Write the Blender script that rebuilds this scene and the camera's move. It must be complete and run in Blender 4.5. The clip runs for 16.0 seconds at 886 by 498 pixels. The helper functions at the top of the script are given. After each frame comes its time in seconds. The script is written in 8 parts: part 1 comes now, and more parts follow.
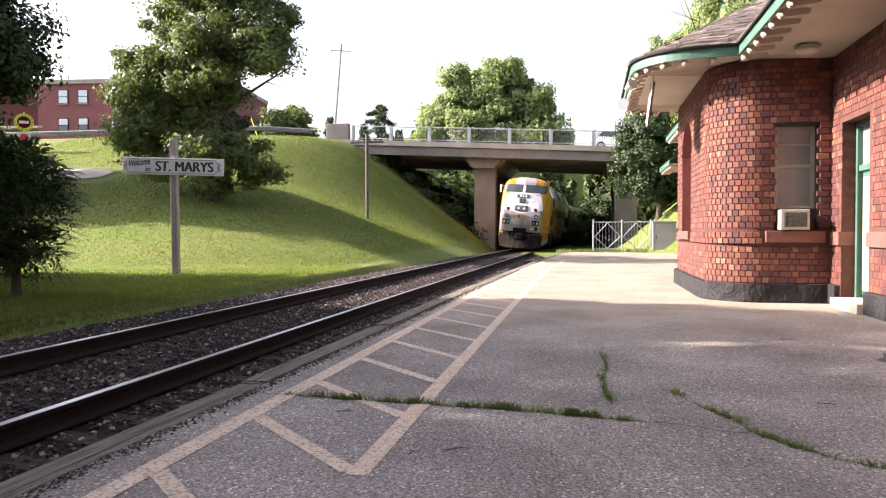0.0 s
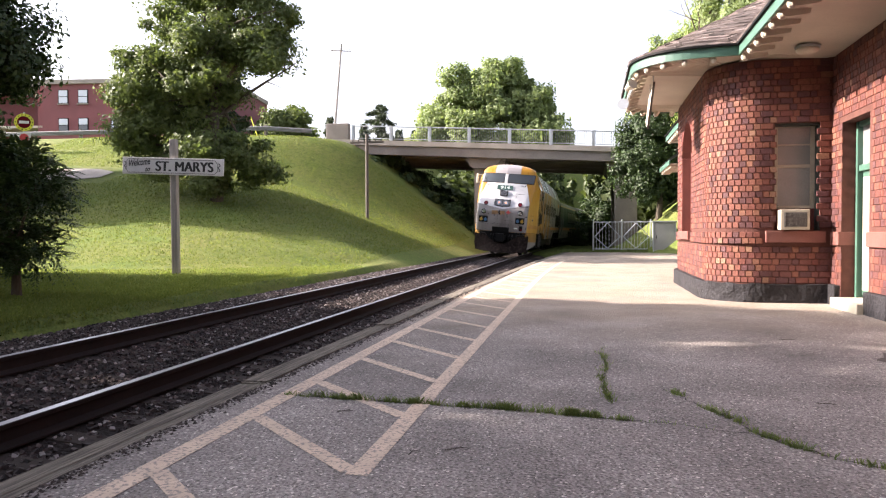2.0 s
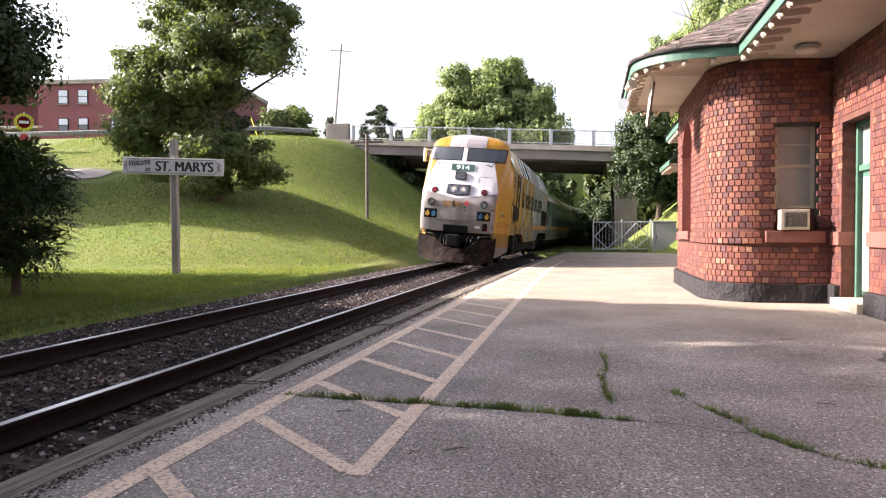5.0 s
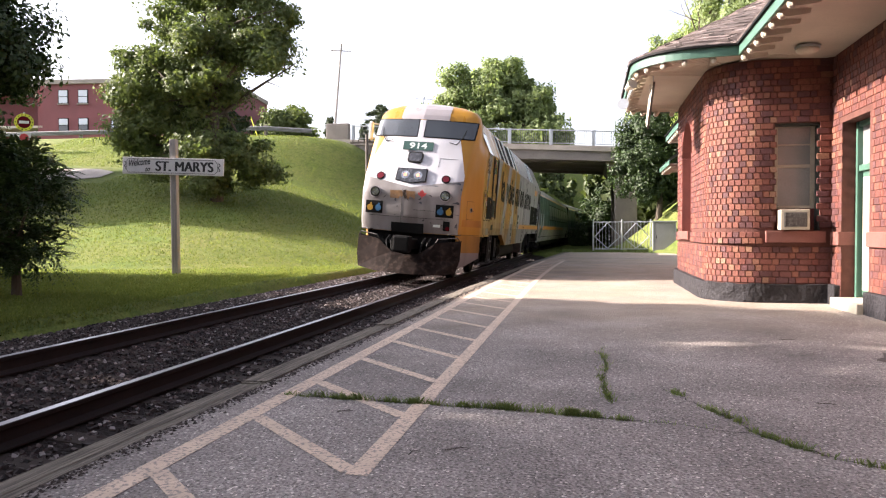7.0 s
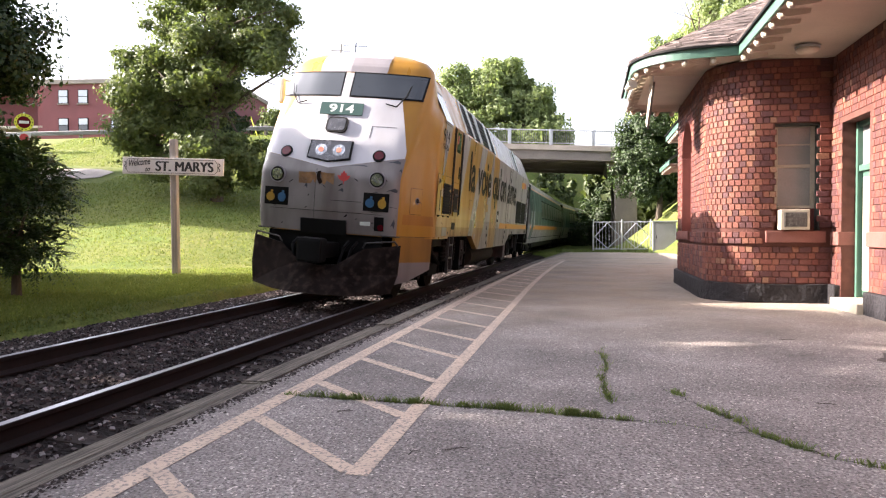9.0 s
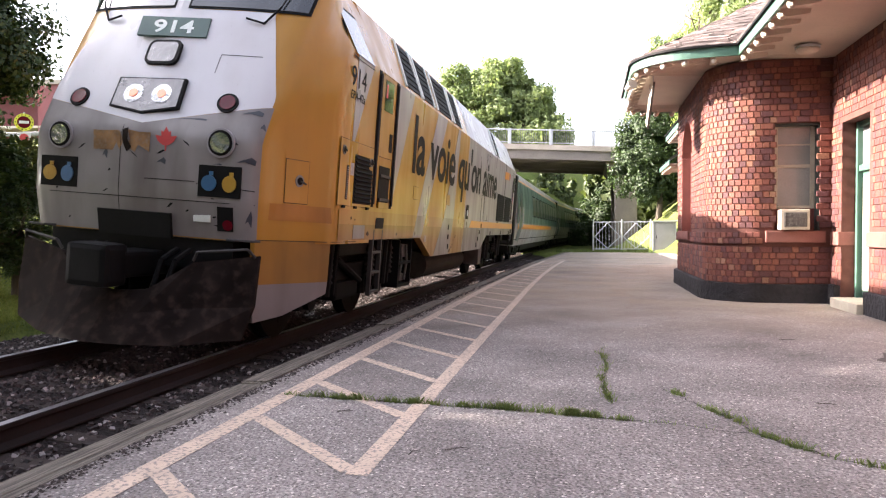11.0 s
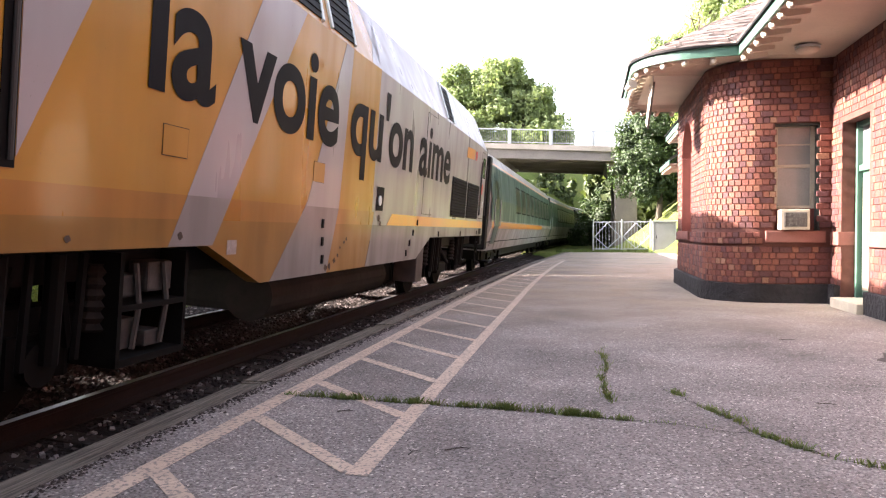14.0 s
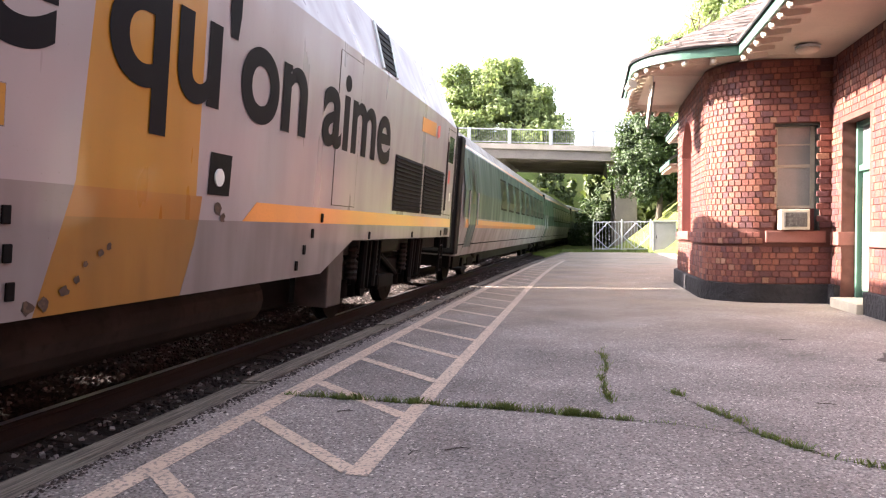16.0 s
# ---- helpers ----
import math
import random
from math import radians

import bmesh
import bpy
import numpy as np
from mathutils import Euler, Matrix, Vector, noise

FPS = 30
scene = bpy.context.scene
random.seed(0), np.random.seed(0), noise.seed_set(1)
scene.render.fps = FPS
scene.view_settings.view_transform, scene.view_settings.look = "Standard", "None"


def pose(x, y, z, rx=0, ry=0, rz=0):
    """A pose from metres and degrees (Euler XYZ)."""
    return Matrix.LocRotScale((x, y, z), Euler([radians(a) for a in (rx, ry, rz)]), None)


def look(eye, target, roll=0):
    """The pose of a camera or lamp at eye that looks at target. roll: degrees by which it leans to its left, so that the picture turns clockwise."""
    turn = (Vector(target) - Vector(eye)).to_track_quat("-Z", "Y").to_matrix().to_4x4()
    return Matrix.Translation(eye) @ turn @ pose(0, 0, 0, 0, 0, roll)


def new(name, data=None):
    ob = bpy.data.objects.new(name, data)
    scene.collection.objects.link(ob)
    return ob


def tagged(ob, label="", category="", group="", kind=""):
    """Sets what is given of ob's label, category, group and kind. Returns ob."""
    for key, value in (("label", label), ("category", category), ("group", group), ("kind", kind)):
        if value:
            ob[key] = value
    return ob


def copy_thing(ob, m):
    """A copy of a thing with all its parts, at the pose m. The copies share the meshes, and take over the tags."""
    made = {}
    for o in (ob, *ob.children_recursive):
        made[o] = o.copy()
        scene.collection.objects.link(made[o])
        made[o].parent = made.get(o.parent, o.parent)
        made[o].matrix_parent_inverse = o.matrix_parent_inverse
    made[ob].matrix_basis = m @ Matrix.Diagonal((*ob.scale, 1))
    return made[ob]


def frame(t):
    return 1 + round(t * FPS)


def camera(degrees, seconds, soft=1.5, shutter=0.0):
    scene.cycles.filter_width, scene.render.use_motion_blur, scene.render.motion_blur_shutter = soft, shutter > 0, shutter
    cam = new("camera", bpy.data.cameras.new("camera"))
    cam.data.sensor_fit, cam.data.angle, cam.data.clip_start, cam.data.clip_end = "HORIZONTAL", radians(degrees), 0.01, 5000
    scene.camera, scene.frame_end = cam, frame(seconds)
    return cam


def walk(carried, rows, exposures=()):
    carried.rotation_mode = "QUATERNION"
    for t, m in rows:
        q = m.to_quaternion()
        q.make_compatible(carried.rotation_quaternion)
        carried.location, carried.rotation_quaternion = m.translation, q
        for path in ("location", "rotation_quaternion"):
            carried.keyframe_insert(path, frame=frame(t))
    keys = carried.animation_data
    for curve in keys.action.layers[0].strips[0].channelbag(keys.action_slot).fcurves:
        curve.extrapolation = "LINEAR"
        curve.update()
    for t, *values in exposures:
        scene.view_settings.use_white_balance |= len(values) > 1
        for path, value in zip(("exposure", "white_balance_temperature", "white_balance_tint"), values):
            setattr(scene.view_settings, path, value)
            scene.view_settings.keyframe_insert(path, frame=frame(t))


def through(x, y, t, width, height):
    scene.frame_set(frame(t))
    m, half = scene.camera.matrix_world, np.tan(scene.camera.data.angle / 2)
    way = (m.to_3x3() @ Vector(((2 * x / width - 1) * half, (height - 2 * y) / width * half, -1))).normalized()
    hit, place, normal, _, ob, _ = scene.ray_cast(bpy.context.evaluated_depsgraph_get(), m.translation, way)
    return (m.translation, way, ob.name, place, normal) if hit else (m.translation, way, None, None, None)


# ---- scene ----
# ---- camera ----
EYE = 1.22
SKY, SUN = 0.125, 5.0
LIGHT = [(t, e, 6200, 18) for t, e in ((0, 2.1), (7, 2.12), (8, 2.22), (9, 2.5), (11.3, 3.04), (12.5, 3.2), (16, 3.3))]
cam = camera(63.09, 16.0, soft=1.2)


def camera_pose():
    pitch, yaw = radians(1.3823), radians(11.5903)
    way = Vector((-math.sin(yaw) * math.cos(pitch), math.cos(yaw) * math.cos(pitch), -math.sin(pitch)))
    eye = Vector((0, 0, EYE))
    return look(eye, eye + way, -0.142)


walk(cam, [(0, camera_pose()), (16, camera_pose())], LIGHT)

# ---- sky and sun ----
SUN_ELEV, SUN_SIDE = 29.0, -2.5      # height, and turn towards the bridge
world = bpy.data.worlds.new("world")
scene.world = world
world.use_nodes = True
wn, wl = world.node_tree.nodes, world.node_tree.links
wn.clear()
sky = wn.new("ShaderNodeTexSky")
sky.sky_type, sky.sun_disc = "NISHITA", False
sky.sun_elevation, sky.sun_rotation = radians(SUN_ELEV), radians(-90 + SUN_SIDE)
sky.air_density, sky.dust_density, sky.ozone_density = 1.0, 4.0, 1.0
grey = wn.new("ShaderNodeRGBToBW")
haze = wn.new("ShaderNodeMix")
haze.data_type = "RGBA"
haze.inputs[0].default_value = 0.72
back = wn.new("ShaderNodeBackground")
back.inputs["Strength"].default_value = SKY
out = wn.new("ShaderNodeOutputWorld")
wl.new(sky.outputs[0], grey.inputs[0])
wl.new(sky.outputs[0], haze.inputs[6])
wl.new(grey.outputs[0], haze.inputs[7])
wl.new(haze.outputs[2], back.inputs["Color"])
wl.new(back.outputs[0], out.inputs[0])

sun_data = bpy.data.lights.new("sun", "SUN")
sun_data.energy, sun_data.angle, sun_data.color = SUN, radians(0.6), (1.0, 0.88, 0.72)
sun = new("sun", sun_data)
_e, _a = radians(SUN_ELEV), radians(SUN_SIDE)
sun_from = Vector((-math.cos(_e) * math.cos(_a), math.cos(_e) * math.sin(_a), math.sin(_e)))
sun.matrix_world = look(sun_from * 60, (0, 0, 0))

# ---- materials ----
def mat(name, col, rough=0.6, metal=0.0, var=0.25, scale=2.0, fine=45.0, bump=0.15, dist=0.01, col2=None, col3=None, island=0.0, per_object=0.0, coat=0.0, speck=(0.5, 0.75, 0.6), spec=0.5, stretch=(1, 1, 1), rough_var=0.1):
    """A node material: base colour varied at two scales, with fine relief."""
    m = bpy.data.materials.new(name)
    m.use_nodes = True
    n, l = m.node_tree.nodes, m.node_tree.links
    b = n["Principled BSDF"]
    b.inputs["Metallic"].default_value, b.inputs["Specular IOR Level"].default_value = metal, spec
    if coat:
        b.inputs["Coat Weight"].default_value, b.inputs["Coat Roughness"].default_value = coat, 0.06
    co, mp = n.new("ShaderNodeTexCoord"), n.new("ShaderNodeMapping")
    mp.inputs["Scale"].default_value = stretch
    l.new(co.outputs["Object"], mp.inputs[0])
    big, small = n.new("ShaderNodeTexNoise"), n.new("ShaderNodeTexNoise")
    for tex, s, d in ((big, scale, 4), (small, fine, 3)):
        tex.inputs["Scale"].default_value, tex.inputs["Detail"].default_value = s, d
        l.new(mp.outputs[0], tex.inputs["Vector"])
    c2 = col2 or tuple(c * (1 - var) for c in col)
    ramp = n.new("ShaderNodeValToRGB")
    ramp.color_ramp.elements[0].position, ramp.color_ramp.elements[1].position = 0.35, 0.65
    ramp.color_ramp.elements[0].color, ramp.color_ramp.elements[1].color = (*c2, 1), (*col, 1)
    l.new(big.outputs["Fac"], ramp.inputs[0])
    mix = n.new("ShaderNodeMix")
    mix.data_type, mix.blend_type = "RGBA", "MIX"
    c3 = col3 or tuple(c * (1 - var * 1.3) for c in col)
    mix.inputs[7].default_value = (*c3, 1)
    fr = n.new("ShaderNodeMapRange")
    fr.inputs[1].default_value, fr.inputs[2].default_value, fr.inputs[4].default_value = speck
    l.new(small.outputs["Fac"], fr.inputs[0])
    l.new(fr.outputs[0], mix.inputs[0])
    l.new(ramp.outputs[0], mix.inputs[6])
    last = mix.outputs[2]
    if island or per_object:
        hsv = n.new("ShaderNodeHueSaturation")
        src = n.new("ShaderNodeNewGeometry").outputs["Random Per Island"] if island else n.new("ShaderNodeObjectInfo").outputs["Random"]
        amount = island or per_object
        mr = n.new("ShaderNodeMapRange")
        mr.inputs[3].default_value, mr.inputs[4].default_value = 1 - amount, 1 + amount
        l.new(src, mr.inputs[0])
        l.new(mr.outputs[0], hsv.inputs["Value"])
        l.new(last, hsv.inputs["Color"])
        last = hsv.outputs[0]
    l.new(last, b.inputs["Base Color"])
    rr = n.new("ShaderNodeMapRange")
    rr.inputs[3].default_value, rr.inputs[4].default_value = max(rough - rough_var, 0.02), min(rough + rough_var, 1)
    l.new(big.outputs["Fac"], rr.inputs[0])
    l.new(rr.outputs[0], b.inputs["Roughness"])
    if bump:
        bp = n.new("ShaderNodeBump")
        bp.inputs["Strength"].default_value, bp.inputs["Distance"].default_value = bump, dist
        l.new(small.outputs["Fac"], bp.inputs["Height"])
        l.new(bp.outputs[0], b.inputs["Normal"])
    return m


def leaf_mat(name, col, col2, through=0.35):
    """Leaf: diffuse and light let through, varied leaf by leaf."""
    m = bpy.data.materials.new(name)
    m.use_nodes = True
    n, l = m.node_tree.nodes, m.node_tree.links
    b, o = n["Principled BSDF"], n["Material Output"]
    b.inputs["Roughness"].default_value = 0.55
    b.inputs["Specular IOR Level"].default_value = 0.3
    geo, ramp = n.new("ShaderNodeNewGeometry"), n.new("ShaderNodeValToRGB")
    ramp.color_ramp.elements[0].color, ramp.color_ramp.elements[1].color = (*col, 1), (*col2, 1)
    l.new(geo.outputs["Random Per Island"], ramp.inputs[0])
    l.new(ramp.outputs[0], b.inputs["Base Color"])
    tr, mx = n.new("ShaderNodeBsdfTranslucent"), n.new("ShaderNodeMixShader")
    bright = n.new("ShaderNodeMix")
    bright.data_type, bright.blend_type = "RGBA", "MULTIPLY"
    bright.inputs[0].default_value = 1
    bright.inputs[7].default_value = (1.3, 1.35, 0.75, 1)
    l.new(ramp.outputs[0], bright.inputs[6])
    l.new(bright.outputs[2], tr.inputs["Color"])
    mx.inputs[0].default_value = through
    l.new(b.outputs[0], mx.inputs[1])
    l.new(tr.outputs[0], mx.inputs[2])
    l.new(mx.outputs[0], o.inputs["Surface"])
    return m


def glow_mat(name, col, strength):
    m = bpy.data.materials.new(name)
    m.use_nodes = True
    b = m.node_tree.nodes["Principled BSDF"]
    b.inputs["Base Color"].default_value = (*col, 1)
    b.inputs["Emission Color"].default_value = (*col, 1)
    b.inputs["Emission Strength"].default_value = strength
    b.inputs["Roughness"].default_value = 0.2
    return m


def asphalt_mat():
    """Old asphalt: pale and dark aggregate in a worn binder, with broad stains."""
    m = bpy.data.materials.new("asphalt")
    m.use_nodes = True
    n, l = m.node_tree.nodes, m.node_tree.links
    b = n["Principled BSDF"]
    b.inputs["Roughness"].default_value, b.inputs["Specular IOR Level"].default_value = 0.88, 0.25
    co = n.new("ShaderNodeTexCoord")
    grains = []
    for s in (80, 46):
        v = n.new("ShaderNodeTexVoronoi")
        v.inputs["Scale"].default_value = s
        l.new(co.outputs["Object"], v.inputs["Vector"])
        grains.append(v)
    ramp = n.new("ShaderNodeValToRGB")
    shades = ((0, (0.06, 0.053, 0.05)), (0.32, (0.155, 0.138, 0.13)), (0.66, (0.215, 0.193, 0.182)), (0.84, (0.27, 0.24, 0.225)), (0.93, (0.5, 0.45, 0.41)))
    while len(ramp.color_ramp.elements) < len(shades):
        ramp.color_ramp.elements.new(0.5)
    for e, (p, c) in zip(ramp.color_ramp.elements, shades):
        e.position, e.color = p, (*c, 1)
    l.new(grains[0].outputs["Color"], ramp.inputs[0])
    stain = n.new("ShaderNodeTexNoise")
    stain.inputs["Scale"].default_value, stain.inputs["Detail"].default_value = 0.8, 6
    l.new(co.outputs["Object"], stain.inputs["Vector"])
    tone = n.new("ShaderNodeMapRange")
    tone.inputs[1].default_value, tone.inputs[2].default_value, tone.inputs[3].default_value, tone.inputs[4].default_value = 0.3, 0.7, 0.8, 1.55
    l.new(stain.outputs["Fac"], tone.inputs[0])
    mx = n.new("ShaderNodeMix")
    mx.data_type, mx.blend_type = "RGBA", "MULTIPLY"
    mx.inputs[0].default_value = 1
    l.new(ramp.outputs[0], mx.inputs[6])
    l.new(tone.outputs[0], mx.inputs[7])
    # tan tint in noise patches, growing along y from 7.5 to 13
    xyz, tan_noise = n.new("ShaderNodeSeparateXYZ"), n.new("ShaderNodeTexNoise")
    tan_noise.inputs["Scale"].default_value, tan_noise.inputs["Detail"].default_value = 0.9, 5
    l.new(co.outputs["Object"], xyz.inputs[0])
    l.new(co.outputs["Object"], tan_noise.inputs["Vector"])
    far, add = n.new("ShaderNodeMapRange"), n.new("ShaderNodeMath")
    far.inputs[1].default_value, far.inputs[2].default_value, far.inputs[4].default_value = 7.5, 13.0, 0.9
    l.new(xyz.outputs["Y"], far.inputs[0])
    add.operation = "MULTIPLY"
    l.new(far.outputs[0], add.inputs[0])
    l.new(tan_noise.outputs["Fac"], add.inputs[1])
    tan_mix = n.new("ShaderNodeMix")
    tan_mix.data_type = "RGBA"
    tan_mix.inputs[7].default_value = (0.33, 0.255, 0.175, 1)
    l.new(add.outputs[0], tan_mix.inputs[0])
    l.new(mx.outputs[2], tan_mix.inputs[6])
    l.new(tan_mix.outputs[2], b.inputs["Base Color"])
    bp = n.new("ShaderNodeBump")
    bp.inputs["Strength"].default_value, bp.inputs["Distance"].default_value = 0.9, 0.014
    l.new(grains[1].outputs["Distance"], bp.inputs["Height"])
    l.new(bp.outputs[0], b.inputs["Normal"])
    return m


M_ASPHALT = asphalt_mat()
M_ROAD = mat("road_asphalt", (0.09, 0.09, 0.09), 0.9, scale=0.5, fine=60)
M_CONCRETE = mat("concrete", (0.36, 0.32, 0.28), 0.85, var=0.3, scale=0.7, fine=18, bump=0.2)
M_CONCRETE_DARK = mat("weathered_concrete", (0.24, 0.21, 0.19), 0.9, var=0.35, scale=0.5, fine=12, bump=0.2)
def grass_mat(name, lush, dry, deep):
    """Mown grass: lush and dry patches, mowing streaks and a fine mottle of blades."""
    m = bpy.data.materials.new(name)
    m.use_nodes = True
    n, l = m.node_tree.nodes, m.node_tree.links
    b = n["Principled BSDF"]
    b.inputs["Roughness"].default_value, b.inputs["Specular IOR Level"].default_value = 0.95, 0.12
    co = n.new("ShaderNodeTexCoord")
    fields = []
    for scale, detail, stretch in ((0.35, 5, (1, 1, 1)), (1.5, 4, (0.35, 2.2, 1)), (26, 4, (1, 1, 1)), (4.5, 4, (1, 1, 1))):
        mp, tex = n.new("ShaderNodeMapping"), n.new("ShaderNodeTexNoise")
        mp.inputs["Scale"].default_value = stretch
        mp.inputs["Rotation"].default_value = (0, 0, 0.2)
        tex.inputs["Scale"].default_value, tex.inputs["Detail"].default_value = scale, detail
        l.new(co.outputs["Object"], mp.inputs[0])
        l.new(mp.outputs[0], tex.inputs["Vector"])
        fields.append(tex.outputs["Fac"])
    colour = None
    for field, low, high, most, tint in ((fields[0], 0.38, 0.66, 0.85, dry), (fields[1], 0.45, 0.7, 0.6, dry), (fields[3], 0.46, 0.66, 0.6, deep), (fields[2], 0.46, 0.66, 0.75, deep)):
        fr, mix = n.new("ShaderNodeMapRange"), n.new("ShaderNodeMix")
        fr.inputs[1].default_value, fr.inputs[2].default_value, fr.inputs[4].default_value = low, high, most
        l.new(field, fr.inputs[0])
        mix.data_type = "RGBA"
        mix.inputs[6].default_value, mix.inputs[7].default_value = (*lush, 1), (*tint, 1)
        if colour:
            l.new(colour, mix.inputs[6])
        l.new(fr.outputs[0], mix.inputs[0])
        colour = mix.outputs[2]
    l.new(colour, b.inputs["Base Color"])
    bp = n.new("ShaderNodeBump")
    bp.inputs["Strength"].default_value, bp.inputs["Distance"].default_value = 0.45, 0.02
    l.new(fields[2], bp.inputs["Height"])
    l.new(bp.outputs[0], b.inputs["Normal"])
    return m


M_GRASS = grass_mat("lawn_grass", (0.106, 0.147, 0.031), (0.168, 0.168, 0.055), (0.052, 0.079, 0.018))
M_BALLAST = mat("ballast_bed", (0.03, 0.023, 0.021), 0.95, spec=0.15, var=0.4, scale=1.2, fine=40, bump=1.0, dist=0.04)
M_STONE_PALE = mat("pale_ballast_stone", (0.30, 0.26, 0.25), 0.9, var=0.3, scale=6, fine=60, island=0.4)
M_STONE = mat("ballast_stone", (0.06, 0.043, 0.041), 0.9, var=0.4, scale=6, fine=60, island=0.85)
M_TIE = mat("old_tie_wood", (0.045, 0.034, 0.029), 0.9, spec=0.2, stretch=(1, 12, 12), scale=3)
M_TIMBER = mat("weathered_timber", (0.25, 0.22, 0.185), 0.9, var=0.65, stretch=(26, 1, 26), scale=2.5, fine=9, bump=0.9, dist=0.02, spec=0.2)
M_RAIL_SIDE = mat("rusted_rail", (0.022, 0.014, 0.013), 0.85, spec=0.2, var=0.3, scale=4)
M_RAIL_TOP = mat("polished_rail", (0.45, 0.43, 0.46), 0.34, 1.0, var=0.1, bump=0.02)
M_LINE = mat("worn_yellow_line", (0.57, 0.44, 0.34), 0.85, var=0.18, scale=5, fine=38, col3=(0.2, 0.175, 0.165), speck=(0.52, 0.6, 0.85), bump=0.3, dist=0.004)
M_MORTAR = mat("brick_mortar", (0.115, 0.05, 0.04), 0.95, spec=0.2, scale=6, fine=90)
M_BASE = mat("black_painted_stone", (0.028, 0.026, 0.029), 0.75, spec=0.25, var=0.4, scale=2, fine=14, bump=0.8, dist=0.04)
M_SILL = mat("red_sandstone", (0.2, 0.085, 0.07), 0.85, spec=0.2, scale=3, fine=50)
M_WHITE = mat("cream_paint", (0.52, 0.465, 0.375), 0.6, var=0.15, scale=1.5, fine=25, bump=0.06)
M_GREEN = mat("green_trim_paint", (0.062, 0.138, 0.1), 0.5, var=0.15, scale=3, bump=0.05)
M_SHINGLE = mat("weathered_shingle", (0.135, 0.105, 0.098), 0.9, var=0.35, scale=5, fine=50, island=0.65)
M_STEEL = mat("galvanized_steel", (0.42, 0.44, 0.46), 0.45, 0.6, var=0.12, scale=3)
M_POLE = mat("grey_pole_wood", (0.13, 0.11, 0.095), 0.9, stretch=(8, 8, 1), scale=3)
M_REDWALL = mat("far_red_brick", (0.215, 0.075, 0.08), 0.85, var=0.15, scale=0.6, fine=8)
M_BARK = mat("bark", (0.09, 0.07, 0.05), 0.95, stretch=(4, 4, 1), scale=2, fine=18, bump=0.8, dist=0.03)
M_LEAF = leaf_mat("summer_leaf", (0.082, 0.11, 0.038), (0.118, 0.148, 0.052), 0.42)
M_LEAF_WOOD = leaf_mat("woodland_leaf", (0.045, 0.066, 0.022), (0.078, 0.1, 0.034), 0.35)
M_LEAF_DARK = leaf_mat("dark_leaf", (0.02, 0.038, 0.013), (0.045, 0.072, 0.022), 0.25)
# leaf green paled, with the haze of distance put into the colour
M_LEAF_HAZE = leaf_mat("hazed_leaf", (0.17, 0.22, 0.1), (0.24, 0.29, 0.13), 0.45)
M_NEEDLE = leaf_mat("spruce_needle", (0.02, 0.035, 0.015), (0.045, 0.06, 0.025), 0.15)


def paint_mat(name, col, grime, dirt=0.35, rough=0.3, coat=0.2, wave=0.012):
    """Weathered vehicle paint: upright run-off streaks, fine specks of rust, and a skin that is not quite flat."""
    m = bpy.data.materials.new(name)
    m.use_nodes = True
    n, l = m.node_tree.nodes, m.node_tree.links
    b = n["Principled BSDF"]
    b.inputs["Coat Weight"].default_value, b.inputs["Coat Roughness"].default_value = coat, 0.09
    b.inputs["Specular IOR Level"].default_value = 0.32
    co = n.new("ShaderNodeTexCoord")

    def tex(scale, detail, stretch=(1, 1, 1)):
        mp, t = n.new("ShaderNodeMapping"), n.new("ShaderNodeTexNoise")
        mp.inputs["Scale"].default_value = stretch
        t.inputs["Scale"].default_value, t.inputs["Detail"].default_value = scale, detail
        l.new(co.outputs["Object"], mp.inputs[0])
        l.new(mp.outputs[0], t.inputs["Vector"])
        return t.outputs["Fac"]

    def ranged(src, a, b0, lo, hi):
        mr = n.new("ShaderNodeMapRange")
        for i, v in ((1, a), (2, b0), (3, lo), (4, hi)):
            mr.inputs[i].default_value = v
        l.new(src, mr.inputs[0])
        return mr.outputs[0]

    def mixed(fac, a, c):
        mx = n.new("ShaderNodeMix")
        mx.data_type = "RGBA"
        l.new(fac, mx.inputs[0])
        if isinstance(a, tuple):
            mx.inputs[6].default_value = (*a, 1)
        else:
            l.new(a, mx.inputs[6])
        mx.inputs[7].default_value = (*c, 1)
        return mx.outputs[2]
    broad, streak, speck = tex(0.7, 5), tex(1.3, 3, (2.2, 2.2, 0.4)), tex(55, 3)
    c = mixed(ranged(broad, 0.35, 0.75, 0.0, dirt), col, grime)
    c = mixed(ranged(streak, 0.45, 0.85, 0.0, dirt), c, grime)
    c = mixed(ranged(speck, 0.7, 0.76, 0.0, 0.5), c, (0.06, 0.035, 0.02))
    l.new(c, b.inputs["Base Color"])
    l.new(ranged(streak, 0.3, 0.8, rough - 0.06, rough + 0.25), b.inputs["Roughness"])
    bp = n.new("ShaderNodeBump")
    bp.inputs["Strength"].default_value, bp.inputs["Distance"].default_value = 0.6, wave
    l.new(tex(1.7, 2), bp.inputs["Height"])
    l.new(bp.outputs[0], b.inputs["Normal"])
    l.new(bp.outputs[0], b.inputs["Coat Normal"])
    return m


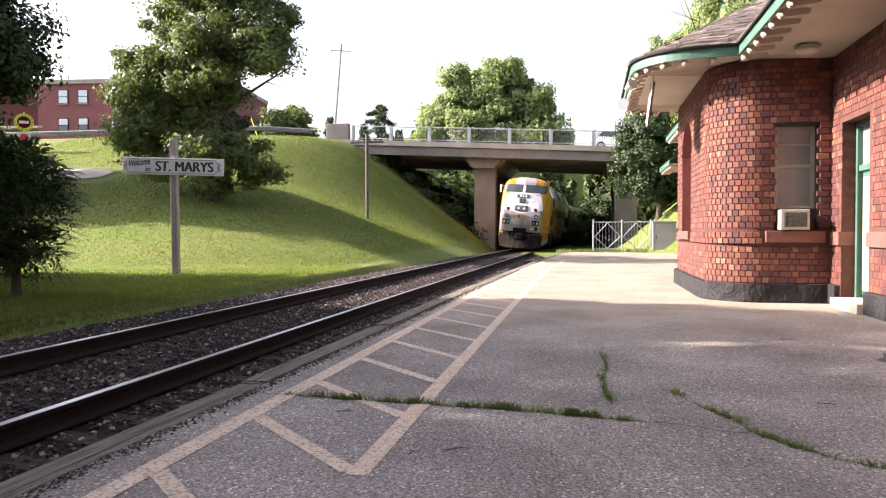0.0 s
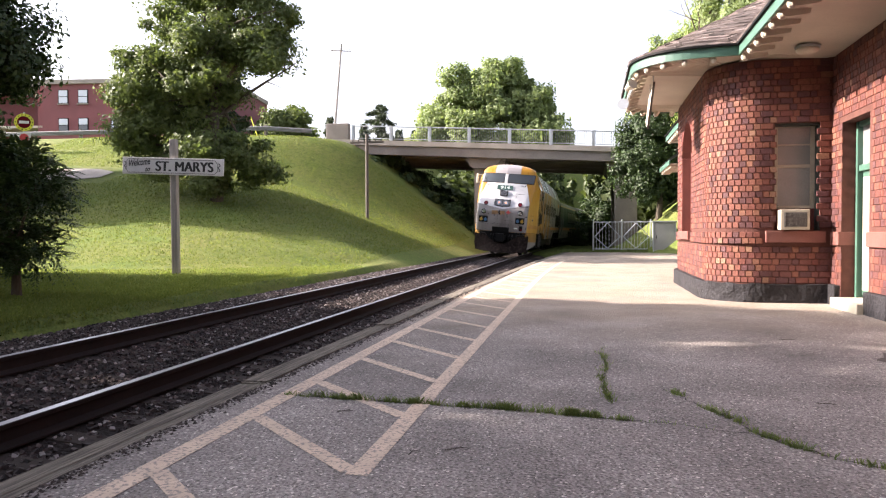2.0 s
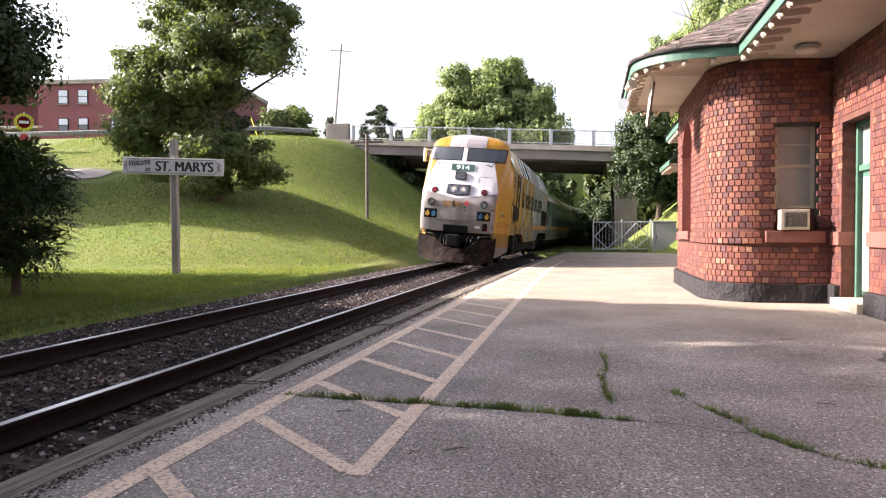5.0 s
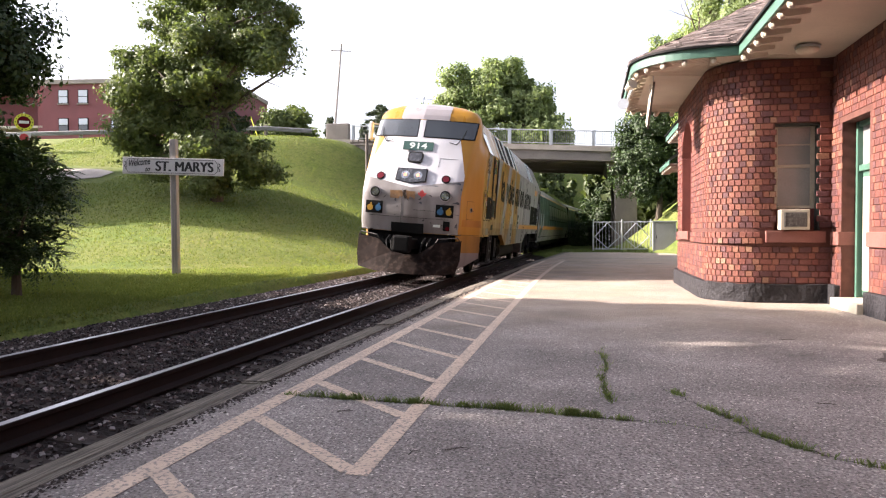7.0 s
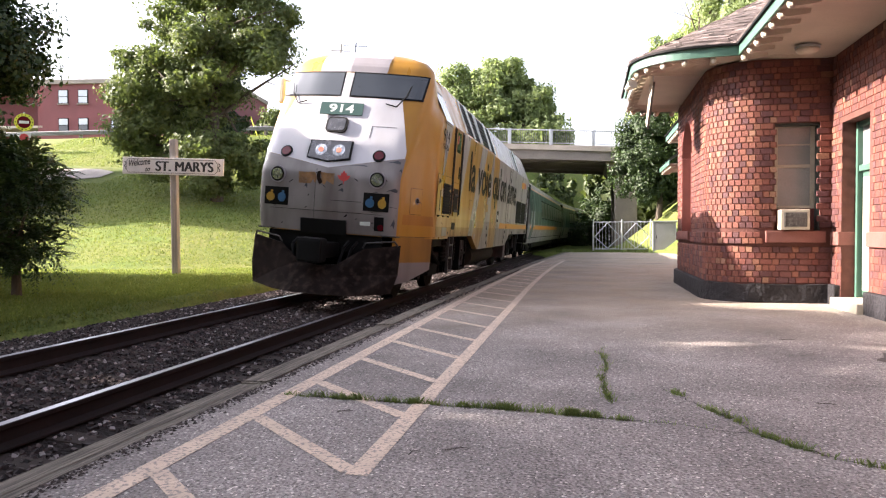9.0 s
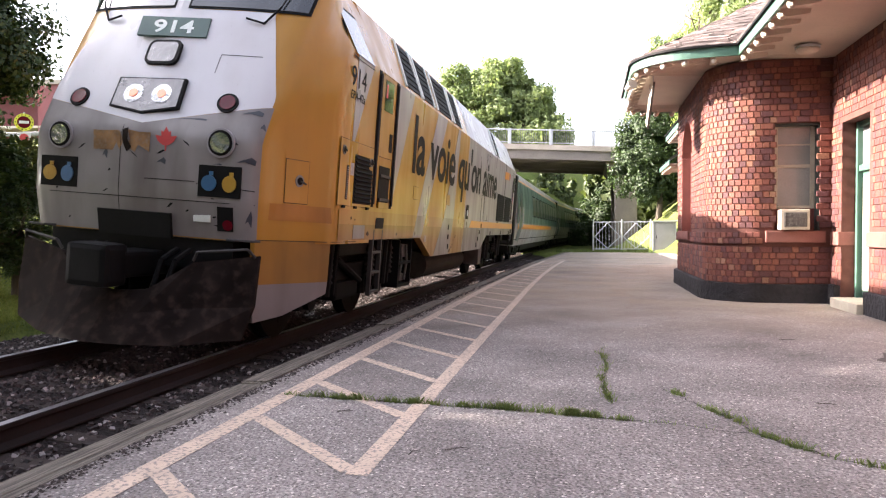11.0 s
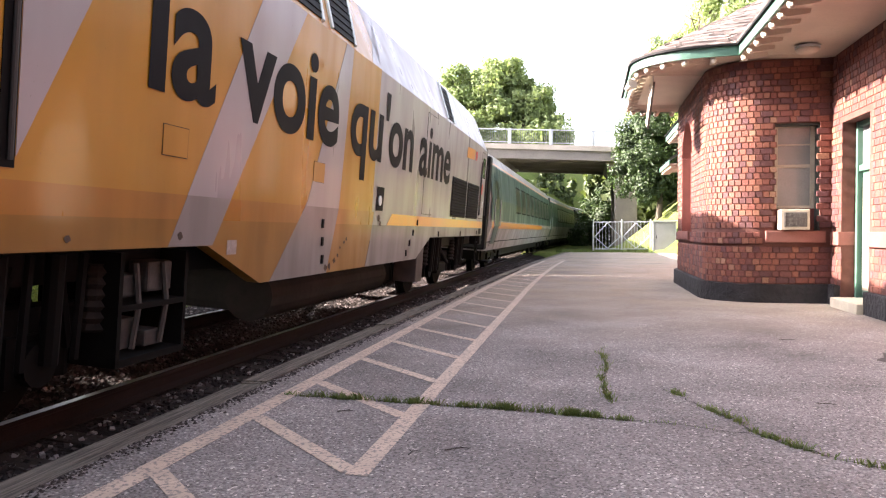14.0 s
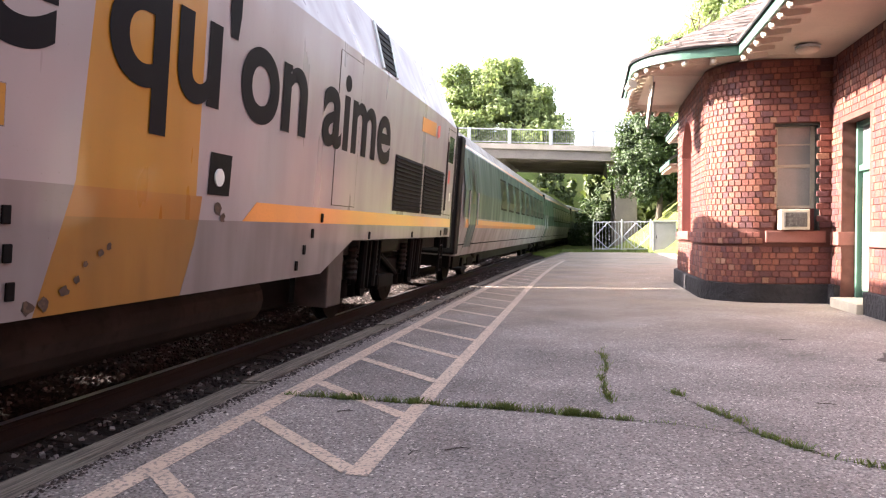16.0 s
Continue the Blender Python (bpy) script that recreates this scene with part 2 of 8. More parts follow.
M_YELLOW = paint_mat("yellow_loco_paint", (0.37, 0.18, 0.011), (0.2, 0.095, 0.013))
M_SILVER = paint_mat("grey_loco_paint", (0.295, 0.275, 0.29), (0.18, 0.15, 0.14), dirt=0.25)
M_DIRTY_YELLOW = paint_mat("grimy_yellow_paint", (0.27, 0.127, 0.012), (0.09, 0.05, 0.018), dirt=0.55, rough=0.4, coat=0.2)
M_DIRTY_SILVER = paint_mat("grimy_grey_paint", (0.215, 0.198, 0.2), (0.09, 0.07, 0.06), dirt=0.5, rough=0.4, coat=0.2)
M_DEEP_ORANGE = paint_mat("deep_orange_stripe", (0.34, 0.14, 0.011), (0.13, 0.065, 0.018), dirt=0.5)
M_NOSE = paint_mat("white_nose_paint", (0.54, 0.54, 0.57), (0.34, 0.32, 0.31), dirt=0.3, rough=0.33)
M_NOSE_LOW = paint_mat("grimy_nose_paint", (0.235, 0.22, 0.215), (0.075, 0.06, 0.052), dirt=0.85, rough=0.42, coat=0.2)
M_ORANGE = mat("orange_stripe_paint", (0.68, 0.26, 0.025), 0.35, var=0.15, scale=1.5, bump=0.03, coat=0.3)
M_TEAL = paint_mat("teal_coach_paint", (0.02, 0.062, 0.056), (0.03, 0.05, 0.045), dirt=0.3, rough=0.42, coat=0.05)
M_COACHGLASS = mat("tinted_coach_glass", (0.01, 0.012, 0.013), 0.3, var=0.2, bump=0, rough_var=0.05, spec=0.12)
M_COACH = paint_mat("brushed_coach_silver", (0.26, 0.25, 0.24), (0.14, 0.12, 0.1), dirt=0.4, rough=0.42, coat=0.05)
M_BLACK = mat("grimy_black_steel", (0.006, 0.006, 0.0063), 0.65, spec=0.12, var=0.4, scale=3, fine=20)
M_UNDER = mat("greasy_underframe", (0.006, 0.0055, 0.0052), 0.8, spec=0.12, var=0.4, scale=2.5, fine=18)
M_GLASS = mat("dark_window_glass", (0.03, 0.035, 0.04), 0.06, 0.0, var=0.1, bump=0, rough_var=0.02, coat=1.0)
M_LETTER = mat("dark_grey_lettering", (0.009, 0.0085, 0.011), 0.55, var=0.1, bump=0.02, spec=0.06)

# ---- building blocks ----
def part(name, bm, material, parent=None, label="", smooth=False):
    """Links a bmesh as one mesh object under a thing or a part."""
    me = bpy.data.meshes.new(name)
    bm.to_mesh(me)
    bm.free()
    for m in (material if isinstance(material, (list, tuple)) else [material]):
        me.materials.append(m)
    if smooth:
        me.polygons.foreach_set("use_smooth", [True] * len(me.polygons))
    ob = new(name, me)
    ob.parent = parent
    return tagged(ob, label)


def thing(name, label, category, group="", kind="", m=None):
    ob = new(name)
    ob.empty_display_size = 0.2
    if m is not None:
        ob.matrix_world = m
    return tagged(ob, label, category, group, kind)


def box(bm, x0, x1, y0, y1, z0, z1, bevel=0.0, mi=0):
    vs = [bm.verts.new((x, y, z)) for z in (z0, z1) for y in (y0, y1) for x in (x0, x1)]
    fs = [bm.faces.new([vs[i] for i in f]) for f in ((0, 2, 3, 1), (4, 5, 7, 6), (0, 1, 5, 4), (2, 6, 7, 3), (0, 4, 6, 2), (1, 3, 7, 5))]
    for f in fs:
        f.material_index = mi
    if bevel:
        bmesh.ops.bevel(bm, geom=list({e for f in fs for e in f.edges}), offset=bevel, segments=2, affect="EDGES", profile=0.6)
    return bm


def boxes(*rows, bevel=0.0):
    bm = bmesh.new()
    for r in rows:
        box(bm, *r, bevel=bevel)
    return bm


def prism(bm, pts, put, d0, d1, mi=0):
    """A polygon pts (u, v) swept from d0 to d1; put(u, v, d) gives the place."""
    a = [bm.verts.new(put(u, v, d0)) for u, v in pts]
    b = [bm.verts.new(put(u, v, d1)) for u, v in pts]
    n = len(pts)
    fs = [bm.faces.new(a[::-1]), bm.faces.new(b)] + [bm.faces.new((a[i], a[(i + 1) % n], b[(i + 1) % n], b[i])) for i in range(n)]
    for f in fs:
        f.material_index = mi
    bmesh.ops.recalc_face_normals(bm, faces=fs)
    return bm


def tube(bm, p, q, r0, r1=None, seg=10, mi=0):
    p, q = Vector(p), Vector(q)
    r1 = r0 if r1 is None else r1
    m = (q - p).to_track_quat("Z", "Y").to_matrix()
    rings = []
    for c, r in ((p, r0), (q, r1)):
        rings.append([bm.verts.new(c + m @ Vector((r * math.cos(2 * math.pi * i / seg), r * math.sin(2 * math.pi * i / seg), 0))) for i in range(seg)])
    for i in range(seg):
        j = (i + 1) % seg
        bm.faces.new((rings[0][i], rings[0][j], rings[1][j], rings[1][i])).material_index = mi
    bm.faces.new(rings[0][::-1]).material_index = mi
    bm.faces.new(rings[1]).material_index = mi
    return bm


def sweep(bm, path, r, seg=8):
    for a, b in zip(path[:-1], path[1:]):
        tube(bm, a, b, r, seg=seg)
    return bm


def ball(bm, c, r, u=10, v=7, sz=1.0):
    g = bmesh.ops.create_uvsphere(bm, u_segments=u, v_segments=v, radius=r)
    for w in g["verts"]:
        w.co = Vector((w.co.x, w.co.y, w.co.z * sz)) + Vector(c)
    return bm


def strip(bm, left, right, mi=0):
    """A ribbon of quads between two rows of points."""
    a, b = [bm.verts.new(p) for p in left], [bm.verts.new(p) for p in right]
    for i in range(len(a) - 1):
        bm.faces.new((a[i], b[i], b[i + 1], a[i + 1])).material_index = mi
    return bm


def lettering(body, size, thick=0.0015, bold=0.0, shear=0.0, spacing=1.0):
    """A mesh of a line of writing in the built-in font, in the xy plane."""
    cu = bpy.data.curves.new("lettering", "FONT")
    cu.body, cu.size, cu.extrude, cu.offset, cu.shear, cu.space_character = body, size, thick, bold, shear, spacing
    ob = bpy.data.objects.new("lettering", cu)
    scene.collection.objects.link(ob)
    bpy.context.view_layer.update()
    me = bpy.data.meshes.new_from_object(ob.evaluated_get(bpy.context.evaluated_depsgraph_get()))
    bpy.data.objects.remove(ob)
    return me


def written(name, body, parent, material, place, width=None, height=None, letters=False, **kw):
    """Writing fitted to a width and height; place maps its (x right, y up, z out) to its thing's space."""
    me = lettering(body, 1.0, **kw)
    co = np.array([v.co[:] for v in me.vertices])
    lo, hi = co.min(0), co.max(0)
    k = [width / (hi[0] - lo[0]) if width else 1, height / (hi[1] - lo[1]) if height else 1]
    if not width:
        k[0] = k[1]
    if not height:
        k[1] = k[0]
    me.transform(Matrix.Diagonal((k[0], k[1], 1, 1)) @ Matrix.Translation((-lo[0], -lo[1], 0)))
    me.transform(place)
    me.materials.append(material)
    if not letters:
        ob = new(name, me)
        ob.parent = parent
        return ob
    # one object a letter: loose pieces that overlap along the line belong together
    back = place.inverted()
    bm = bmesh.new()
    bm.from_mesh(me)
    left, groups = set(bm.verts), []
    while left:
        stack = [left.pop()]
        isle = set(stack)
        while stack:
            for e in stack.pop().link_edges:
                for v in e.verts:
                    if v in left:
                        left.discard(v)
                        isle.add(v)
                        stack.append(v)
        xs = [(back @ v.co).x for v in isle]
        lo, hi = min(xs), max(xs)
        for g in groups:
            if min(hi, g[1]) - max(lo, g[0]) > 0.5 * min(hi - lo, g[1] - g[0]):
                g[0], g[1] = min(lo, g[0]), max(hi, g[1])
                g[2] |= isle
                break
        else:
            groups.append([lo, hi, isle])
    holder = new(name)
    holder.parent = parent
    for lo, hi, isle in sorted(groups, key=lambda g: g[0]):
        one = bmesh.new()
        at = {v: one.verts.new(v.co) for v in isle}
        for f in {f for v in isle for f in v.link_faces}:
            one.faces.new([at[v] for v in f.verts])
        part("letter", one, material, holder)
    bm.free()
    return holder


# ---- the line of the track ----
CANT = 4.5967
TRACK_Z = 0.02


def track_x(y):
    return -4.5644 + 0.000135 * y * y + (0.0008 * (y - 45) ** 2 if y > 45 else 0)


def track_pose(y):
    h = (track_x(y + 0.5) - track_x(y - 0.5))
    return pose(track_x(y), y, TRACK_Z, 0, 0, -math.degrees(math.atan(h))) @ pose(0, 0, 0, 0, CANT, 0)


def chord_pose(y, near, far):
    """Pose of a vehicle whose nose is at y and whose trucks stand near and far behind it."""
    a, b = Vector((track_x(y + near), y + near)), Vector((track_x(y + far), y + far))
    h = (b - a).normalized()
    o = a - h * near
    return pose(o.x, o.y, TRACK_Z, 0, 0, -math.degrees(math.atan2(h.x, h.y))) @ pose(0, 0, 0, 0, CANT, 0)


# ---- ground ----
def smooth_min(a, b, k=0.8):
    h = max(k - abs(a - b), 0) / k
    return min(a, b) - h * h * k * 0.25


def ground_z(x, y):
    bend = track_x(max(y, 0)) + 4.56
    xs = x - bend
    if xs < -4.56:
        crest = 46 + 0.17 * (min(x, -17) + 17)
        rise = 8.0 * (y - 20) / (crest - 20)
        top = 7.95 - 0.02 * max(-19 - x, 0)
        k = min(max((y - 40) / 9, 0), 1)
        side = (-7.3 - xs) * (0.40 + 0.38 * k * k * (3 - 2 * k))
        z = smooth_min(smooth_min(rise, side, 3.0), top, 0.8)
        low = -0.6 if xs > -7.1 else -0.6 + 0.65 * min((-7.1 - xs) / 0.4, 1)
        z = max(z, low) if xs > -7.5 else max(z, 0.05 + 0.02 * math.sin(x * 0.7) * math.sin(y * 0.5))
        if y > crest + 30 and xs < -17:
            z = top
        if y > 75 and xs > -19:
            z = min(max(z, low), 8)
    else:
        rise = 7.0 * (y - 38) / 10
        foot = 4.6 - 3.4 * min(max((y - 41) / 4, 0), 1)
        side = 7.0 * (xs - foot) / 9
        z = smooth_min(smooth_min(rise, side, 1.0), 7.0, 0.8)
        low = -0.6 if xs < 2 and y < 44 else -0.10
        z = max(z, low)
    if y > 98:
        z += min((y - 98) * 0.45, 11)
    return z


def build_ground():
    xs = [-900, -400, -200, -120, -90] + list(np.arange(-76, -30, 2.0)) + list(np.arange(-30, -9, 0.6)) + list(np.arange(-9, -2, 0.2)) + list(np.arange(-2, 24, 1.0)) + [30, 45, 80, 150, 300, 900]
    ys = [-900, -300, -120, -60, -30, -15, -8] + list(np.arange(-4, 60, 0.8)) + list(np.arange(60, 120, 3.0)) + [130, 160, 220, 320, 500, 900]
    bm = bmesh.new()
    grid = [[bm.verts.new((x, y, ground_z(x, y))) for x in xs] for y in ys]
    for j in range(len(ys) - 1):
        for i in range(len(xs) - 1):
            bm.faces.new((grid[j][i], grid[j][i + 1], grid[j + 1][i + 1], grid[j + 1][i]))
    tagged(part("ground", bm, M_GRASS, smooth=True), "mown green grass sloping up to a road", "ground", kind="structure")


build_ground()


# ---- track ----
def build_track():
    ys = list(np.arange(-34, 60, 1.0)) + list(np.arange(60, 141, 3.0))
    mats = [track_pose(y) for y in ys]
    bm = bmesh.new()
    prof = [(-2.75, -0.42), (-2.3, -0.34), (-1.5, -0.2), (0, -0.19), (1.35, -0.2), (1.6, -0.28), (1.85, -0.4)]
    rows = [[bm.verts.new(m @ Vector((u, 0, v))) for u, v in prof] for m in mats]
    for a, b in zip(rows[:-1], rows[1:]):
        for i in range(len(prof) - 1):
            bm.faces.new((a[i], a[i + 1], b[i + 1], b[i]))
    tagged(part("ballast_bed", bm, M_BALLAST, smooth=True), "grey and rusty crushed stone ballast bed", "ballast", kind="structure")
    shape = [(-0.07, -0.17), (0.07, -0.17), (0.07, -0.155), (0.012, -0.13), (0.012, -0.045), (0.036, -0.03), (0.036, -0.004), (0.028, 0), (-0.028, 0), (-0.036, -0.004), (-0.036, -0.03), (-0.012, -0.045), (-0.012, -0.13), (-0.07, -0.155)]
    for side in (-0.7535, 0.7535):
        bm = bmesh.new()
        rows = [[bm.verts.new(m @ Vector((side + u, 0, v))) for u, v in shape] for m in mats]
        n = len(shape)
        for a, b in zip(rows[:-1], rows[1:]):
            for i in range(n):
                j = (i + 1) % n
                bm.faces.new((a[i], a[j], b[j], b[i])).material_index = 1 if i == 7 else 0
        bmesh.ops.recalc_face_normals(bm, faces=bm.faces)
        tagged(part("rail", bm, [M_RAIL_SIDE, M_RAIL_TOP]), "rust-brown steel rail with a polished running top", "rail", "rails", "structure")
    tie = boxes((-1.3, 1.3, -0.11, 0.11, -0.36, -0.186), bevel=0.012)
    first = tagged(part("railway_tie", tie, M_TIE), "dark weathered wooden tie half sunk in ballast", "tie", "ties of the track", "structure")
    first.matrix_world = track_pose(-12)
    for i in range(1, 120):
        copy_thing(first, track_pose(-12 + i * 0.55))
    # loose stones on the bed
    rng = np.random.default_rng(4)
    verts, faces = [], []
    cube = np.array([(x, y, z) for z in (-1, 1) for y in (-1, 1) for x in (-1, 1)], float)
    quads = ((0, 2, 3, 1), (4, 5, 7, 6), (0, 1, 5, 4), (2, 6, 7, 3), (0, 4, 6, 2), (1, 3, 7, 5))
    us, vs = [p[0] for p in prof], [p[1] for p in prof]
    for k in range(78000):
        y = -7.0 + 45 * rng.random() ** 1.35
        u = rng.uniform(-2.75, 1.75)
        if abs(abs(u) - 0.7535) < 0.1:
            continue
        r = rng.uniform(0.008, 0.021)
        m = track_pose(y) @ Matrix.Translation((u, 0, np.interp(u, us, vs) + r * 0.35))
        rot = Euler(rng.uniform(0, 6.28, 3)).to_matrix().to_4x4()
        mm = np.array(m @ rot)
        pts = cube * r * rng.uniform(0.55, 1.15, (8, 3))
        o = len(verts)
        verts.extend((pts @ mm[:3, :3].T + mm[:3, 3]).tolist())
        faces.extend([tuple(o + i for i in q) for q in quads])
    me = bpy.data.meshes.new("ballast_stones")
    me.from_pydata(verts, [], faces)
    me.materials.append(M_STONE)
    me.materials.append(M_STONE_PALE)
    me.polygons.foreach_set("material_index", np.repeat((rng.random(len(faces) // 6) < 0.1).astype(int), 6))
    tagged(new("ballast_stones", me), "crushed grey and pinkish ballast stones", "ballast", kind="stuff")


build_track()


# ---- platform ----
def edge_x(y):
    return -2.86 + 0.012 * y + (0.0009 * (y - 12) ** 2 if y > 12 else 0)


def build_platform():
    ys = list(np.arange(-22, 43.5, 0.75))
    bm = bmesh.new()
    l = [bm.verts.new((edge_x(y) + 0.23, y, 0)) for y in ys]
    r = [bm.verts.new((4.3 if y < 22 else 5.2, y, 0)) for y in ys]
    lb = [bm.verts.new((edge_x(y) + 0.23, y, -0.4)) for y in ys]
    for i in range(len(ys) - 1):
        bm.faces.new((l[i], r[i], r[i + 1], l[i + 1]))
        bm.faces.new((lb[i], l[i], l[i + 1], lb[i + 1]))
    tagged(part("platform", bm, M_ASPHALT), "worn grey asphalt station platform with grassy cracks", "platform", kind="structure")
    beam = tagged(thing("platform_edge", "weathered grey timber edging along the platform", "edging", kind="structure"))
    y = -9.0
    rng = random.Random(3)
    while y < 42:
        n = 3.6
        a, b = edge_x(y), edge_x(y + n)
        bm = boxes((0, 0.22, 0.01, n - 0.01, -0.34, -0.004))
        u = 0.0
        while u < 0.215:
            w = min(rng.uniform(0.06, 0.15), 0.22 - u)
            e0, e1 = rng.uniform(0.0, 0.25), rng.uniform(0.0, 0.25)
            box(bm, u, u + w - 0.004, 0.012 + e0 * 0.3, n - 0.012 - e1, -0.02, rng.uniform(0.006, 0.013), 0.003)
            u += w
        ob = part("timber_beam", bm, M_TIMBER, beam)
        ob.matrix_world = pose(a, y, rng.uniform(-0.012, 0.004), 0, 0, -math.degrees(math.atan((b - a) / n)))
        y += n
    # painted lines
    line = tagged(thing("platform_marking", "faded yellow safety lines with cross bars on asphalt", "marking", kind="structure"))

    def left_x(y):
        return -2.22 + (0.0011 * (y - 12) ** 2 if y > 12 else 0)

    def right_x(y):
        return -1.15 - 0.014 * (y - 3.5) + (0.0016 * (y - 14) ** 2 if y > 14 else 0)
    for name, fn, w, y0 in (("long_line", left_x, 0.07, 1.0), ("long_line", right_x, 0.06, 3.42)):
        yy = list(np.arange(y0, 30.5, 0.5))
        part(name, strip(bmesh.new(), [(fn(y) - w, y, 0.004) for y in yy], [(fn(y) + w, y, 0.004) for y in yy]), M_LINE, line)
    for i in range(27):
        yl = 3.28 + 1.115 * i
        yr = yl - 0.92
        if yr < 2.0:
            continue
        a, b = Vector((left_x(yl) + 0.06, yl)), Vector((right_x(yr) - 0.05, yr))
        d = (b - a).normalized()
        n = Vector((-d.y, d.x)) * 0.05
        part("cross_bar", strip(bmesh.new(), [(*(a + n), 0.0045), (*(b + n), 0.0045)], [(*(a - n), 0.0045), (*(b - n), 0.0045)]), M_LINE, line)


build_platform()

# ---- station ----
WALL_X, BAY_X, BAY_Y0, BAY_Y1, BAY_R = 3.95, 2.03, 13.15, 18.75, 0.85
WALL_TOP, BASE_TOP, EAVE_Z = 4.12, 0.33, 4.2
COURSE = 0.1045
SIDE_Y0, SIDE_Y1, SIDE_TOP = 15.6, 17.2, 3.62       # arched window in the bay's long face


def arc(cx, cy, r, a0, a1, n):
    return [(cx + r * math.cos(radians(a0 + (a1 - a0) * i / n)), cy + r * math.sin(radians(a0 + (a1 - a0) * i / n))) for i in range(n + 1)]


def bay_path(off=0.0):
    """Plan of the bay's outer face, pushed out by off, from the near wall round to the far one."""
    cx, r = BAY_X + BAY_R, BAY_R + off
    flat = [(x, BAY_Y0 - off) for x in (WALL_X, 3.86, 3.77, 3.59, 3.41, 3.23, 3.05, 2.95)]
    face = [(BAY_X - off, y) for y in (14.2, 14.4, 14.6, 14.8, 15.0, 15.2, 15.4, SIDE_Y0, 15.8, 16.0, 16.2, 16.4, 16.6, 16.8, 17.0, SIDE_Y1, 17.4, 17.6, 17.75)]
    back = [(cx + (WALL_X - cx) * i / 6, BAY_Y1 + off) for i in range(1, 7)]
    return flat + arc(cx, BAY_Y0 + BAY_R, r, 270, 180, 24) + face + arc(cx, BAY_Y1 - BAY_R, r, 180, 90, 12) + back


def wall_band(bm, path, inner, z0, z1):
    """A wall between two plan lines of equal length."""
    n = len(path)
    o0, o1, i0, i1 = [[bm.verts.new((*p, z)) for p in q] for q in (path, inner) for z in (z0, z1)]
    for k in range(n - 1):
        bm.faces.new((o0[k], o1[k], o1[k + 1], o0[k + 1]))
        bm.faces.new((i0[k], i0[k + 1], i1[k + 1], i1[k]))
        bm.faces.new((o1[k], i1[k], i1[k + 1], o1[k + 1]))
        bm.faces.new((o0[k], o0[k + 1], i0[k + 1], i0[k]))
    for k in (0, n - 1):
        bm.faces.new((o0[k], i0[k], i1[k], o1[k]))
    bmesh.ops.recalc_face_normals(bm, faces=bm.faces)
    return bm


def in_front_window(p):
    return p[1] < 13.6 and 3.05 < p[0] < 3.77


def in_side_window(p):
    return p[0] < BAY_X + 0.1 and SIDE_Y0 < p[1] < SIDE_Y1


station = thing("station", "red brick railway station with a rounded bay and shingled roof", "building")


MIXES = {"pale": ((0, (0.141, 0.047, 0.034)), (0.2, (0.157, 0.057, 0.040)), (0.5, (0.172, 0.065, 0.043)), (0.75, (0.128, 0.043, 0.033)), (0.87, (0.189, 0.084, 0.054)), (0.96, (0.211, 0.112, 0.072))),
         "dark": ((0, (0.078, 0.032, 0.031)), (0.3, (0.1, 0.037, 0.032)), (0.6, (0.12, 0.043, 0.034)), (0.8, (0.09, 0.038, 0.038)), (0.92, (0.14, 0.048, 0.035)), (0.97, (0.17, 0.062, 0.042)))}


def brick_mat(name, source, mix):
    """Brick in mixed reds, tans and purples, one shade a brick."""
    m = bpy.data.materials.new(name)
    m.use_nodes = True
    n, l = m.node_tree.nodes, m.node_tree.links
    b = n["Principled BSDF"]
    b.inputs["Roughness"].default_value, b.inputs["Specular IOR Level"].default_value = 0.72, 0.3
    rnd = n.new("ShaderNodeNewGeometry").outputs["Random Per Island"] if source == "island" else n.new("ShaderNodeObjectInfo").outputs["Random"]
    ramp = n.new("ShaderNodeValToRGB")
    ramp.color_ramp.interpolation = "CONSTANT"
    shades = MIXES[mix]
    while len(ramp.color_ramp.elements) < len(shades):
        ramp.color_ramp.elements.new(0.5)
    for e, (p, c) in zip(ramp.color_ramp.elements, shades):
        e.position, e.color = p, (*c, 1)
    l.new(rnd, ramp.inputs[0])
    co, tex = n.new("ShaderNodeTexCoord"), n.new("ShaderNodeTexNoise")
    tex.inputs["Scale"].default_value, tex.inputs["Detail"].default_value = 38, 5
    l.new(co.outputs["Object"], tex.inputs["Vector"])
    mx = n.new("ShaderNodeMix")
    mx.data_type, mx.blend_type = "RGBA", "OVERLAY"
    mx.inputs[0].default_value = 0.5
    l.new(ramp.outputs[0], mx.inputs[6])
    l.new(tex.outputs["Fac"], mx.inputs[7])
    l.new(mx.outputs[2], b.inputs["Base Color"])
    bp = n.new("ShaderNodeBump")
    bp.inputs["Strength"].default_value, bp.inputs["Distance"].default_value = 0.5, 0.01
    l.new(tex.outputs["Fac"], bp.inputs["Height"])
    l.new(bp.outputs[0], b.inputs["Normal"])
    return m


BRICK_ONE = [brick_mat("red_brick", "object", "pale"), brick_mat("purple_brick", "object", "dark")]
BRICK_MANY = [brick_mat("red_brick_wall", "island", "pale"), brick_mat("purple_brick_wall", "island", "dark")]
M_BRICK_MANY = BRICK_MANY[0]
M_JAMB = mat("smooth_red_brick", (0.15, 0.045, 0.037), 0.7, spec=0.2, scale=3, fine=60)
M_FRAME = mat("cream_window_paint", (0.40, 0.355, 0.28), 0.55, var=0.15, scale=4, bump=0.05)
M_PANE = mat("window_pane", (0.27, 0.27, 0.265), 0.08, 0.0, var=0.25, scale=1.5, bump=0, rough_var=0.02, coat=0.3)
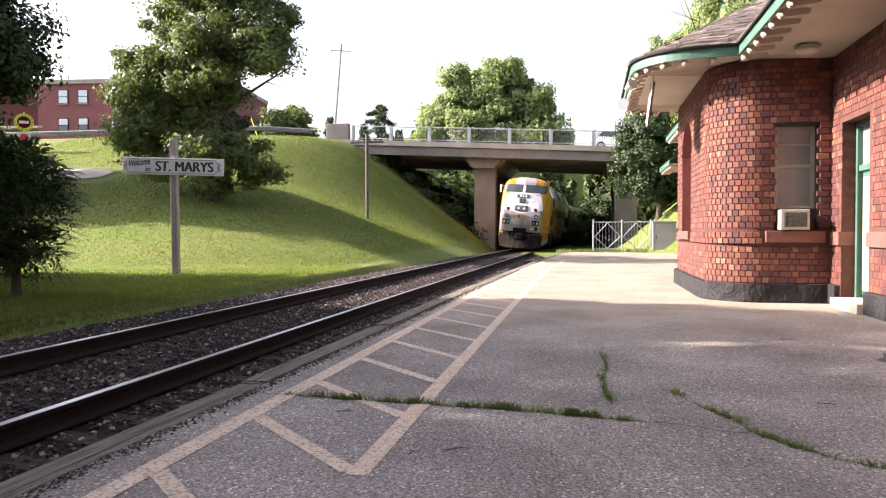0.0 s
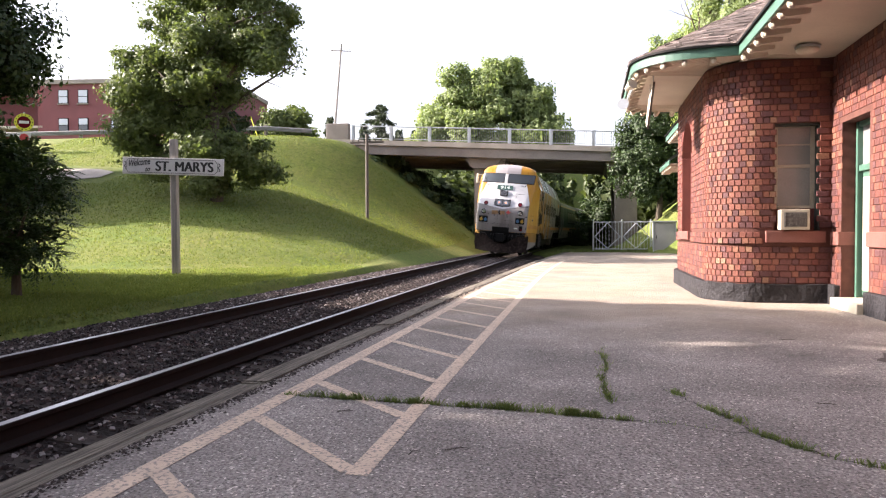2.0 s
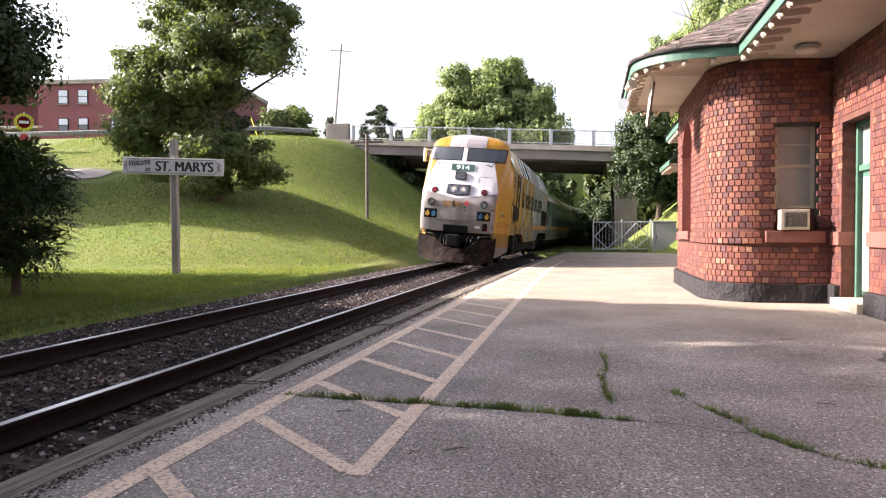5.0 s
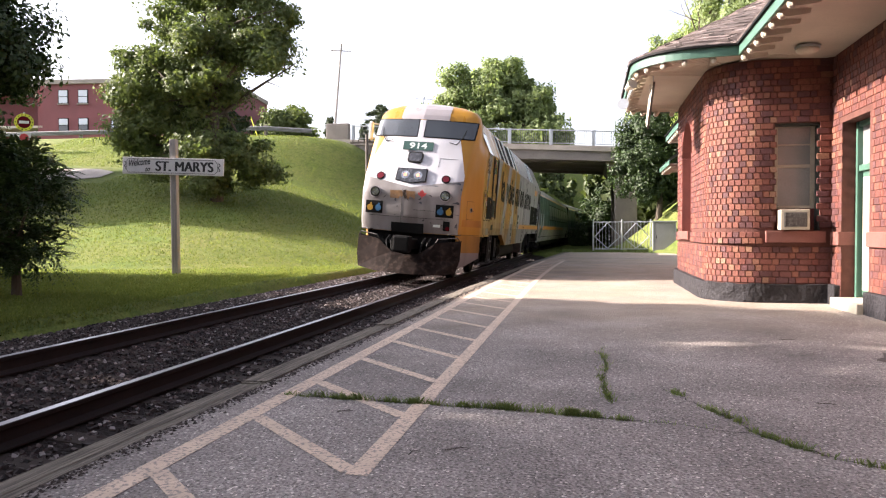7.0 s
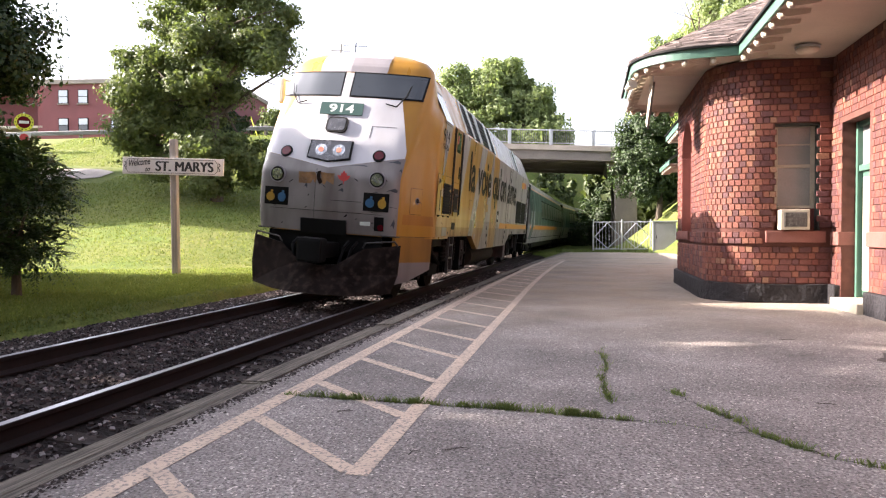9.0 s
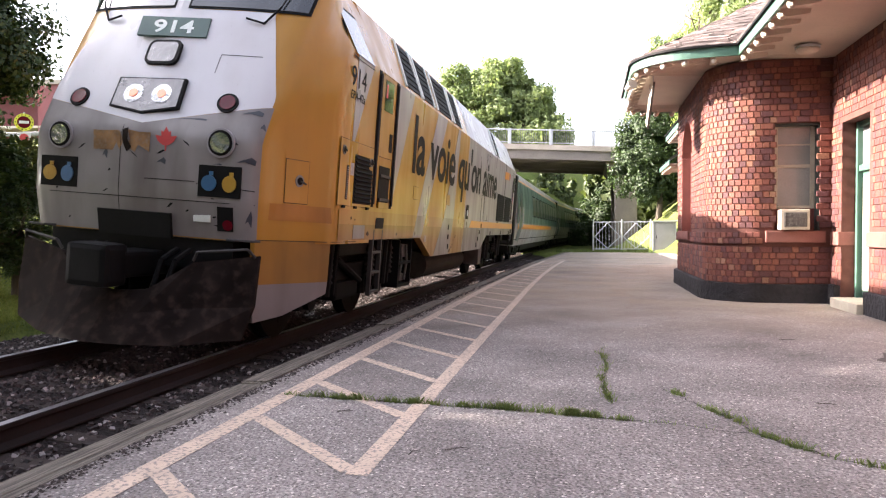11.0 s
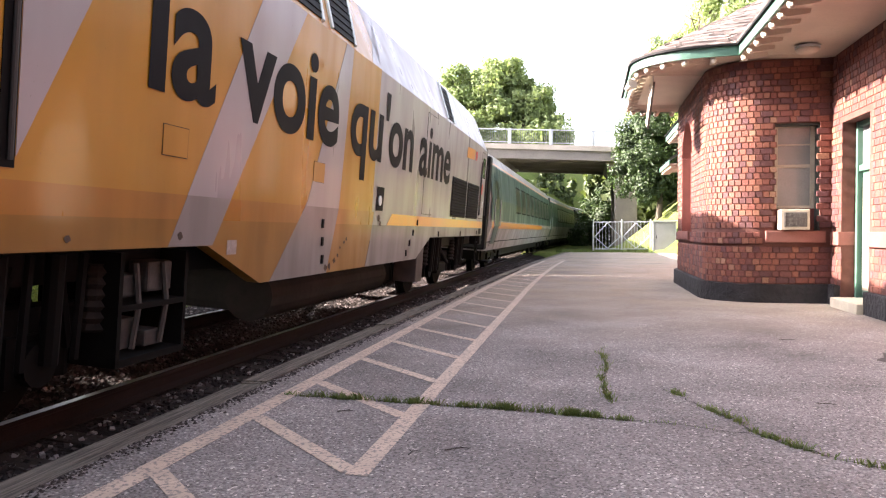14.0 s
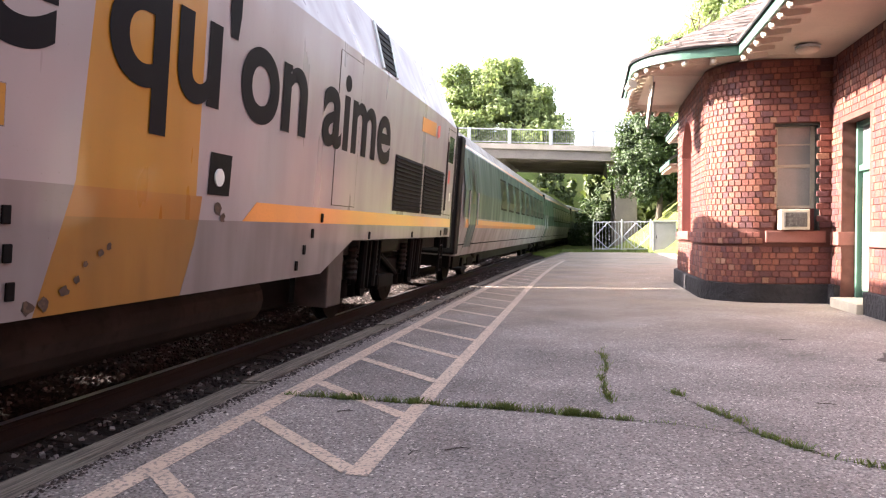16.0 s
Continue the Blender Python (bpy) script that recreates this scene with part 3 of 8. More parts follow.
M_REVEAL = mat("dark_green_reveal", (0.02, 0.034, 0.028), 0.6, var=0.3, scale=4)
M_STEP = mat("pale_step_stone", (0.42, 0.37, 0.29), 0.85, var=0.2, scale=3)


def build_station_walls():
    out, inn = bay_path(0), bay_path(-0.3)
    part("wall", wall_band(bmesh.new(), out, inn, 0, 1.2), M_MORTAR, station)
    part("wall", wall_band(bmesh.new(), out, inn, SIDE_TOP, WALL_TOP), M_MORTAR, station)
    part("wall", boxes((3.05, 3.77, BAY_Y0, BAY_Y0 + 0.3, 3.04, SIDE_TOP)), M_MORTAR, station)
    run = []
    for k in range(len(out) - 1):
        mid = ((out[k][0] + out[k + 1][0]) / 2, (out[k][1] + out[k + 1][1]) / 2)
        if in_front_window(mid) or in_side_window(mid):
            if len(run) > 1:
                part("wall", wall_band(bmesh.new(), [out[i] for i in run], [inn[i] for i in run], 1.2, SIDE_TOP), M_MORTAR, station)
            run = [k + 1]
        else:
            run = (run or [k]) + [k + 1]
    part("wall", wall_band(bmesh.new(), [out[i] for i in run], [inn[i] for i in run], 1.2, SIDE_TOP), M_MORTAR, station)
    part("string_course", wall_band(bmesh.new(), bay_path(0.032), bay_path(-0.1), 1.005, 1.195), M_MORTAR, station, "mortar bed of the projecting brick course")
    # main wall, with a door opening
    X = WALL_X
    for run in ((X, X + 0.4, 12.69, 13.2, 0, WALL_TOP), (X, X + 0.4, -16, 11.5, 0, WALL_TOP), (X, X + 0.4, 11.5, 12.69, 2.95, WALL_TOP), (X, X + 0.4, 18.5, 24, 0, WALL_TOP),
                (X + 0.4, 12, -16.3, -16, 0, WALL_TOP), (X + 0.4, 12, 24, 24.3, 0, WALL_TOP), (12, 12.3, -16.3, 24.3, 0, WALL_TOP)):
        part("wall", boxes(run), M_MORTAR, station)
    part("wall", boxes((X, 11, 24.3, 27.4, 0, 3.35)), M_BRICK_MANY, station)
    for run in ((X - 0.045, X + 0.1, 8, 11.5, 0.98, 1.2), (X - 0.045, X + 0.38, 12.685, 13.1, 0.98, 1.2)):
        part("string_course", boxes(run, bevel=0.01), M_SILL, station)
    part("floor", boxes((X + 0.4, 12, -16, 24, -0.1, 0.05)), M_CONCRETE_DARK, station)
    # plinth of rough blocks
    path, far = bay_path(0.10), bay_path(-0.05)
    rng = random.Random(2)
    k = 0
    while k < len(path) - 8:
        n = rng.choice((5, 6, 7))
        if k + n > len(path) - 1:
            n = len(path) - 1 - k
        bm = wall_band(bmesh.new(), path[k:k + n + 1], far[k:k + n + 1], -0.05, BASE_TOP - 0.01)
        bmesh.ops.subdivide_edges(bm, edges=[e for e in bm.edges if abs(e.verts[0].co.z - e.verts[1].co.z) > 0.2], cuts=3)
        for v in bm.verts:
            if v.co.z > 0.0:
                v.co += noise.noise_vector(v.co * 5) * 0.022
        part("plinth_block", bm, M_BASE, station)
        k += n
    for y0, y1 in ((8.0, 9.7), (9.72, 10.6), (10.62, 11.46), (12.72, 13.05)):
        part("plinth_block", boxes((X - 0.09, X + 0.02, y0, y1, -0.05, BASE_TOP), bevel=0.02), M_BASE, station)


def brick_piece(w, tone, h=COURSE - 0.008, deep=0.013):
    """Shared mesh of one brick face: chamfered, proud of the mortar; x along the wall, y out."""
    key = f"brick_{w:.3f}_{tone}"
    if key in bpy.data.meshes:
        return bpy.data.meshes[key]
    c = 0.006
    v = [(-w / 2, 0, 0), (w / 2, 0, 0), (w / 2, 0, h), (-w / 2, 0, h), (-w / 2 + c, deep, c), (w / 2 - c, deep, c), (w / 2 - c, deep, h - c), (-w / 2 + c, deep, h - c)]
    f = [(4, 5, 6, 7)[::-1], (0, 4, 5, 1)[::-1], (1, 5, 6, 2)[::-1], (2, 6, 7, 3)[::-1], (3, 7, 4, 0)[::-1]]
    me = bpy.data.meshes.new(key)
    me.from_pydata(v, [], [q[::-1] for q in f])
    me.materials.append(BRICK_ONE[tone])
    return me


def lay_bricks(path, z0, z1, skip, single):
    """Courses along a plan line. single(x, y, z): whether that brick is an object of its own."""
    seg = [0]
    for a, b in zip(path[:-1], path[1:]):
        seg.append(seg[-1] + math.dist(a, b))
    xs, ys = [p[0] for p in path], [p[1] for p in path]
    rng = random.Random(7)
    verts, faces, tones = [], [], []
    row, z = 0, z0
    while z < z1 - 0.04:
        d, k = (0.0 if row % 2 else -0.06), row
        while d < seg[-1]:
            w = (0.2 if k % 2 else 0.11)
            m = d + w / 2
            if 0 < m < seg[-1]:
                x, y = float(np.interp(m, seg, xs)), float(np.interp(m, seg, ys))
                e = 0.03
                tx = float(np.interp(m + e, seg, xs)) - float(np.interp(m - e, seg, xs))
                ty = float(np.interp(m + e, seg, ys)) - float(np.interp(m - e, seg, ys))
                n = math.hypot(tx, ty) or 1
                tx, ty = tx / n, ty / n
                curved = BAY_X - 0.2 < x < BAY_X + BAY_R and BAY_Y0 - 0.1 < y < BAY_Y0 + BAY_R + 0.1
                if curved and w > 0.15:
                    w = 0.11
                    m = d + w / 2
                    x, y = float(np.interp(m, seg, xs)), float(np.interp(m, seg, ys))
                if not skip(x, y, z):
                    tone = int(rng.random() < (0.3 if curved else 0.72 if w > 0.15 else 0.2))
                    me = brick_piece(round(w - 0.008, 3), tone)
                    mat4 = Matrix(((-tx, -ty, 0, x), (-ty, tx, 0, y), (0, 0, 1, z), (0, 0, 0, 1)))
                    # outward is to the left of the path's way back
                    out = Vector((ty, -tx, 0))
                    if out.dot(Vector((x - 6, y - 17, 0))) < 0:
                        out = -out
                    along = Vector((out.y, -out.x, 0))
                    deep = rng.uniform(0.82, 1.12)
                    mat4 = Matrix(((along.x, out.x * deep, 0, x), (along.y, out.y * deep, 0, y), (0, 0, 1, z), (0, 0, 0, 1)))
                    if single(x, y, z):
                        ob = new("brick", me)
                        ob.parent = station
                        ob.matrix_world = mat4
                    else:
                        o = len(verts)
                        verts.extend([(mat4 @ v.co)[:] for v in me.vertices])
                        faces.extend([tuple(o + i for i in p.vertices) for p in me.polygons])
                        tones.extend([tone] * len(me.polygons))
            d += w
            k += 1
        z += COURSE
        row += 1
    me = bpy.data.meshes.new("brickwork")
    me.from_pydata(verts, [], faces)
    for m in BRICK_MANY:
        me.materials.append(m)
    me.polygons.foreach_set("material_index", tones)
    ob = new("brickwork", me)
    ob.parent = station
    tagged(ob, "red, purple and tan bricks laid in courses", kind="stuff")


def sash_window(name, m, w, h, parent, blind=True):
    """A double-hung sash window in the frame m: x along, y out, z up."""
    win = new(name)
    win.parent = parent
    win.matrix_world = m
    bm = boxes((-w / 2, -w / 2 + 0.06, -0.04, 0.03, 0, h), (w / 2 - 0.06, w / 2, -0.04, 0.03, 0, h), (-w / 2, w / 2, -0.04, 0.03, h - 0.07, h), (-w / 2, w / 2, -0.04, 0.035, 0, 0.05))
    part("window_frame", bm, M_FRAME, win, "cream-painted wooden window frame")
    part("sash", boxes((-w / 2 + 0.06, w / 2 - 0.06, -0.03, 0.015, h * 0.5 - 0.03, h * 0.5 + 0.025), (-w / 2 + 0.06, -w / 2 + 0.1, -0.03, 0.01, 0.05, h - 0.07), (w / 2 - 0.1, w / 2 - 0.06, -0.03, 0.01, 0.05, h - 0.07), (-w / 2 + 0.1, w / 2 - 0.1, -0.03, 0.008, h * 0.74, h * 0.74 + 0.025)), M_FRAME, win)
    for z0, z1 in ((0.05, h * 0.5 - 0.03), (h * 0.5 + 0.025, h - 0.07)):
        part("pane", boxes((-w / 2 + 0.1, w / 2 - 0.1, -0.02, -0.014, z0, z1)), M_PANE, win)
    return win


def build_station_openings():
    X = WALL_X
    # front window of the bay, deep in its reveal
    face = Matrix.Translation((3.41, BAY_Y0 + 0.24, 1.6)) @ pose(0, 0, 0, 0, 0, 180)
    sash_window("window", face, 0.72, 1.46, station)
    part("window_head", boxes((3.05, 3.77, BAY_Y0 + 0.06, BAY_Y0 + 0.3, 3.0, 3.04)), M_REVEAL, station, "dark green window head")
    part("window_reveal", boxes((3.735, 3.77, BAY_Y0 + 0.02, BAY_Y0 + 0.3, 1.22, 3.0)), M_REVEAL, station, "very dark green reveal")
    part("window_infill", boxes((3.05, 3.735, BAY_Y0 + 0.22, BAY_Y0 + 0.29, 1.2, 1.6)), M_JAMB, station)
    part("window_sill", boxes((2.9, 3.84, BAY_Y0 - 0.1, BAY_Y0 + 0.3, 1.02, 1.22), bevel=0.015), M_SILL, station, "red sandstone window sill")
    # arched window in the bay's long face
    mid, half, spring = (SIDE_Y0 + SIDE_Y1) / 2, (SIDE_Y1 - SIDE_Y0) / 2, 2.85
    bow = [(mid + half * math.cos(q), spring + (SIDE_TOP - 0.05 - spring) * math.sin(q)) for q in (math.pi * i / 14 for i in range(15))]
    for pts in (bow[:8] + [(mid, SIDE_TOP), (SIDE_Y1, SIDE_TOP)], bow[7:] + [(SIDE_Y0, SIDE_TOP), (mid, SIDE_TOP)]):
        part("arch_spandrel", prism(bmesh.new(), pts, lambda u, v, d: (BAY_X + d, u, v), -0.004, 0.26), M_JAMB, station, "moulded red brick arch over the window")
    for y0, y1 in ((SIDE_Y0 + 0.002, SIDE_Y0 + 0.07), (SIDE_Y1 - 0.07, SIDE_Y1 - 0.002)):
        part("window_jamb", boxes((BAY_X - 0.012, BAY_X + 0.27, y0, y1, 1.22, spring), bevel=0.012), M_JAMB, station)
    side = Matrix.Translation((BAY_X + 0.27, mid, 1.22)) @ pose(0, 0, 0, 0, 0, 90)
    sash_window("window", side, SIDE_Y1 - SIDE_Y0 - 0.02, SIDE_TOP - 1.26, station)
    part("window_sill", boxes((BAY_X - 0.09, BAY_X + 0.26, SIDE_Y0 - 0.08, SIDE_Y1 + 0.08, 1.04, 1.22), bevel=0.012), M_SILL, station)
    # door to the waiting room
    door = part("door", boxes((X + 0.27, X + 0.32, 11.62, 12.56, 0.2, 2.16), bevel=0.01), M_GREEN, station, "green-framed glazed door")
    part("door_panel", boxes((X + 0.25, X + 0.275, 11.72, 12.5, 0.28, 2.06), bevel=0.008), M_WHITE, door, "white door panel")
    part("door_frame", boxes((X + 0.22, X + 0.36, 11.5, 11.6, 0.12, 2.95), (X + 0.2, X + 0.36, 12.6, 12.68, 0.12, 2.95), (X + 0.22, X + 0.36, 11.6, 12.6, 2.16, 2.26), (X + 0.22, X + 0.36, 11.6, 12.6, 2.87, 2.95), bevel=0.01), M_GREEN, station, "green-painted door frame")
    part("transom", boxes((X + 0.28, X + 0.3, 11.6, 12.6, 2.26, 2.87)), M_PANE, station)
    part("doorstep", boxes((X - 0.18, X + 0.4, 11.42, 12.62, -0.02, 0.15), bevel=0.015), M_STEP, station, "pale stone doorstep")


def eave_path(off=0.0):
    """Plan of the eave's outer edge, from the near end to the far one."""
    e = 2.45 - off
    return [(e, -17 + 1.45 * i) for i in range(20)] + [(e, 12.2), (e, 12.96 - off), (2.0, 13.0 - off)] + arc(1.93, 14.2, 1.17 + off, 264, 180, 12) + arc(1.93, 17.68, 1.17 + off, 180, 96, 12) + [(2.0, 18.87 + off), (e, 18.92 + off), (e, 21.0), (e, 23.0), (e, 25.0)]


def build_roof():
    outer = eave_path()
    inner = [(WALL_X + 0.1, y) if x > 1.99 else (2.6, min(max(y, 14.0), 17.9)) for x, y in outer]
    bm = strip(bmesh.new(), [(*p, EAVE_Z) for p in outer], [(*p, 4.10) for p in inner])
    part("soffit", bm, M_WHITE, station, "cream-painted boarded soffit")
    part("soffit", boxes((2.5, 6, 13.2, 18.7, 4.13, 4.15)), M_WHITE, station)
    part("fascia", wall_band(bmesh.new(), eave_path(0.03), eave_path(-0.01), EAVE_Z - 0.03, EAVE_Z + 0.13), M_GREEN, station, "green-painted curved fascia")
    part("drip_edge", wall_band(bmesh.new(), eave_path(0.07), eave_path(0.0), EAVE_Z + 0.13, EAVE_Z + 0.165), M_BLACK, station)
    # rounded rafter tails
    d = 0.0
    pts = outer[14:]
    for a, b in zip(pts[:-1], pts[1:]):
        L = math.dist(a, b)
        while d < L:
            x, y = a[0] + (b[0] - a[0]) * d / L, a[1] + (b[1] - a[1]) * d / L
            nx, ny = (b[1] - a[1]) / L, -(b[0] - a[0]) / L
            bm = bmesh.new()
            m = Matrix(((nx, ny, 0, x), (ny, -nx, 0, y), (0, 0, 1, EAVE_Z - 0.015), (0, 0, 0, 1)))
            bay = x < 1.99
            prism(bm, [(0.02, 0.0), (0.3, 0.0), (0.28, -0.04), (0.13, -0.08), (0.05, -0.07)] if bay else [(0.02, 0.0), (0.42, -0.0), (0.40, -0.07), (0.13, -0.10), (0.05, -0.085)], lambda u, v, w: m @ Vector((u, w, v)), -0.045 if not bay else -0.035, 0.045 if not bay else 0.035)
            ball(bm, m @ Vector((0.06, 0, -0.065)), 0.062, 8, 6)
            part("rafter_tail", bm, M_WHITE, station)
            d += 0.4 if bay else 0.48
        d -= L
    # thin battens across the bay's soffit
    for (x, y), (u, v) in list(zip(outer, inner))[23:49]:
        for k in (0, 0.5):
            bm = bmesh.new()
            dy = 0.0 if k == 0 else (0.1 if v < 16 else -0.1)
            a, b = Vector((x + 0.1, y + dy, EAVE_Z - 0.006)), Vector((u, v + dy, 4.098))
            tube(bm, a, b, 0.012, seg=5)
            part("batten", bm, M_WHITE, station)
    # roof boards under the shingles
    bm = bmesh.new()
    strip(bm, [(x - 0.05, y, EAVE_Z + 0.165) for x, y in outer], [roof_at(x, y, 0.28) for x, y in outer])
    strip(bm, [roof_at(x, y, 0.28) for x, y in outer], [roof_at(x, y, 1.0) for x, y in outer])
    part("roof", bm, M_SHINGLE, station, "weathered brown shingle roof")
    part("roof", boxes((7.9, 12.6, -17, 25.0, 8.5, 8.55)), M_SHINGLE, station)
    part("gable", boxes((2.6, 12, 24.8, 24.95, 4.12, 4.3)), M_WHITE, station)
    # lower wing beyond the bay
    part("wing_soffit", boxes((2.5, 4.3, 24.35, 27.6, 3.36, 3.4)), M_WHITE, station)
    part("wing_fascia", boxes((2.46, 2.5, 24.3, 27.65, 3.36, 3.52)), M_GREEN, station)
    bm = strip(bmesh.new(), [(2.42, 24.3, 3.53), (2.42, 27.7, 3.53)], [(6.5, 24.3, 6.2), (6.5, 27.7, 6.2)])
    part("wing_roof", bm, M_SHINGLE, station)
    for i in range(9):
        part("rafter_tail", boxes((2.52, 2.8, 24.5 + 0.36 * i, 24.58 + 0.36 * i, 3.27, 3.36), bevel=0.02), M_WHITE, station)
    # soffit lamp
    bm = bmesh.new()
    bmesh.ops.create_uvsphere(bm, u_segments=18, v_segments=8, radius=0.17)
    for v in bm.verts:
        v.co = Vector((v.co.x, v.co.y, v.co.z * 0.5))
    lamp = part("ceiling_lamp", bm, M_WHITE, None, "", True)
    lamp.location = (3.33, 12.35, 4.07)
    tagged(lamp, "unlit white glass dome lamp under the soffit", "lamp")
    part("lamp_ring", tube(bmesh.new(), (0, 0, 0.02), (0, 0, 0.05), 0.19, seg=20), M_STEEL, lamp)


def roof_at(x, y, k):
    """The roof's surface: k from 0 at the eave to 1 at the ridge; steeper above the flare."""
    x0 = x - 0.06
    xx = x0 + (8.0 - x0) * k
    z = EAVE_Z + 0.165 + (8.5 - EAVE_Z) * (0.72 * k + 0.28 * k * k)
    yy = y + (15.95 - y) * k * 0.75 if x < 2.2 else y
    return (xx, yy, z)


def lay_shingles():
    """Rows of uneven shingles over the part of the roof that is seen."""
    path = eave_path()[14:40]
    seg = [0]
    for a, b in zip(path[:-1], path[1:]):
        seg.append(seg[-1] + math.dist(a, b))
    xs, ys = [p[0] for p in path], [p[1] for p in path]
    rng = random.Random(9)
    verts, faces = [], []
    rows = 26
    for r in range(rows):
        k0, k1 = r * 0.021, (r + 1.25) * 0.021
        d = rng.uniform(-0.2, 0)
        while d < seg[-1]:
            w = rng.uniform(0.14, 0.30)
            a, b = max(d, 0), min(d + w - 0.008, seg[-1])
            if b > a:
                lift = 0.024 + rng.uniform(0, 0.028)
                p = [Vector(roof_at(float(np.interp(s, seg, xs)), float(np.interp(s, seg, ys)), k)) for s, k in ((a, k0), (b, k0), (b, k1), (a, k1))]
                up = Vector((-0.45, 0, 0.9))
                o = len(verts)
                verts.extend([tuple(q + up * h) for q, h in ((p[0], lift), (p[1], lift), (p[2], 0.004), (p[3], 0.004))])
                verts.extend([tuple(p[0]), tuple(p[1])])
                faces.extend([(o, o + 1, o + 2, o + 3), (o + 4, o + 5, o + 1, o)])
            d += w
    me = bpy.data.meshes.new("shingles")
    me.from_pydata(verts, [], faces)
    me.materials.append(M_SHINGLE)
    ob = new("shingles", me)
    ob.parent = station
    tagged(ob, "weathered brown-grey wooden shingles", kind="stuff")


build_station_walls()
build_station_openings()
build_roof()
lay_shingles()


M_COIL = mat("dusty_coil", (0.14, 0.13, 0.125), 0.6, 0.3, var=0.6, scale=30, fine=90, col3=(0.5, 0.48, 0.45), speck=(0.6, 0.68, 0.9))


def air_conditioner():
    ac = thing("air_conditioner", "cream window air conditioner set in the sash window", "air conditioner", m=Matrix.Translation((3.33, 13.1, 1.235)))
    w, h = 0.45, 0.34
    part("case", boxes((-w / 2, w / 2, -0.16, 0.1, 0, h), bevel=0.012), M_FRAME, ac)
    g = part("grille", boxes((-w / 2 + 0.05, w / 2 - 0.05, -0.172, -0.158, 0.05, h - 0.05)), M_COIL, ac, "grey speckled coil grille")
    for i in range(12):
        x = -w / 2 + 0.065 + i * 0.03
        part("fin", boxes((x, x + 0.008, -0.18, -0.172, 0.055, h - 0.055)), M_COIL, g)


air_conditioner()


def eave_fittings():
    horn = thing("loudspeaker", "white round horn loudspeaker under the eave", "loudspeaker", m=Matrix.Translation((0.62, 14.4, 3.62)) @ pose(0, 0, 0, 80, 0, -10))
    part("horn", tube(bmesh.new(), (0, 0, 0), (0, 0, 0.16), 0.04, 0.11, seg=18), M_STEEL, horn)
    part("bracket", tube(bmesh.new(), (0, 0, 0), (0.2, 0.42, 0.05), 0.018, seg=6), M_STEEL, horn)
    flood = thing("floodlight", "white and brown floodlight fixed to the eave", "floodlight", m=Matrix.Translation((0.66, 14.1, 3.9)) @ pose(0, 0, 0, 70, 0, 30))
    part("shade", tube(bmesh.new(), (0, 0, 0), (0, 0, 0.2), 0.05, 0.10, seg=16), M_WHITE, flood)
    part("bracket", tube(bmesh.new(), (0, 0, 0), (0.1, 0.12, -0.14), 0.02, seg=6), M_POLE, flood)
    sign = thing("hanging_sign", "thin pale hanging sign board with a dark edge", "sign", m=Matrix.Translation((1.16, 14.75, 3.3)))
    part("board", prism(bmesh.new(), [(-0.5, 0.72), (-0.42, 0.3), (-0.3, -0.1), (0.42, 0.1), (0.5, 0.62), (0.1, 0.68)], lambda u, v, d: (d - 0.12 * (0.7 - v), u, v), -0.012, 0.012), M_WHITE, sign)
    part("edge", prism(bmesh.new(), [(-0.53, 0.74), (-0.45, 0.3), (-0.32, -0.12), (-0.3, -0.1), (-0.42, 0.3), (-0.5, 0.72)], lambda u, v, d: (d - 0.12 * (0.7 - v), u, v), -0.02, 0.02), M_POLE, sign)
    for y in (-0.4, 0.4):
        part("hanger", tube(bmesh.new(), (0, y, 0.6), (0, y, 0.88), 0.01, seg=5), M_STEEL, sign)


eave_fittings()
# ---- road bridge ----
bridge = thing("road_bridge", "grey concrete road bridge with a steel railing over the track", "bridge")


def deck_z(x):
    return 8.0 - 0.052 * (x + 19)


M_PICKET = mat("dull_picket_steel", (0.16, 0.165, 0.17), 0.6, 0.3, var=0.2, scale=3)


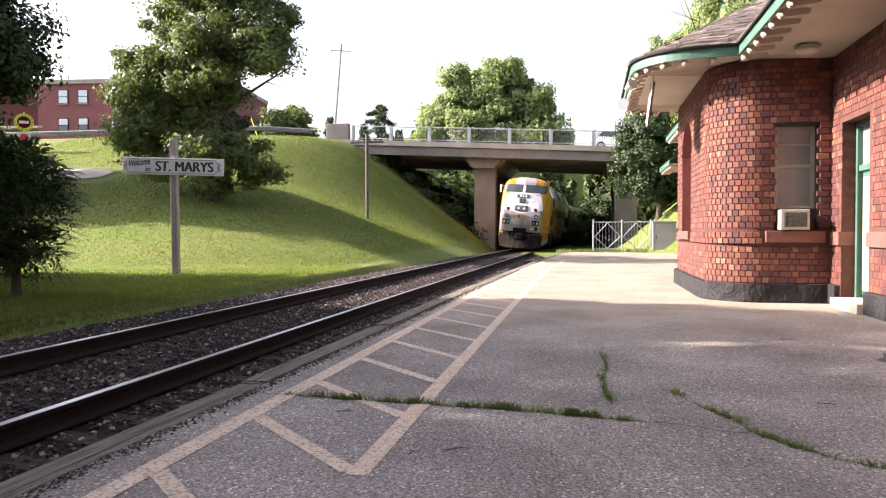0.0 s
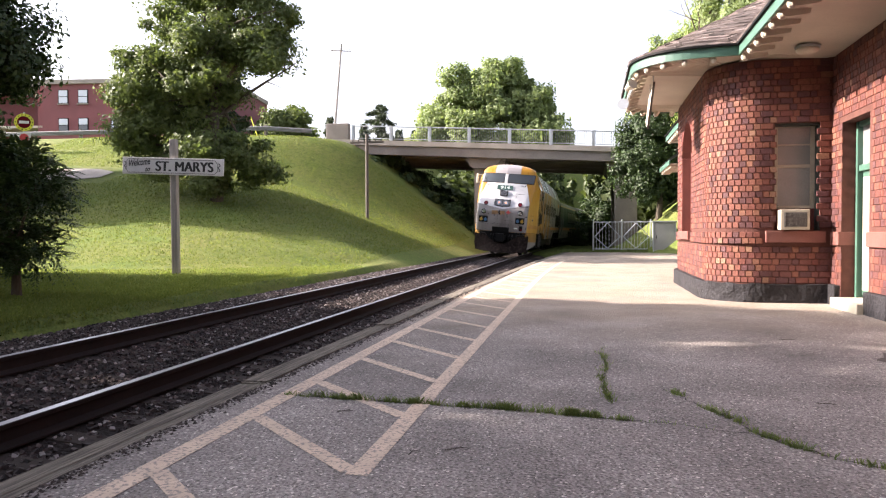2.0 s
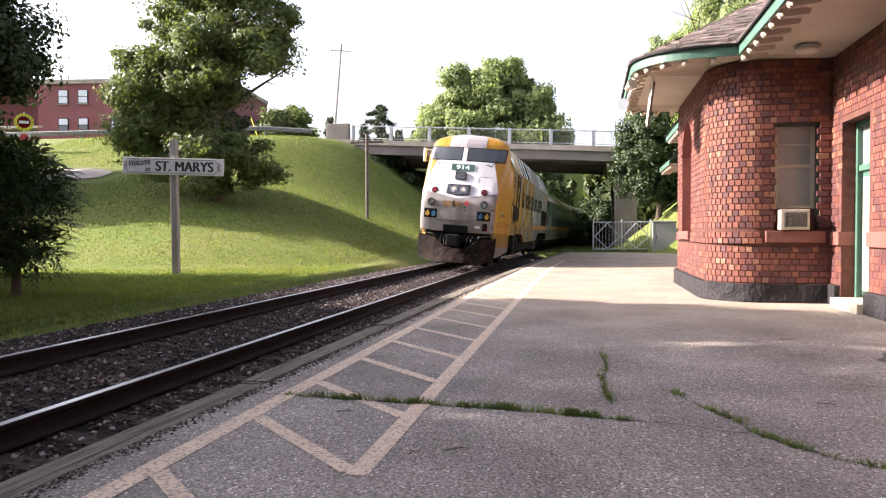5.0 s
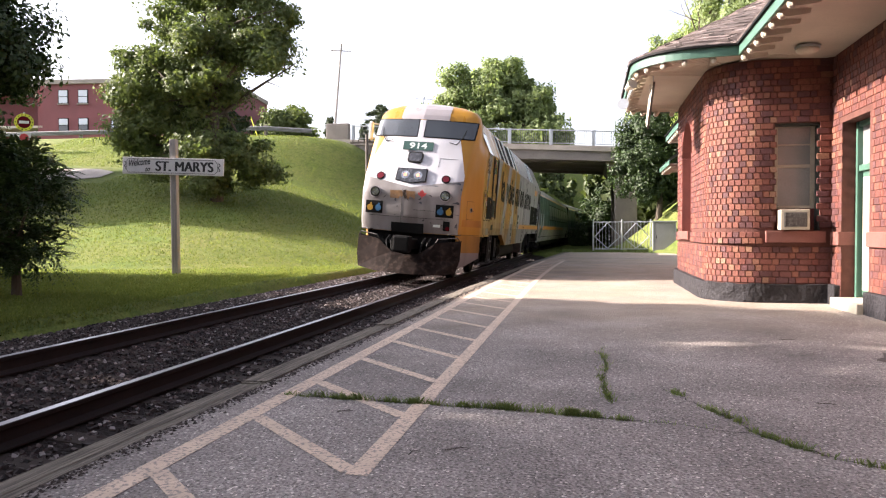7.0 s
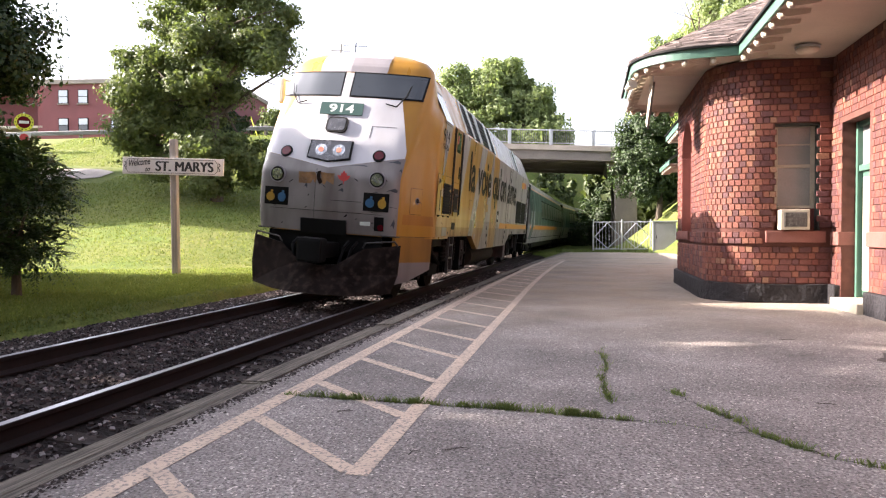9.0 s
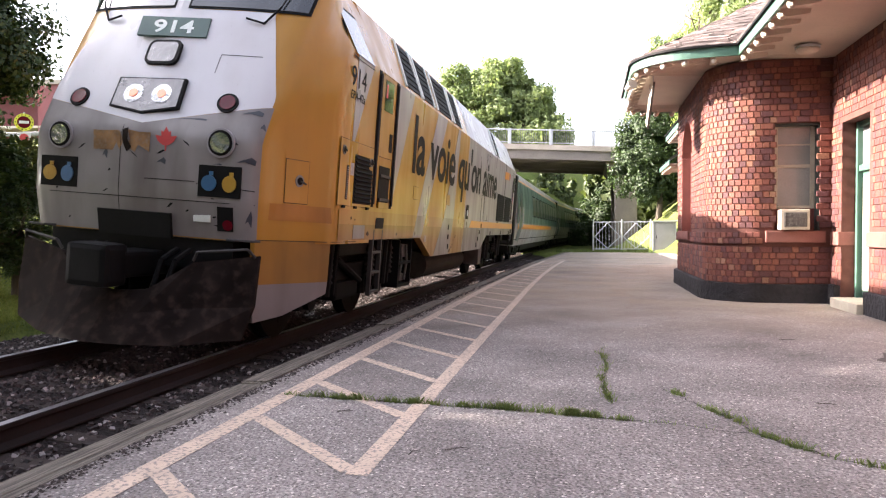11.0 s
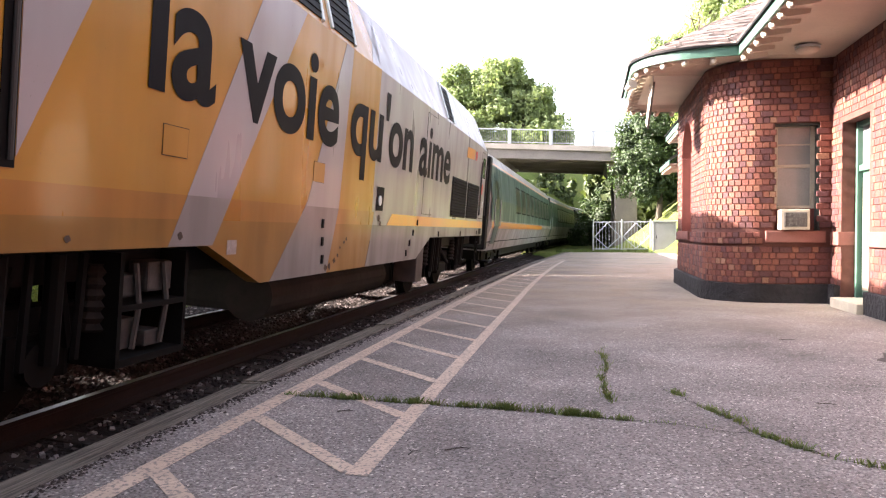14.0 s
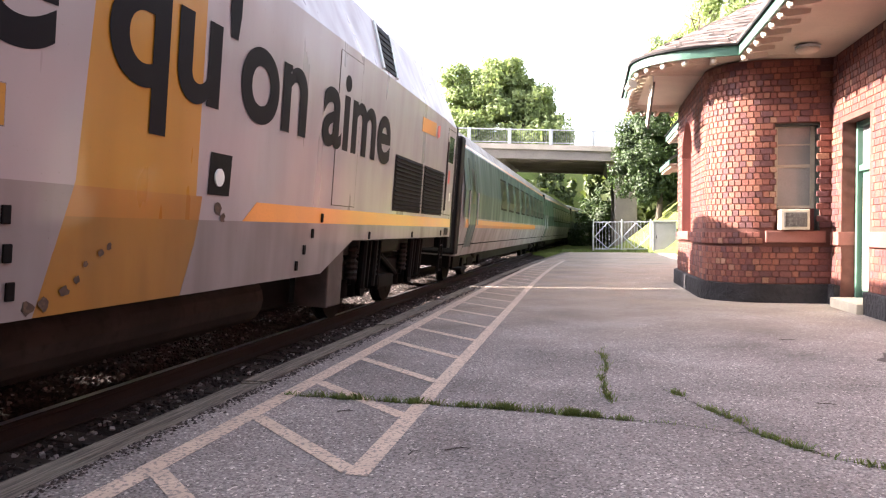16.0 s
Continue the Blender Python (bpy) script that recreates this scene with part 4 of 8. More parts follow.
def build_bridge():
    def slab(x0, x1, y0, y1, lo, hi, n=12):
        bm = bmesh.new()
        for i in range(n):
            a, b = x0 + (x1 - x0) * i / n, x0 + (x1 - x0) * (i + 1) / n
            vs = [bm.verts.new((x, y, deck_z(x) + z)) for z in (lo, hi) for y in (y0, y1) for x in (a, b)]
            for f in ((0, 2, 3, 1), (4, 5, 7, 6), (0, 1, 5, 4), (2, 6, 7, 3)):
                bm.faces.new([vs[k] for k in f])
        bmesh.ops.remove_doubles(bm, verts=bm.verts, dist=0.001)
        return bm
    part("deck", slab(-19.2, 9, 50.0, 62.5, -0.36, 0.0), M_CONCRETE, bridge, "pale concrete deck edge")
    part("girder", slab(-17.1, 9, 50.15, 50.55, -1.0, -0.365), M_CONCRETE_DARK, bridge)
    part("girder", slab(-17.1, 9, 61.9, 62.3, -1.0, -0.365), M_CONCRETE_DARK, bridge)
    for y in (53, 56, 59):
        part("girder", slab(-17.1, 9, y, y + 0.4, -0.95, -0.365), M_CONCRETE_DARK, bridge)
    for px in (-7.45, 2.35):
        top = deck_z(px) - 1.0
        for y in (51.2, 60.3):
            part("pillar", boxes((px - 0.75, px + 0.75, y, y + 0.9, -0.3, top - 0.55), bevel=0.03), M_CONCRETE_DARK, bridge)
        bm = bmesh.new()
        prism(bm, [(-0.75, top - 0.7), (0.75, top - 0.7), (1.4, top + 0.02), (-1.4, top + 0.02)], lambda u, v, d: (px + u, d, v), 50.6, 61.8)
        part("pier_cap", bm, M_CONCRETE_DARK, bridge)
    part("abutment", boxes((-19.2, -16.9, 50.05, 62.4, 3.5, 7.45)), M_CONCRETE, bridge)
    part("abutment", boxes((8, 11, 50.05, 62.4, 2.5, 6.2)), M_CONCRETE, bridge)
    part("end_block", boxes((-18.95, -17.2, 50.0, 50.45, 7.9, 9.1), bevel=0.06), M_CONCRETE_DARK, bridge)
    # railing
    for y, near in ((50.1, True), (62.3, False)):
        xs = [-16.9 + 2.84 * i for i in range(8)]
        for i, x in enumerate(xs):
            z = deck_z(x)
            part("railing_post", boxes((x - 0.11, x + 0.11, y - 0.06, y + 0.1, z, z + 1.06), bevel=0.015), M_STEEL, bridge)
        for x0 in xs[:-1]:
            x1 = x0 + 2.84
            for h, r in ((1.0, 0.045), (0.12, 0.03)):
                part("railing_bar", tube(bmesh.new(), (x0, y, deck_z(x0) + h), (x1, y, deck_z(x1) + h), r, seg=6), M_STEEL, bridge)
            if near:
                for k in range(1, 19):
                    x = x0 + 2.84 * k / 19
                    part("picket", tube(bmesh.new(), (x, y, deck_z(x) + 0.12), (x, y, deck_z(x) + 0.97), 0.012, seg=4), M_PICKET, bridge)


build_bridge()

# ---- locomotive ----
LOCO_END = 20.55
SILL, SKIRT = 1.22, 0.86


def half_width(z, left=False):
    if left:
        return float(np.interp(z, [0, 3.9, 4.3, 4.56, 4.76], [1.525, 1.525, 1.38, 1.0, 0.1]))
    return float(np.interp(z, [0, 3.5, 4.38, 4.56, 4.76], [1.525, 1.525, 1.1, 0.8, 0.1]))


def nose_front(z):
    return float(np.interp(z, [0.9, 1.2, 1.52, 1.6, 2.2, 4.12, 4.34, 4.5, 4.62, 4.7, 4.76], [0.7, 0.65, 0.59, 0.575, 0.57, 1.40, 1.5, 1.62, 1.8, 2.05, 2.6]))


def nose_ring(z, left=False):
    """Plan points (l, a) of the nose at height z, from its middle to the full body."""
    a0, w = nose_front(z), half_width(z, left)
    f = float(np.interp(z, [0.9, 1.5, 2.2, 2.6, 3.2, 3.8, 4.1, 4.36, 4.5, 4.62, 4.7, 4.76], [1.31, 1.34, 1.34, 1.37, 1.38, 1.36, 1.34, 1.27, 1.14, 0.88, 0.56, 0.1]))
    t = float(np.interp(z, [2.2, 4.06], [0.05, 0.25]))
    ring = [(0, a0), (f * 0.45, a0 + t * 0.25), (f * 0.85, a0 + t * 0.8), (f * 0.96, a0 + t + 0.05), (f, a0 + t + 0.2), (f + (w - f) * 0.36, max(1.4, a0 + t + 0.55)), (w, max(1.8, a0 + 0.95)), (w, 3.2)]
    for _ in range(2):
        ring = [ring[0]] + [(p[0] + (q[0] - p[0]) * k, p[1] + (q[1] - p[1]) * k) for p, q in zip(ring[:-1], ring[1:]) for k in (0.17, 0.83)] + [ring[-1]]
    return ring


def lean_in(l, a):
    """The nose sits slightly off the middle of the body."""
    k = min(max((1.8 - a) / 0.9, 0), 1)
    return -0.20 * (1 - min(max(l, 0) / 1.2, 1) * (1 - k))


def ring_length(a, z):
    """How far round the nose, from its middle, the side reaches the distance a."""
    u, ring = 0.0, nose_ring(z)
    for p, q in zip(ring[:-1], ring[1:]):
        if q[1] >= a > p[1] and q[0] > 0.8:
            return u + math.dist(p, q) * (a - p[1]) / (q[1] - p[1])
        u += math.dist(p, q)
    return u


def nose_at(u, z, out=0.0):
    """The place on the nose at u (metres from its middle along the ring) and height z."""
    ring = nose_ring(z, u < 0)
    s, left = (1 if u >= 0 else -1), abs(u)
    for p, q in zip(ring[:-1], ring[1:]):
        d = math.dist(p, q)
        if left <= d or q is ring[-1]:
            k = left / d
            n = ((q[1] - p[1]) / d, -(q[0] - p[0]) / d)
            a = p[1] + (q[1] - p[1]) * k
            x = s * (p[0] + (q[0] - p[0]) * k)
            return Vector((x + s * n[0] * out + lean_in(x, a), a + n[1] * out, z + out * (0.45 if z > 2.2 else 0)))
        left -= d


def nose_patch(name, rows, material, parent, out=0.008, nu=10, label=""):
    """A skin on the nose; rows of (z, u0, u1)."""
    bm = bmesh.new()
    grid = [[bm.verts.new(nose_at(u0 + (u1 - u0) * i / nu, z, out)) for i in range(nu + 1)] for z, u0, u1 in rows]
    for a, b in zip(grid[:-1], grid[1:]):
        for i in range(nu):
            bm.faces.new((a[i], a[i + 1], b[i + 1], b[i]))
    return part(name, bm, material, parent, label)


def on_nose(u, z):
    """A frame on the nose: x to its left as one faces it turned right, y up, z out."""
    p, q, r = nose_at(u, z), nose_at(u + 0.02, z), nose_at(u, z + 0.02)
    x = (q - p).normalized()
    n = x.cross((r - p).normalized()).normalized()
    y = n.cross(x)
    m = Matrix((x, y, n)).transposed().to_4x4()
    return Matrix.Translation(p) @ m


def side_panel(name, pts, material, parent, out=0.004, thick=0.003, label=""):
    """A flat polygon of (a, c) on the side facing the platform."""
    bm = bmesh.new()
    prism(bm, pts, lambda u, v, d: (d, u, v), 1.525 + out - thick, 1.525 + out)
    return part(name, bm, material, parent, label)


def slope_at(a, k, out=0.0):
    """A place on the slanted upper side: k from 0 at its foot to 1 at the roof edge."""
    return Vector((1.525 - 0.425 * k + out * 0.9, a, 3.5 + 0.88 * k + out * 0.43))


def clip_band(pts, lo, hi):
    """Cuts a polygon of (a, c) to heights lo..hi."""
    for lim, keep in ((lo, lambda c: c >= lo), (hi, lambda c: c <= hi)):
        res = []
        for p, q in zip(pts, pts[1:] + pts[:1]):
            if keep(p[1]):
                res.append(p)
            if keep(p[1]) != keep(q[1]):
                k = (lim - p[1]) / (q[1] - p[1])
                res.append((p[0] + (q[0] - p[0]) * k, lim))
        pts = res
        if len(pts) < 3:
            return []
    return pts


def wheelset(parent, a, radius=0.5, name="wheelset"):
    ws = new(name)
    ws.parent = parent
    ws.location = (0, a, radius)
    for s in (-1, 1):
        bm = bmesh.new()
        tube(bm, (s * 0.69, 0, 0), (s * 0.82, 0, 0), radius, seg=24)
        tube(bm, (s * 0.66, 0, 0), (s * 0.69, 0, 0), radius + 0.025, seg=24)
        tube(bm, (s * 0.82, 0, 0), (s * 0.87, 0, 0), 0.16, seg=12)
        for k in range(5):
            c = Vector((s * 0.822, 0.3 * math.cos(k * 1.257), 0.3 * math.sin(k * 1.257)))
            tube(bm, c, c + Vector((s * 0.006, 0, 0)), 0.06, seg=8)
        part("wheel", bm, M_UNDER, ws)
    part("axle", tube(bmesh.new(), (-0.7, 0, 0), (0.7, 0, 0), 0.09, seg=10), M_UNDER, ws)
    return ws


def ridged(foot, height, r, turns, seg=10):
    """An upright coil: one tube whose radius swells at every turn."""
    bm = bmesh.new()
    n = turns * 4
    rings = [[bm.verts.new((foot[0] + r * (0.84 + 0.16 * math.sin(j * math.pi / 2)) * math.cos(6.2832 * i / seg), foot[1] + r * (0.84 + 0.16 * math.sin(j * math.pi / 2)) * math.sin(6.2832 * i / seg), foot[2] + height * j / n)) for i in range(seg)] for j in range(n + 1)]
    for p, q in zip(rings[:-1], rings[1:]):
        for i in range(seg):
            bm.faces.new((p[i], p[(i + 1) % seg], q[(i + 1) % seg], q[i]))
    return bm


def truck(parent, a, base, radius, name="truck"):
    """A four-wheel truck with side frames, springs and journal boxes."""
    t = new(name)
    t.parent = parent
    bm = bmesh.new()
    for s in (-1, 1):
        x = s * 1.06
        box(bm, x - 0.09, x + 0.09, a - base / 2 - 0.65, a + base / 2 + 0.65, 0.62, 0.84, 0.03)
        for k in (-1, 1):
            y = a + k * base / 2
            box(bm, x - 0.13, x + 0.13, y - 0.2, y + 0.2, 0.36, 0.68, 0.03)
            tube(bm, (x + s * 0.02, y, 0.5), (x + s * 0.2, y, 0.5), 0.14, seg=12)
            for d in (-0.34, 0.34):
                tube(bm, (x, y + d, 0.36), (x, y + d, 0.66), 0.085, seg=10)
                tube(bm, (x + s * 0.1, y + d, 0.55), (x + s * 0.12, y + d * 0.6, 1.1), 0.035, seg=6)
            tube(bm, (x + s * 0.12, y + 0.55, 0.85), (x + s * 0.12, y + 0.55, 1.15), 0.06, seg=8)
        box(bm, x - 0.16, x + 0.16, a - 0.45, a + 0.45, 0.38, 0.62, 0.04)
        tube(bm, (x + s * 0.15, a - 0.5, 0.95), (x + s * 0.15, a + 0.5, 0.6), 0.05, seg=8)
    box(bm, -1.0, 1.0, a - 0.3, a + 0.3, 0.5, 0.95)
    part("side_frame", bm, M_UNDER, t)
    for k in (-1, 1):
        wheelset(parent, a + k * base / 2, radius)
    return t


loco = thing("locomotive", "yellow and grey diesel passenger locomotive with a white nose", "locomotive")


M_TANK = mat("dusty_tank_steel", (0.03, 0.025, 0.022), 0.8, spec=0.15, var=0.5, scale=1.6, fine=14)
M_BOX = mat("stained_box_paint", (0.085, 0.068, 0.062), 0.7, var=0.5, scale=4, fine=16)
M_NOTICE = mat("faded_notice", (0.36, 0.31, 0.29), 0.7, var=0.3, scale=20)
M_CASTING = mat("grimy_casting", (0.05, 0.046, 0.043), 0.7, var=0.5, scale=9)
M_VALVE = mat("grey_valve_casting", (0.2, 0.19, 0.18), 0.6, 0.2, var=0.3, scale=8)


def build_loco():
    body_rows = [1.18, 1.52, 1.6, 1.85, 2.05, 2.15, 2.3, 2.6, 2.9, 3.3, 3.5, 3.7, 3.9, 4.06, 4.12, 4.2, 4.27, 4.34, 4.4, 4.45, 4.5, 4.56, 4.62, 4.66, 4.7, 4.73, 4.76]
    bm = bmesh.new()
    grid = []
    for z in body_rows:
        ring = nose_ring(z)
        full = [(-l, a) for l, a in nose_ring(z, True)[::-1]] + ring[1:]
        grid.append([bm.verts.new((l + lean_in(l, a), a, z)) for l, a in full])
    for a, b in zip(grid[:-1], grid[1:]):
        for i in range(len(a) - 1):
            bm.faces.new((a[i], a[i + 1], b[i + 1], b[i]))
    part("nose", bm, M_YELLOW, loco, "sloping nose, yellow at its corners", smooth=True)
    # body behind the nose
    sec = [(-1.525, SILL), (-1.525, 3.5), (-1.1, 4.38), (-0.8, 4.56), (0, 4.76), (0.8, 4.56), (1.1, 4.38), (1.525, 3.5), (1.525, SILL)]
    bm = bmesh.new()
    rings = []
    for a, k in ((3.2, 1), (10.3, 1), (19.2, 1), (20.3, 0.99), (LOCO_END, 0.95)):
        rings.append([bm.verts.new((u * k, a, SILL + (v - SILL) * k)) for u, v in sec])
    for j, (a, b) in enumerate(zip(rings[:-1], rings[1:])):
        for i in range(len(sec)):
            q = (i + 1) % len(sec)
            bm.faces.new((a[i], a[q], b[q], b[i])).material_index = 0 if j == 0 else 1
    bm.faces.new(rings[-1]).material_index = 1
    bm.faces.new(rings[0])
    bmesh.ops.recalc_face_normals(bm, faces=bm.faces)
    part("body", bm, [M_YELLOW, M_SILVER], loco, "yellow body side turning silver-grey at the rear")
    # skirt between the trucks
    for s in (-1, 1):
        bm = bmesh.new()
        prism(bm, [(6.1, SILL), (7.05, SKIRT), (12.95, SKIRT), (14.0, SILL)], lambda u, v, d: (s * d, u, v), 1.40, 1.525)
        part("skirt", bm, M_DIRTY_YELLOW, loco)
    bm = boxes((-1.15, 1.15, 8.2, 11.8, 0.38, 0.84), bevel=0.1)
    tube(bm, (1.0, 7.9, 0.62), (1.0, 12.1, 0.62), 0.27, seg=18)
    part("fuel_tank", bm, M_TANK, loco, "dusty grey-brown fuel tank")
    part("underframe", boxes((-1.2, 1.2, 1.72, 20.3, 0.98, 1.21)), M_BLACK, loco)
    for a in (3.35, 16.75):
        truck(loco, a, 2.74, 0.51)
        for k in (-1.37, 1.37):
            part("traction_motor", boxes((-0.62, 0.62, a + k - 0.62, a + k + 0.62, 0.24, 0.96), bevel=0.06), M_UNDER, loco)
        part("bolster", boxes((-0.95, 0.95, a - 0.7, a + 0.7, 0.42, 1.0), bevel=0.04), M_UNDER, loco)
        for s in (-1, 1):
            for k in (-1.85, -0.88, 0.88, 1.85):
                part("coil_spring", ridged((s * 1.22, a + k, 0.64), 0.46, 0.1, 6), M_TANK, loco)
    part("tool_bay", boxes((-1.0, 0.95, 11.85, 13.5, 0.4, 0.9), bevel=0.03), M_UNDER, loco)


build_loco()



def plate(bm, m, w, h, d0, d1):
    """A bevel-free plate of size w x h in the frame m, from d0 to d1 along its normal."""
    vs = [bm.verts.new(m @ Vector((x * w / 2, y * h / 2, z))) for z in (d0, d1) for y in (-1, 1) for x in (-1, 1)]
    for f in ((0, 2, 3, 1), (4, 5, 7, 6), (0, 1, 5, 4), (2, 6, 7, 3), (0, 4, 6, 2), (1, 3, 7, 5)):
        bm.faces.new([vs[i] for i in f])
    return bm


def disc(bm, m, r, d0, d1, seg=18):
    return tube(bm, m @ Vector((0, 0, d0)), m @ Vector((0, 0, d1)), r, seg=seg)


M_LAMP = glow_mat("lit_headlamp", (1.0, 0.36, 0.22), 0.07)
M_REFLECTOR = mat("ribbed_reflector", (0.075, 0.073, 0.08), 0.25, 0.4, var=0.75, scale=11, fine=22, bump=0.7, coat=1.0)
M_FADED = mat("faded_orange_film", (0.3, 0.16, 0.06), 0.6, var=0.5, scale=7, fine=30, col3=(0.2, 0.17, 0.15))
M_CHIP = mat("dark_chipped_paint", (0.04, 0.045, 0.06), 0.5, var=0.3)
M_LENS = mat("clear_lamp_glass", (0.55, 0.56, 0.58), 0.18, 0.9, var=0.6, scale=6, fine=15, bump=0.6, dist=0.03, coat=0.6)
M_RED = mat("red_lens", (0.11, 0.006, 0.012), 0.15, var=0.2, bump=0, coat=0.15, spec=0.3)
M_BLUE = mat("blue_cover", (0.03, 0.11, 0.23), 0.4, bump=0)
M_AMBER = mat("yellow_cover", (0.4, 0.23, 0.025), 0.4, bump=0)
M_BOARD = mat("green_number_board", (0.035, 0.09, 0.075), 0.4, bump=0)
M_PALE = mat("pale_lettering", (0.75, 0.82, 0.78), 0.5, bump=0)
M_LEAFRED = mat("red_emblem", (0.55, 0.06, 0.06), 0.5, bump=0)
M_LADDER = mat("grey_ladder_steel", (0.04, 0.036, 0.034), 0.65, 0.2, bump=0.05)
M_RUST = mat("grimy_plow_steel", (0.022, 0.016, 0.014), 0.85, spec=0.05, var=0.6, scale=2.2, fine=9, col3=(0.05, 0.034, 0.028))


def loco_front():
    # white upper nose, edged by a shallow V over the grey lower panel
    def low(u):
        return 2.33 + 0.25 * min(abs(u), 1.34) / 1.34

    def skin(name, us, rows, material, label, out=0.008):
        bm = bmesh.new()
        cols = [[bm.verts.new(nose_at(u, z, out)) for u, z in rows(k)] for k in us]
        for a, b in zip(cols[:-1], cols[1:]):
            for p, q, r, t in zip(a[:-1], b[:-1], b[1:], a[1:]):
                bm.faces.new((p, q, r, t))
        return part(name, bm, material, loco, label, smooth=True)

    def upper(k):
        zs = [low(k * 1.34) + (3.68 - low(k * 1.34)) * i / 16 for i in range(17)]
        return [(k * float(np.interp(z, [2.3, 2.62, 2.7, 2.96, 3.66], [1.30, 1.34, 1.33, 1.24, 1.0])), z) for z in zs]
    skin("nose_panel", np.linspace(-1, 1, 33), upper, M_NOSE, "clean white upper nose panel")

    def lower(u):
        return [(min(u, float(np.interp(z, [1.2, 1.6, 2.6], [1.31, 1.34, 1.36]))), z) for z in (1.19 + (low(u) - 1.19) * i / 14 for i in range(15))]
    skin("lower_panel", np.linspace(-2.1, 1.36, 53), lower, M_NOSE_LOW, "grimy grey lower nose panel with scuffs", 0.0075)
    nose_patch("centre_stripe", [(z, -a, a) for z, a in ((3.66, 0.13), (3.84, 0.12), (4.0, 0.12), (4.12, 0.13), (4.17, 0.13))], M_NOSE, loco, nu=8)
    nose_patch("roof_stripe", [(z, -a, a) for z, a in ((4.19, 0.62), (4.26, 0.63), (4.32, 0.63), (4.38, 0.62), (4.44, 0.62), (4.5, 0.62), (4.56, 0.61), (4.62, 0.6), (4.66, 0.56), (4.7, 0.48))], M_SILVER, loco, nu=24, label="grey roof stripe")
    # windscreens
    for s in (-1, 1):
        rows = [(z, 0.10, 1.30) for z in (3.715, 3.8, 3.9, 4.0, 4.06, 4.1, 4.16)]
        rows = [(z, a, b) if s > 0 else (z, -b, -a) for z, a, b in rows]
        w = nose_patch("windscreen", rows, M_GLASS, loco, out=0.016, nu=20, label="dark flat windscreen")
        fr = [(z, 0.075, 1.335) for z in (3.685, 3.8, 3.9, 4.0, 4.06, 4.1, 4.19)]
        fr = [(z, a, b) if s > 0 else (z, -b, -a) for z, a, b in fr]
        f = nose_patch("windscreen_frame", fr, M_BLACK, loco, out=0.011, nu=20)
        bm = bmesh.new()
        m = on_nose(s * 0.92, 3.62)
        tube(bm, m @ Vector((0, -0.1, 0.03)), m @ Vector((s * 0.16, 0.12, 0.05)), 0.013, seg=5)
        tube(bm, m @ Vector((s * 0.16, 0.12, 0.05)), m @ Vector((s * 0.24, 0.36, 0.05)), 0.009, seg=5)
        tube(bm, m @ Vector((0, -0.1, 0.03)), m @ Vector((-s * 0.2, -0.06, 0.05)), 0.012, seg=5)
        part("wiper", bm, M_BLACK, loco)
    # number board, upper lamp and headlights
    m = on_nose(0, 3.44)
    board = part("number_board", plate(bmesh.new(), m, 0.8, 0.25, 0.0, 0.03), M_BOARD, loco, "dark green number board")
    written("number", "914", board, M_PALE, m @ pose(-0.235, -0.085, 0.032), 0.47, 0.17, bold=0.02)
    def rounded(w, h, r):
        return [(x * (w / 2 - r) + r * math.cos(q), y * (h / 2 - r) + r * math.sin(q)) for x, y, q0 in ((1, 1, 0), (-1, 1, 90), (-1, -1, 180), (1, -1, 270)) for q in (radians(q0 + d) for d in (0, 30, 60, 90))]

    def flat(pts, m, d0, d1):
        bm = bmesh.new()
        prism(bm, pts, lambda u, v, d: m @ Vector((u, v, d)), d0, d1)
        return bm
    m = on_nose(-0.02, 3.13)
    lamp = part("upper_lamp", flat(rounded(0.41, 0.31, 0.08), m, 0.0, 0.035), M_BLACK, loco, "rounded square upper lamp")
    o = part("lens", flat(rounded(0.34, 0.25, 0.06), m, 0.03, 0.04), M_REFLECTOR, lamp, "pale ribbed reflector")
    m = on_nose(-0.03, 2.65)
    case = [(-0.41, 0.19), (-0.42, -0.17), (0.0, -0.245), (0.41, -0.17), (0.40, 0.19)]
    head = part("headlight", flat(case, m, -0.01, 0.03), M_BLACK, loco, "pair of lit headlights in a dark case")
    part("cover", flat([(x * 0.94, y * 0.92) for x, y in case], m, 0.02, 0.036), M_REFLECTOR, head, "pale ribbed lamp cover")
    for s in (-1, 1):
        part("reflector", disc(bmesh.new(), m @ pose(s * 0.17, -0.01, 0), 0.115, 0.03, 0.042, 22), M_LENS, head)
        part("bulb", disc(bmesh.new(), m @ pose(s * 0.17, -0.01, 0), 0.05, 0.035, 0.05), M_LAMP, head, "glowing orange bulb")
    for s in (-1, 1):
        m = on_nose(s * 0.875, 2.59)
        o = part("marker_lamp", disc(bmesh.new(), m, 0.115, -0.01, 0.025, 22), M_BLACK, loco)
        part("lens", disc(bmesh.new(), m, 0.085, 0.02, 0.035, 22), M_RED, o, "dark red lens")
        m = on_nose(s * 0.93, 2.165)
        o = part("ditch_light", disc(bmesh.new(), m, 0.15, 0.0, 0.03, 22), M_SILVER, loco)
        part("reflector", disc(bmesh.new(), m, 0.13, 0.02, 0.035, 22), M_BLACK, o)
        part("lens", disc(bmesh.new(), m, 0.105, 0.03, 0.045, 22), M_LENS, o)
        m = on_nose(s * 0.935, 1.775)
        o = part("class_light_box", plate(bmesh.new(), m, 0.46, 0.32, 0.0, 0.015), M_BLACK, loco, "black recessed light box")
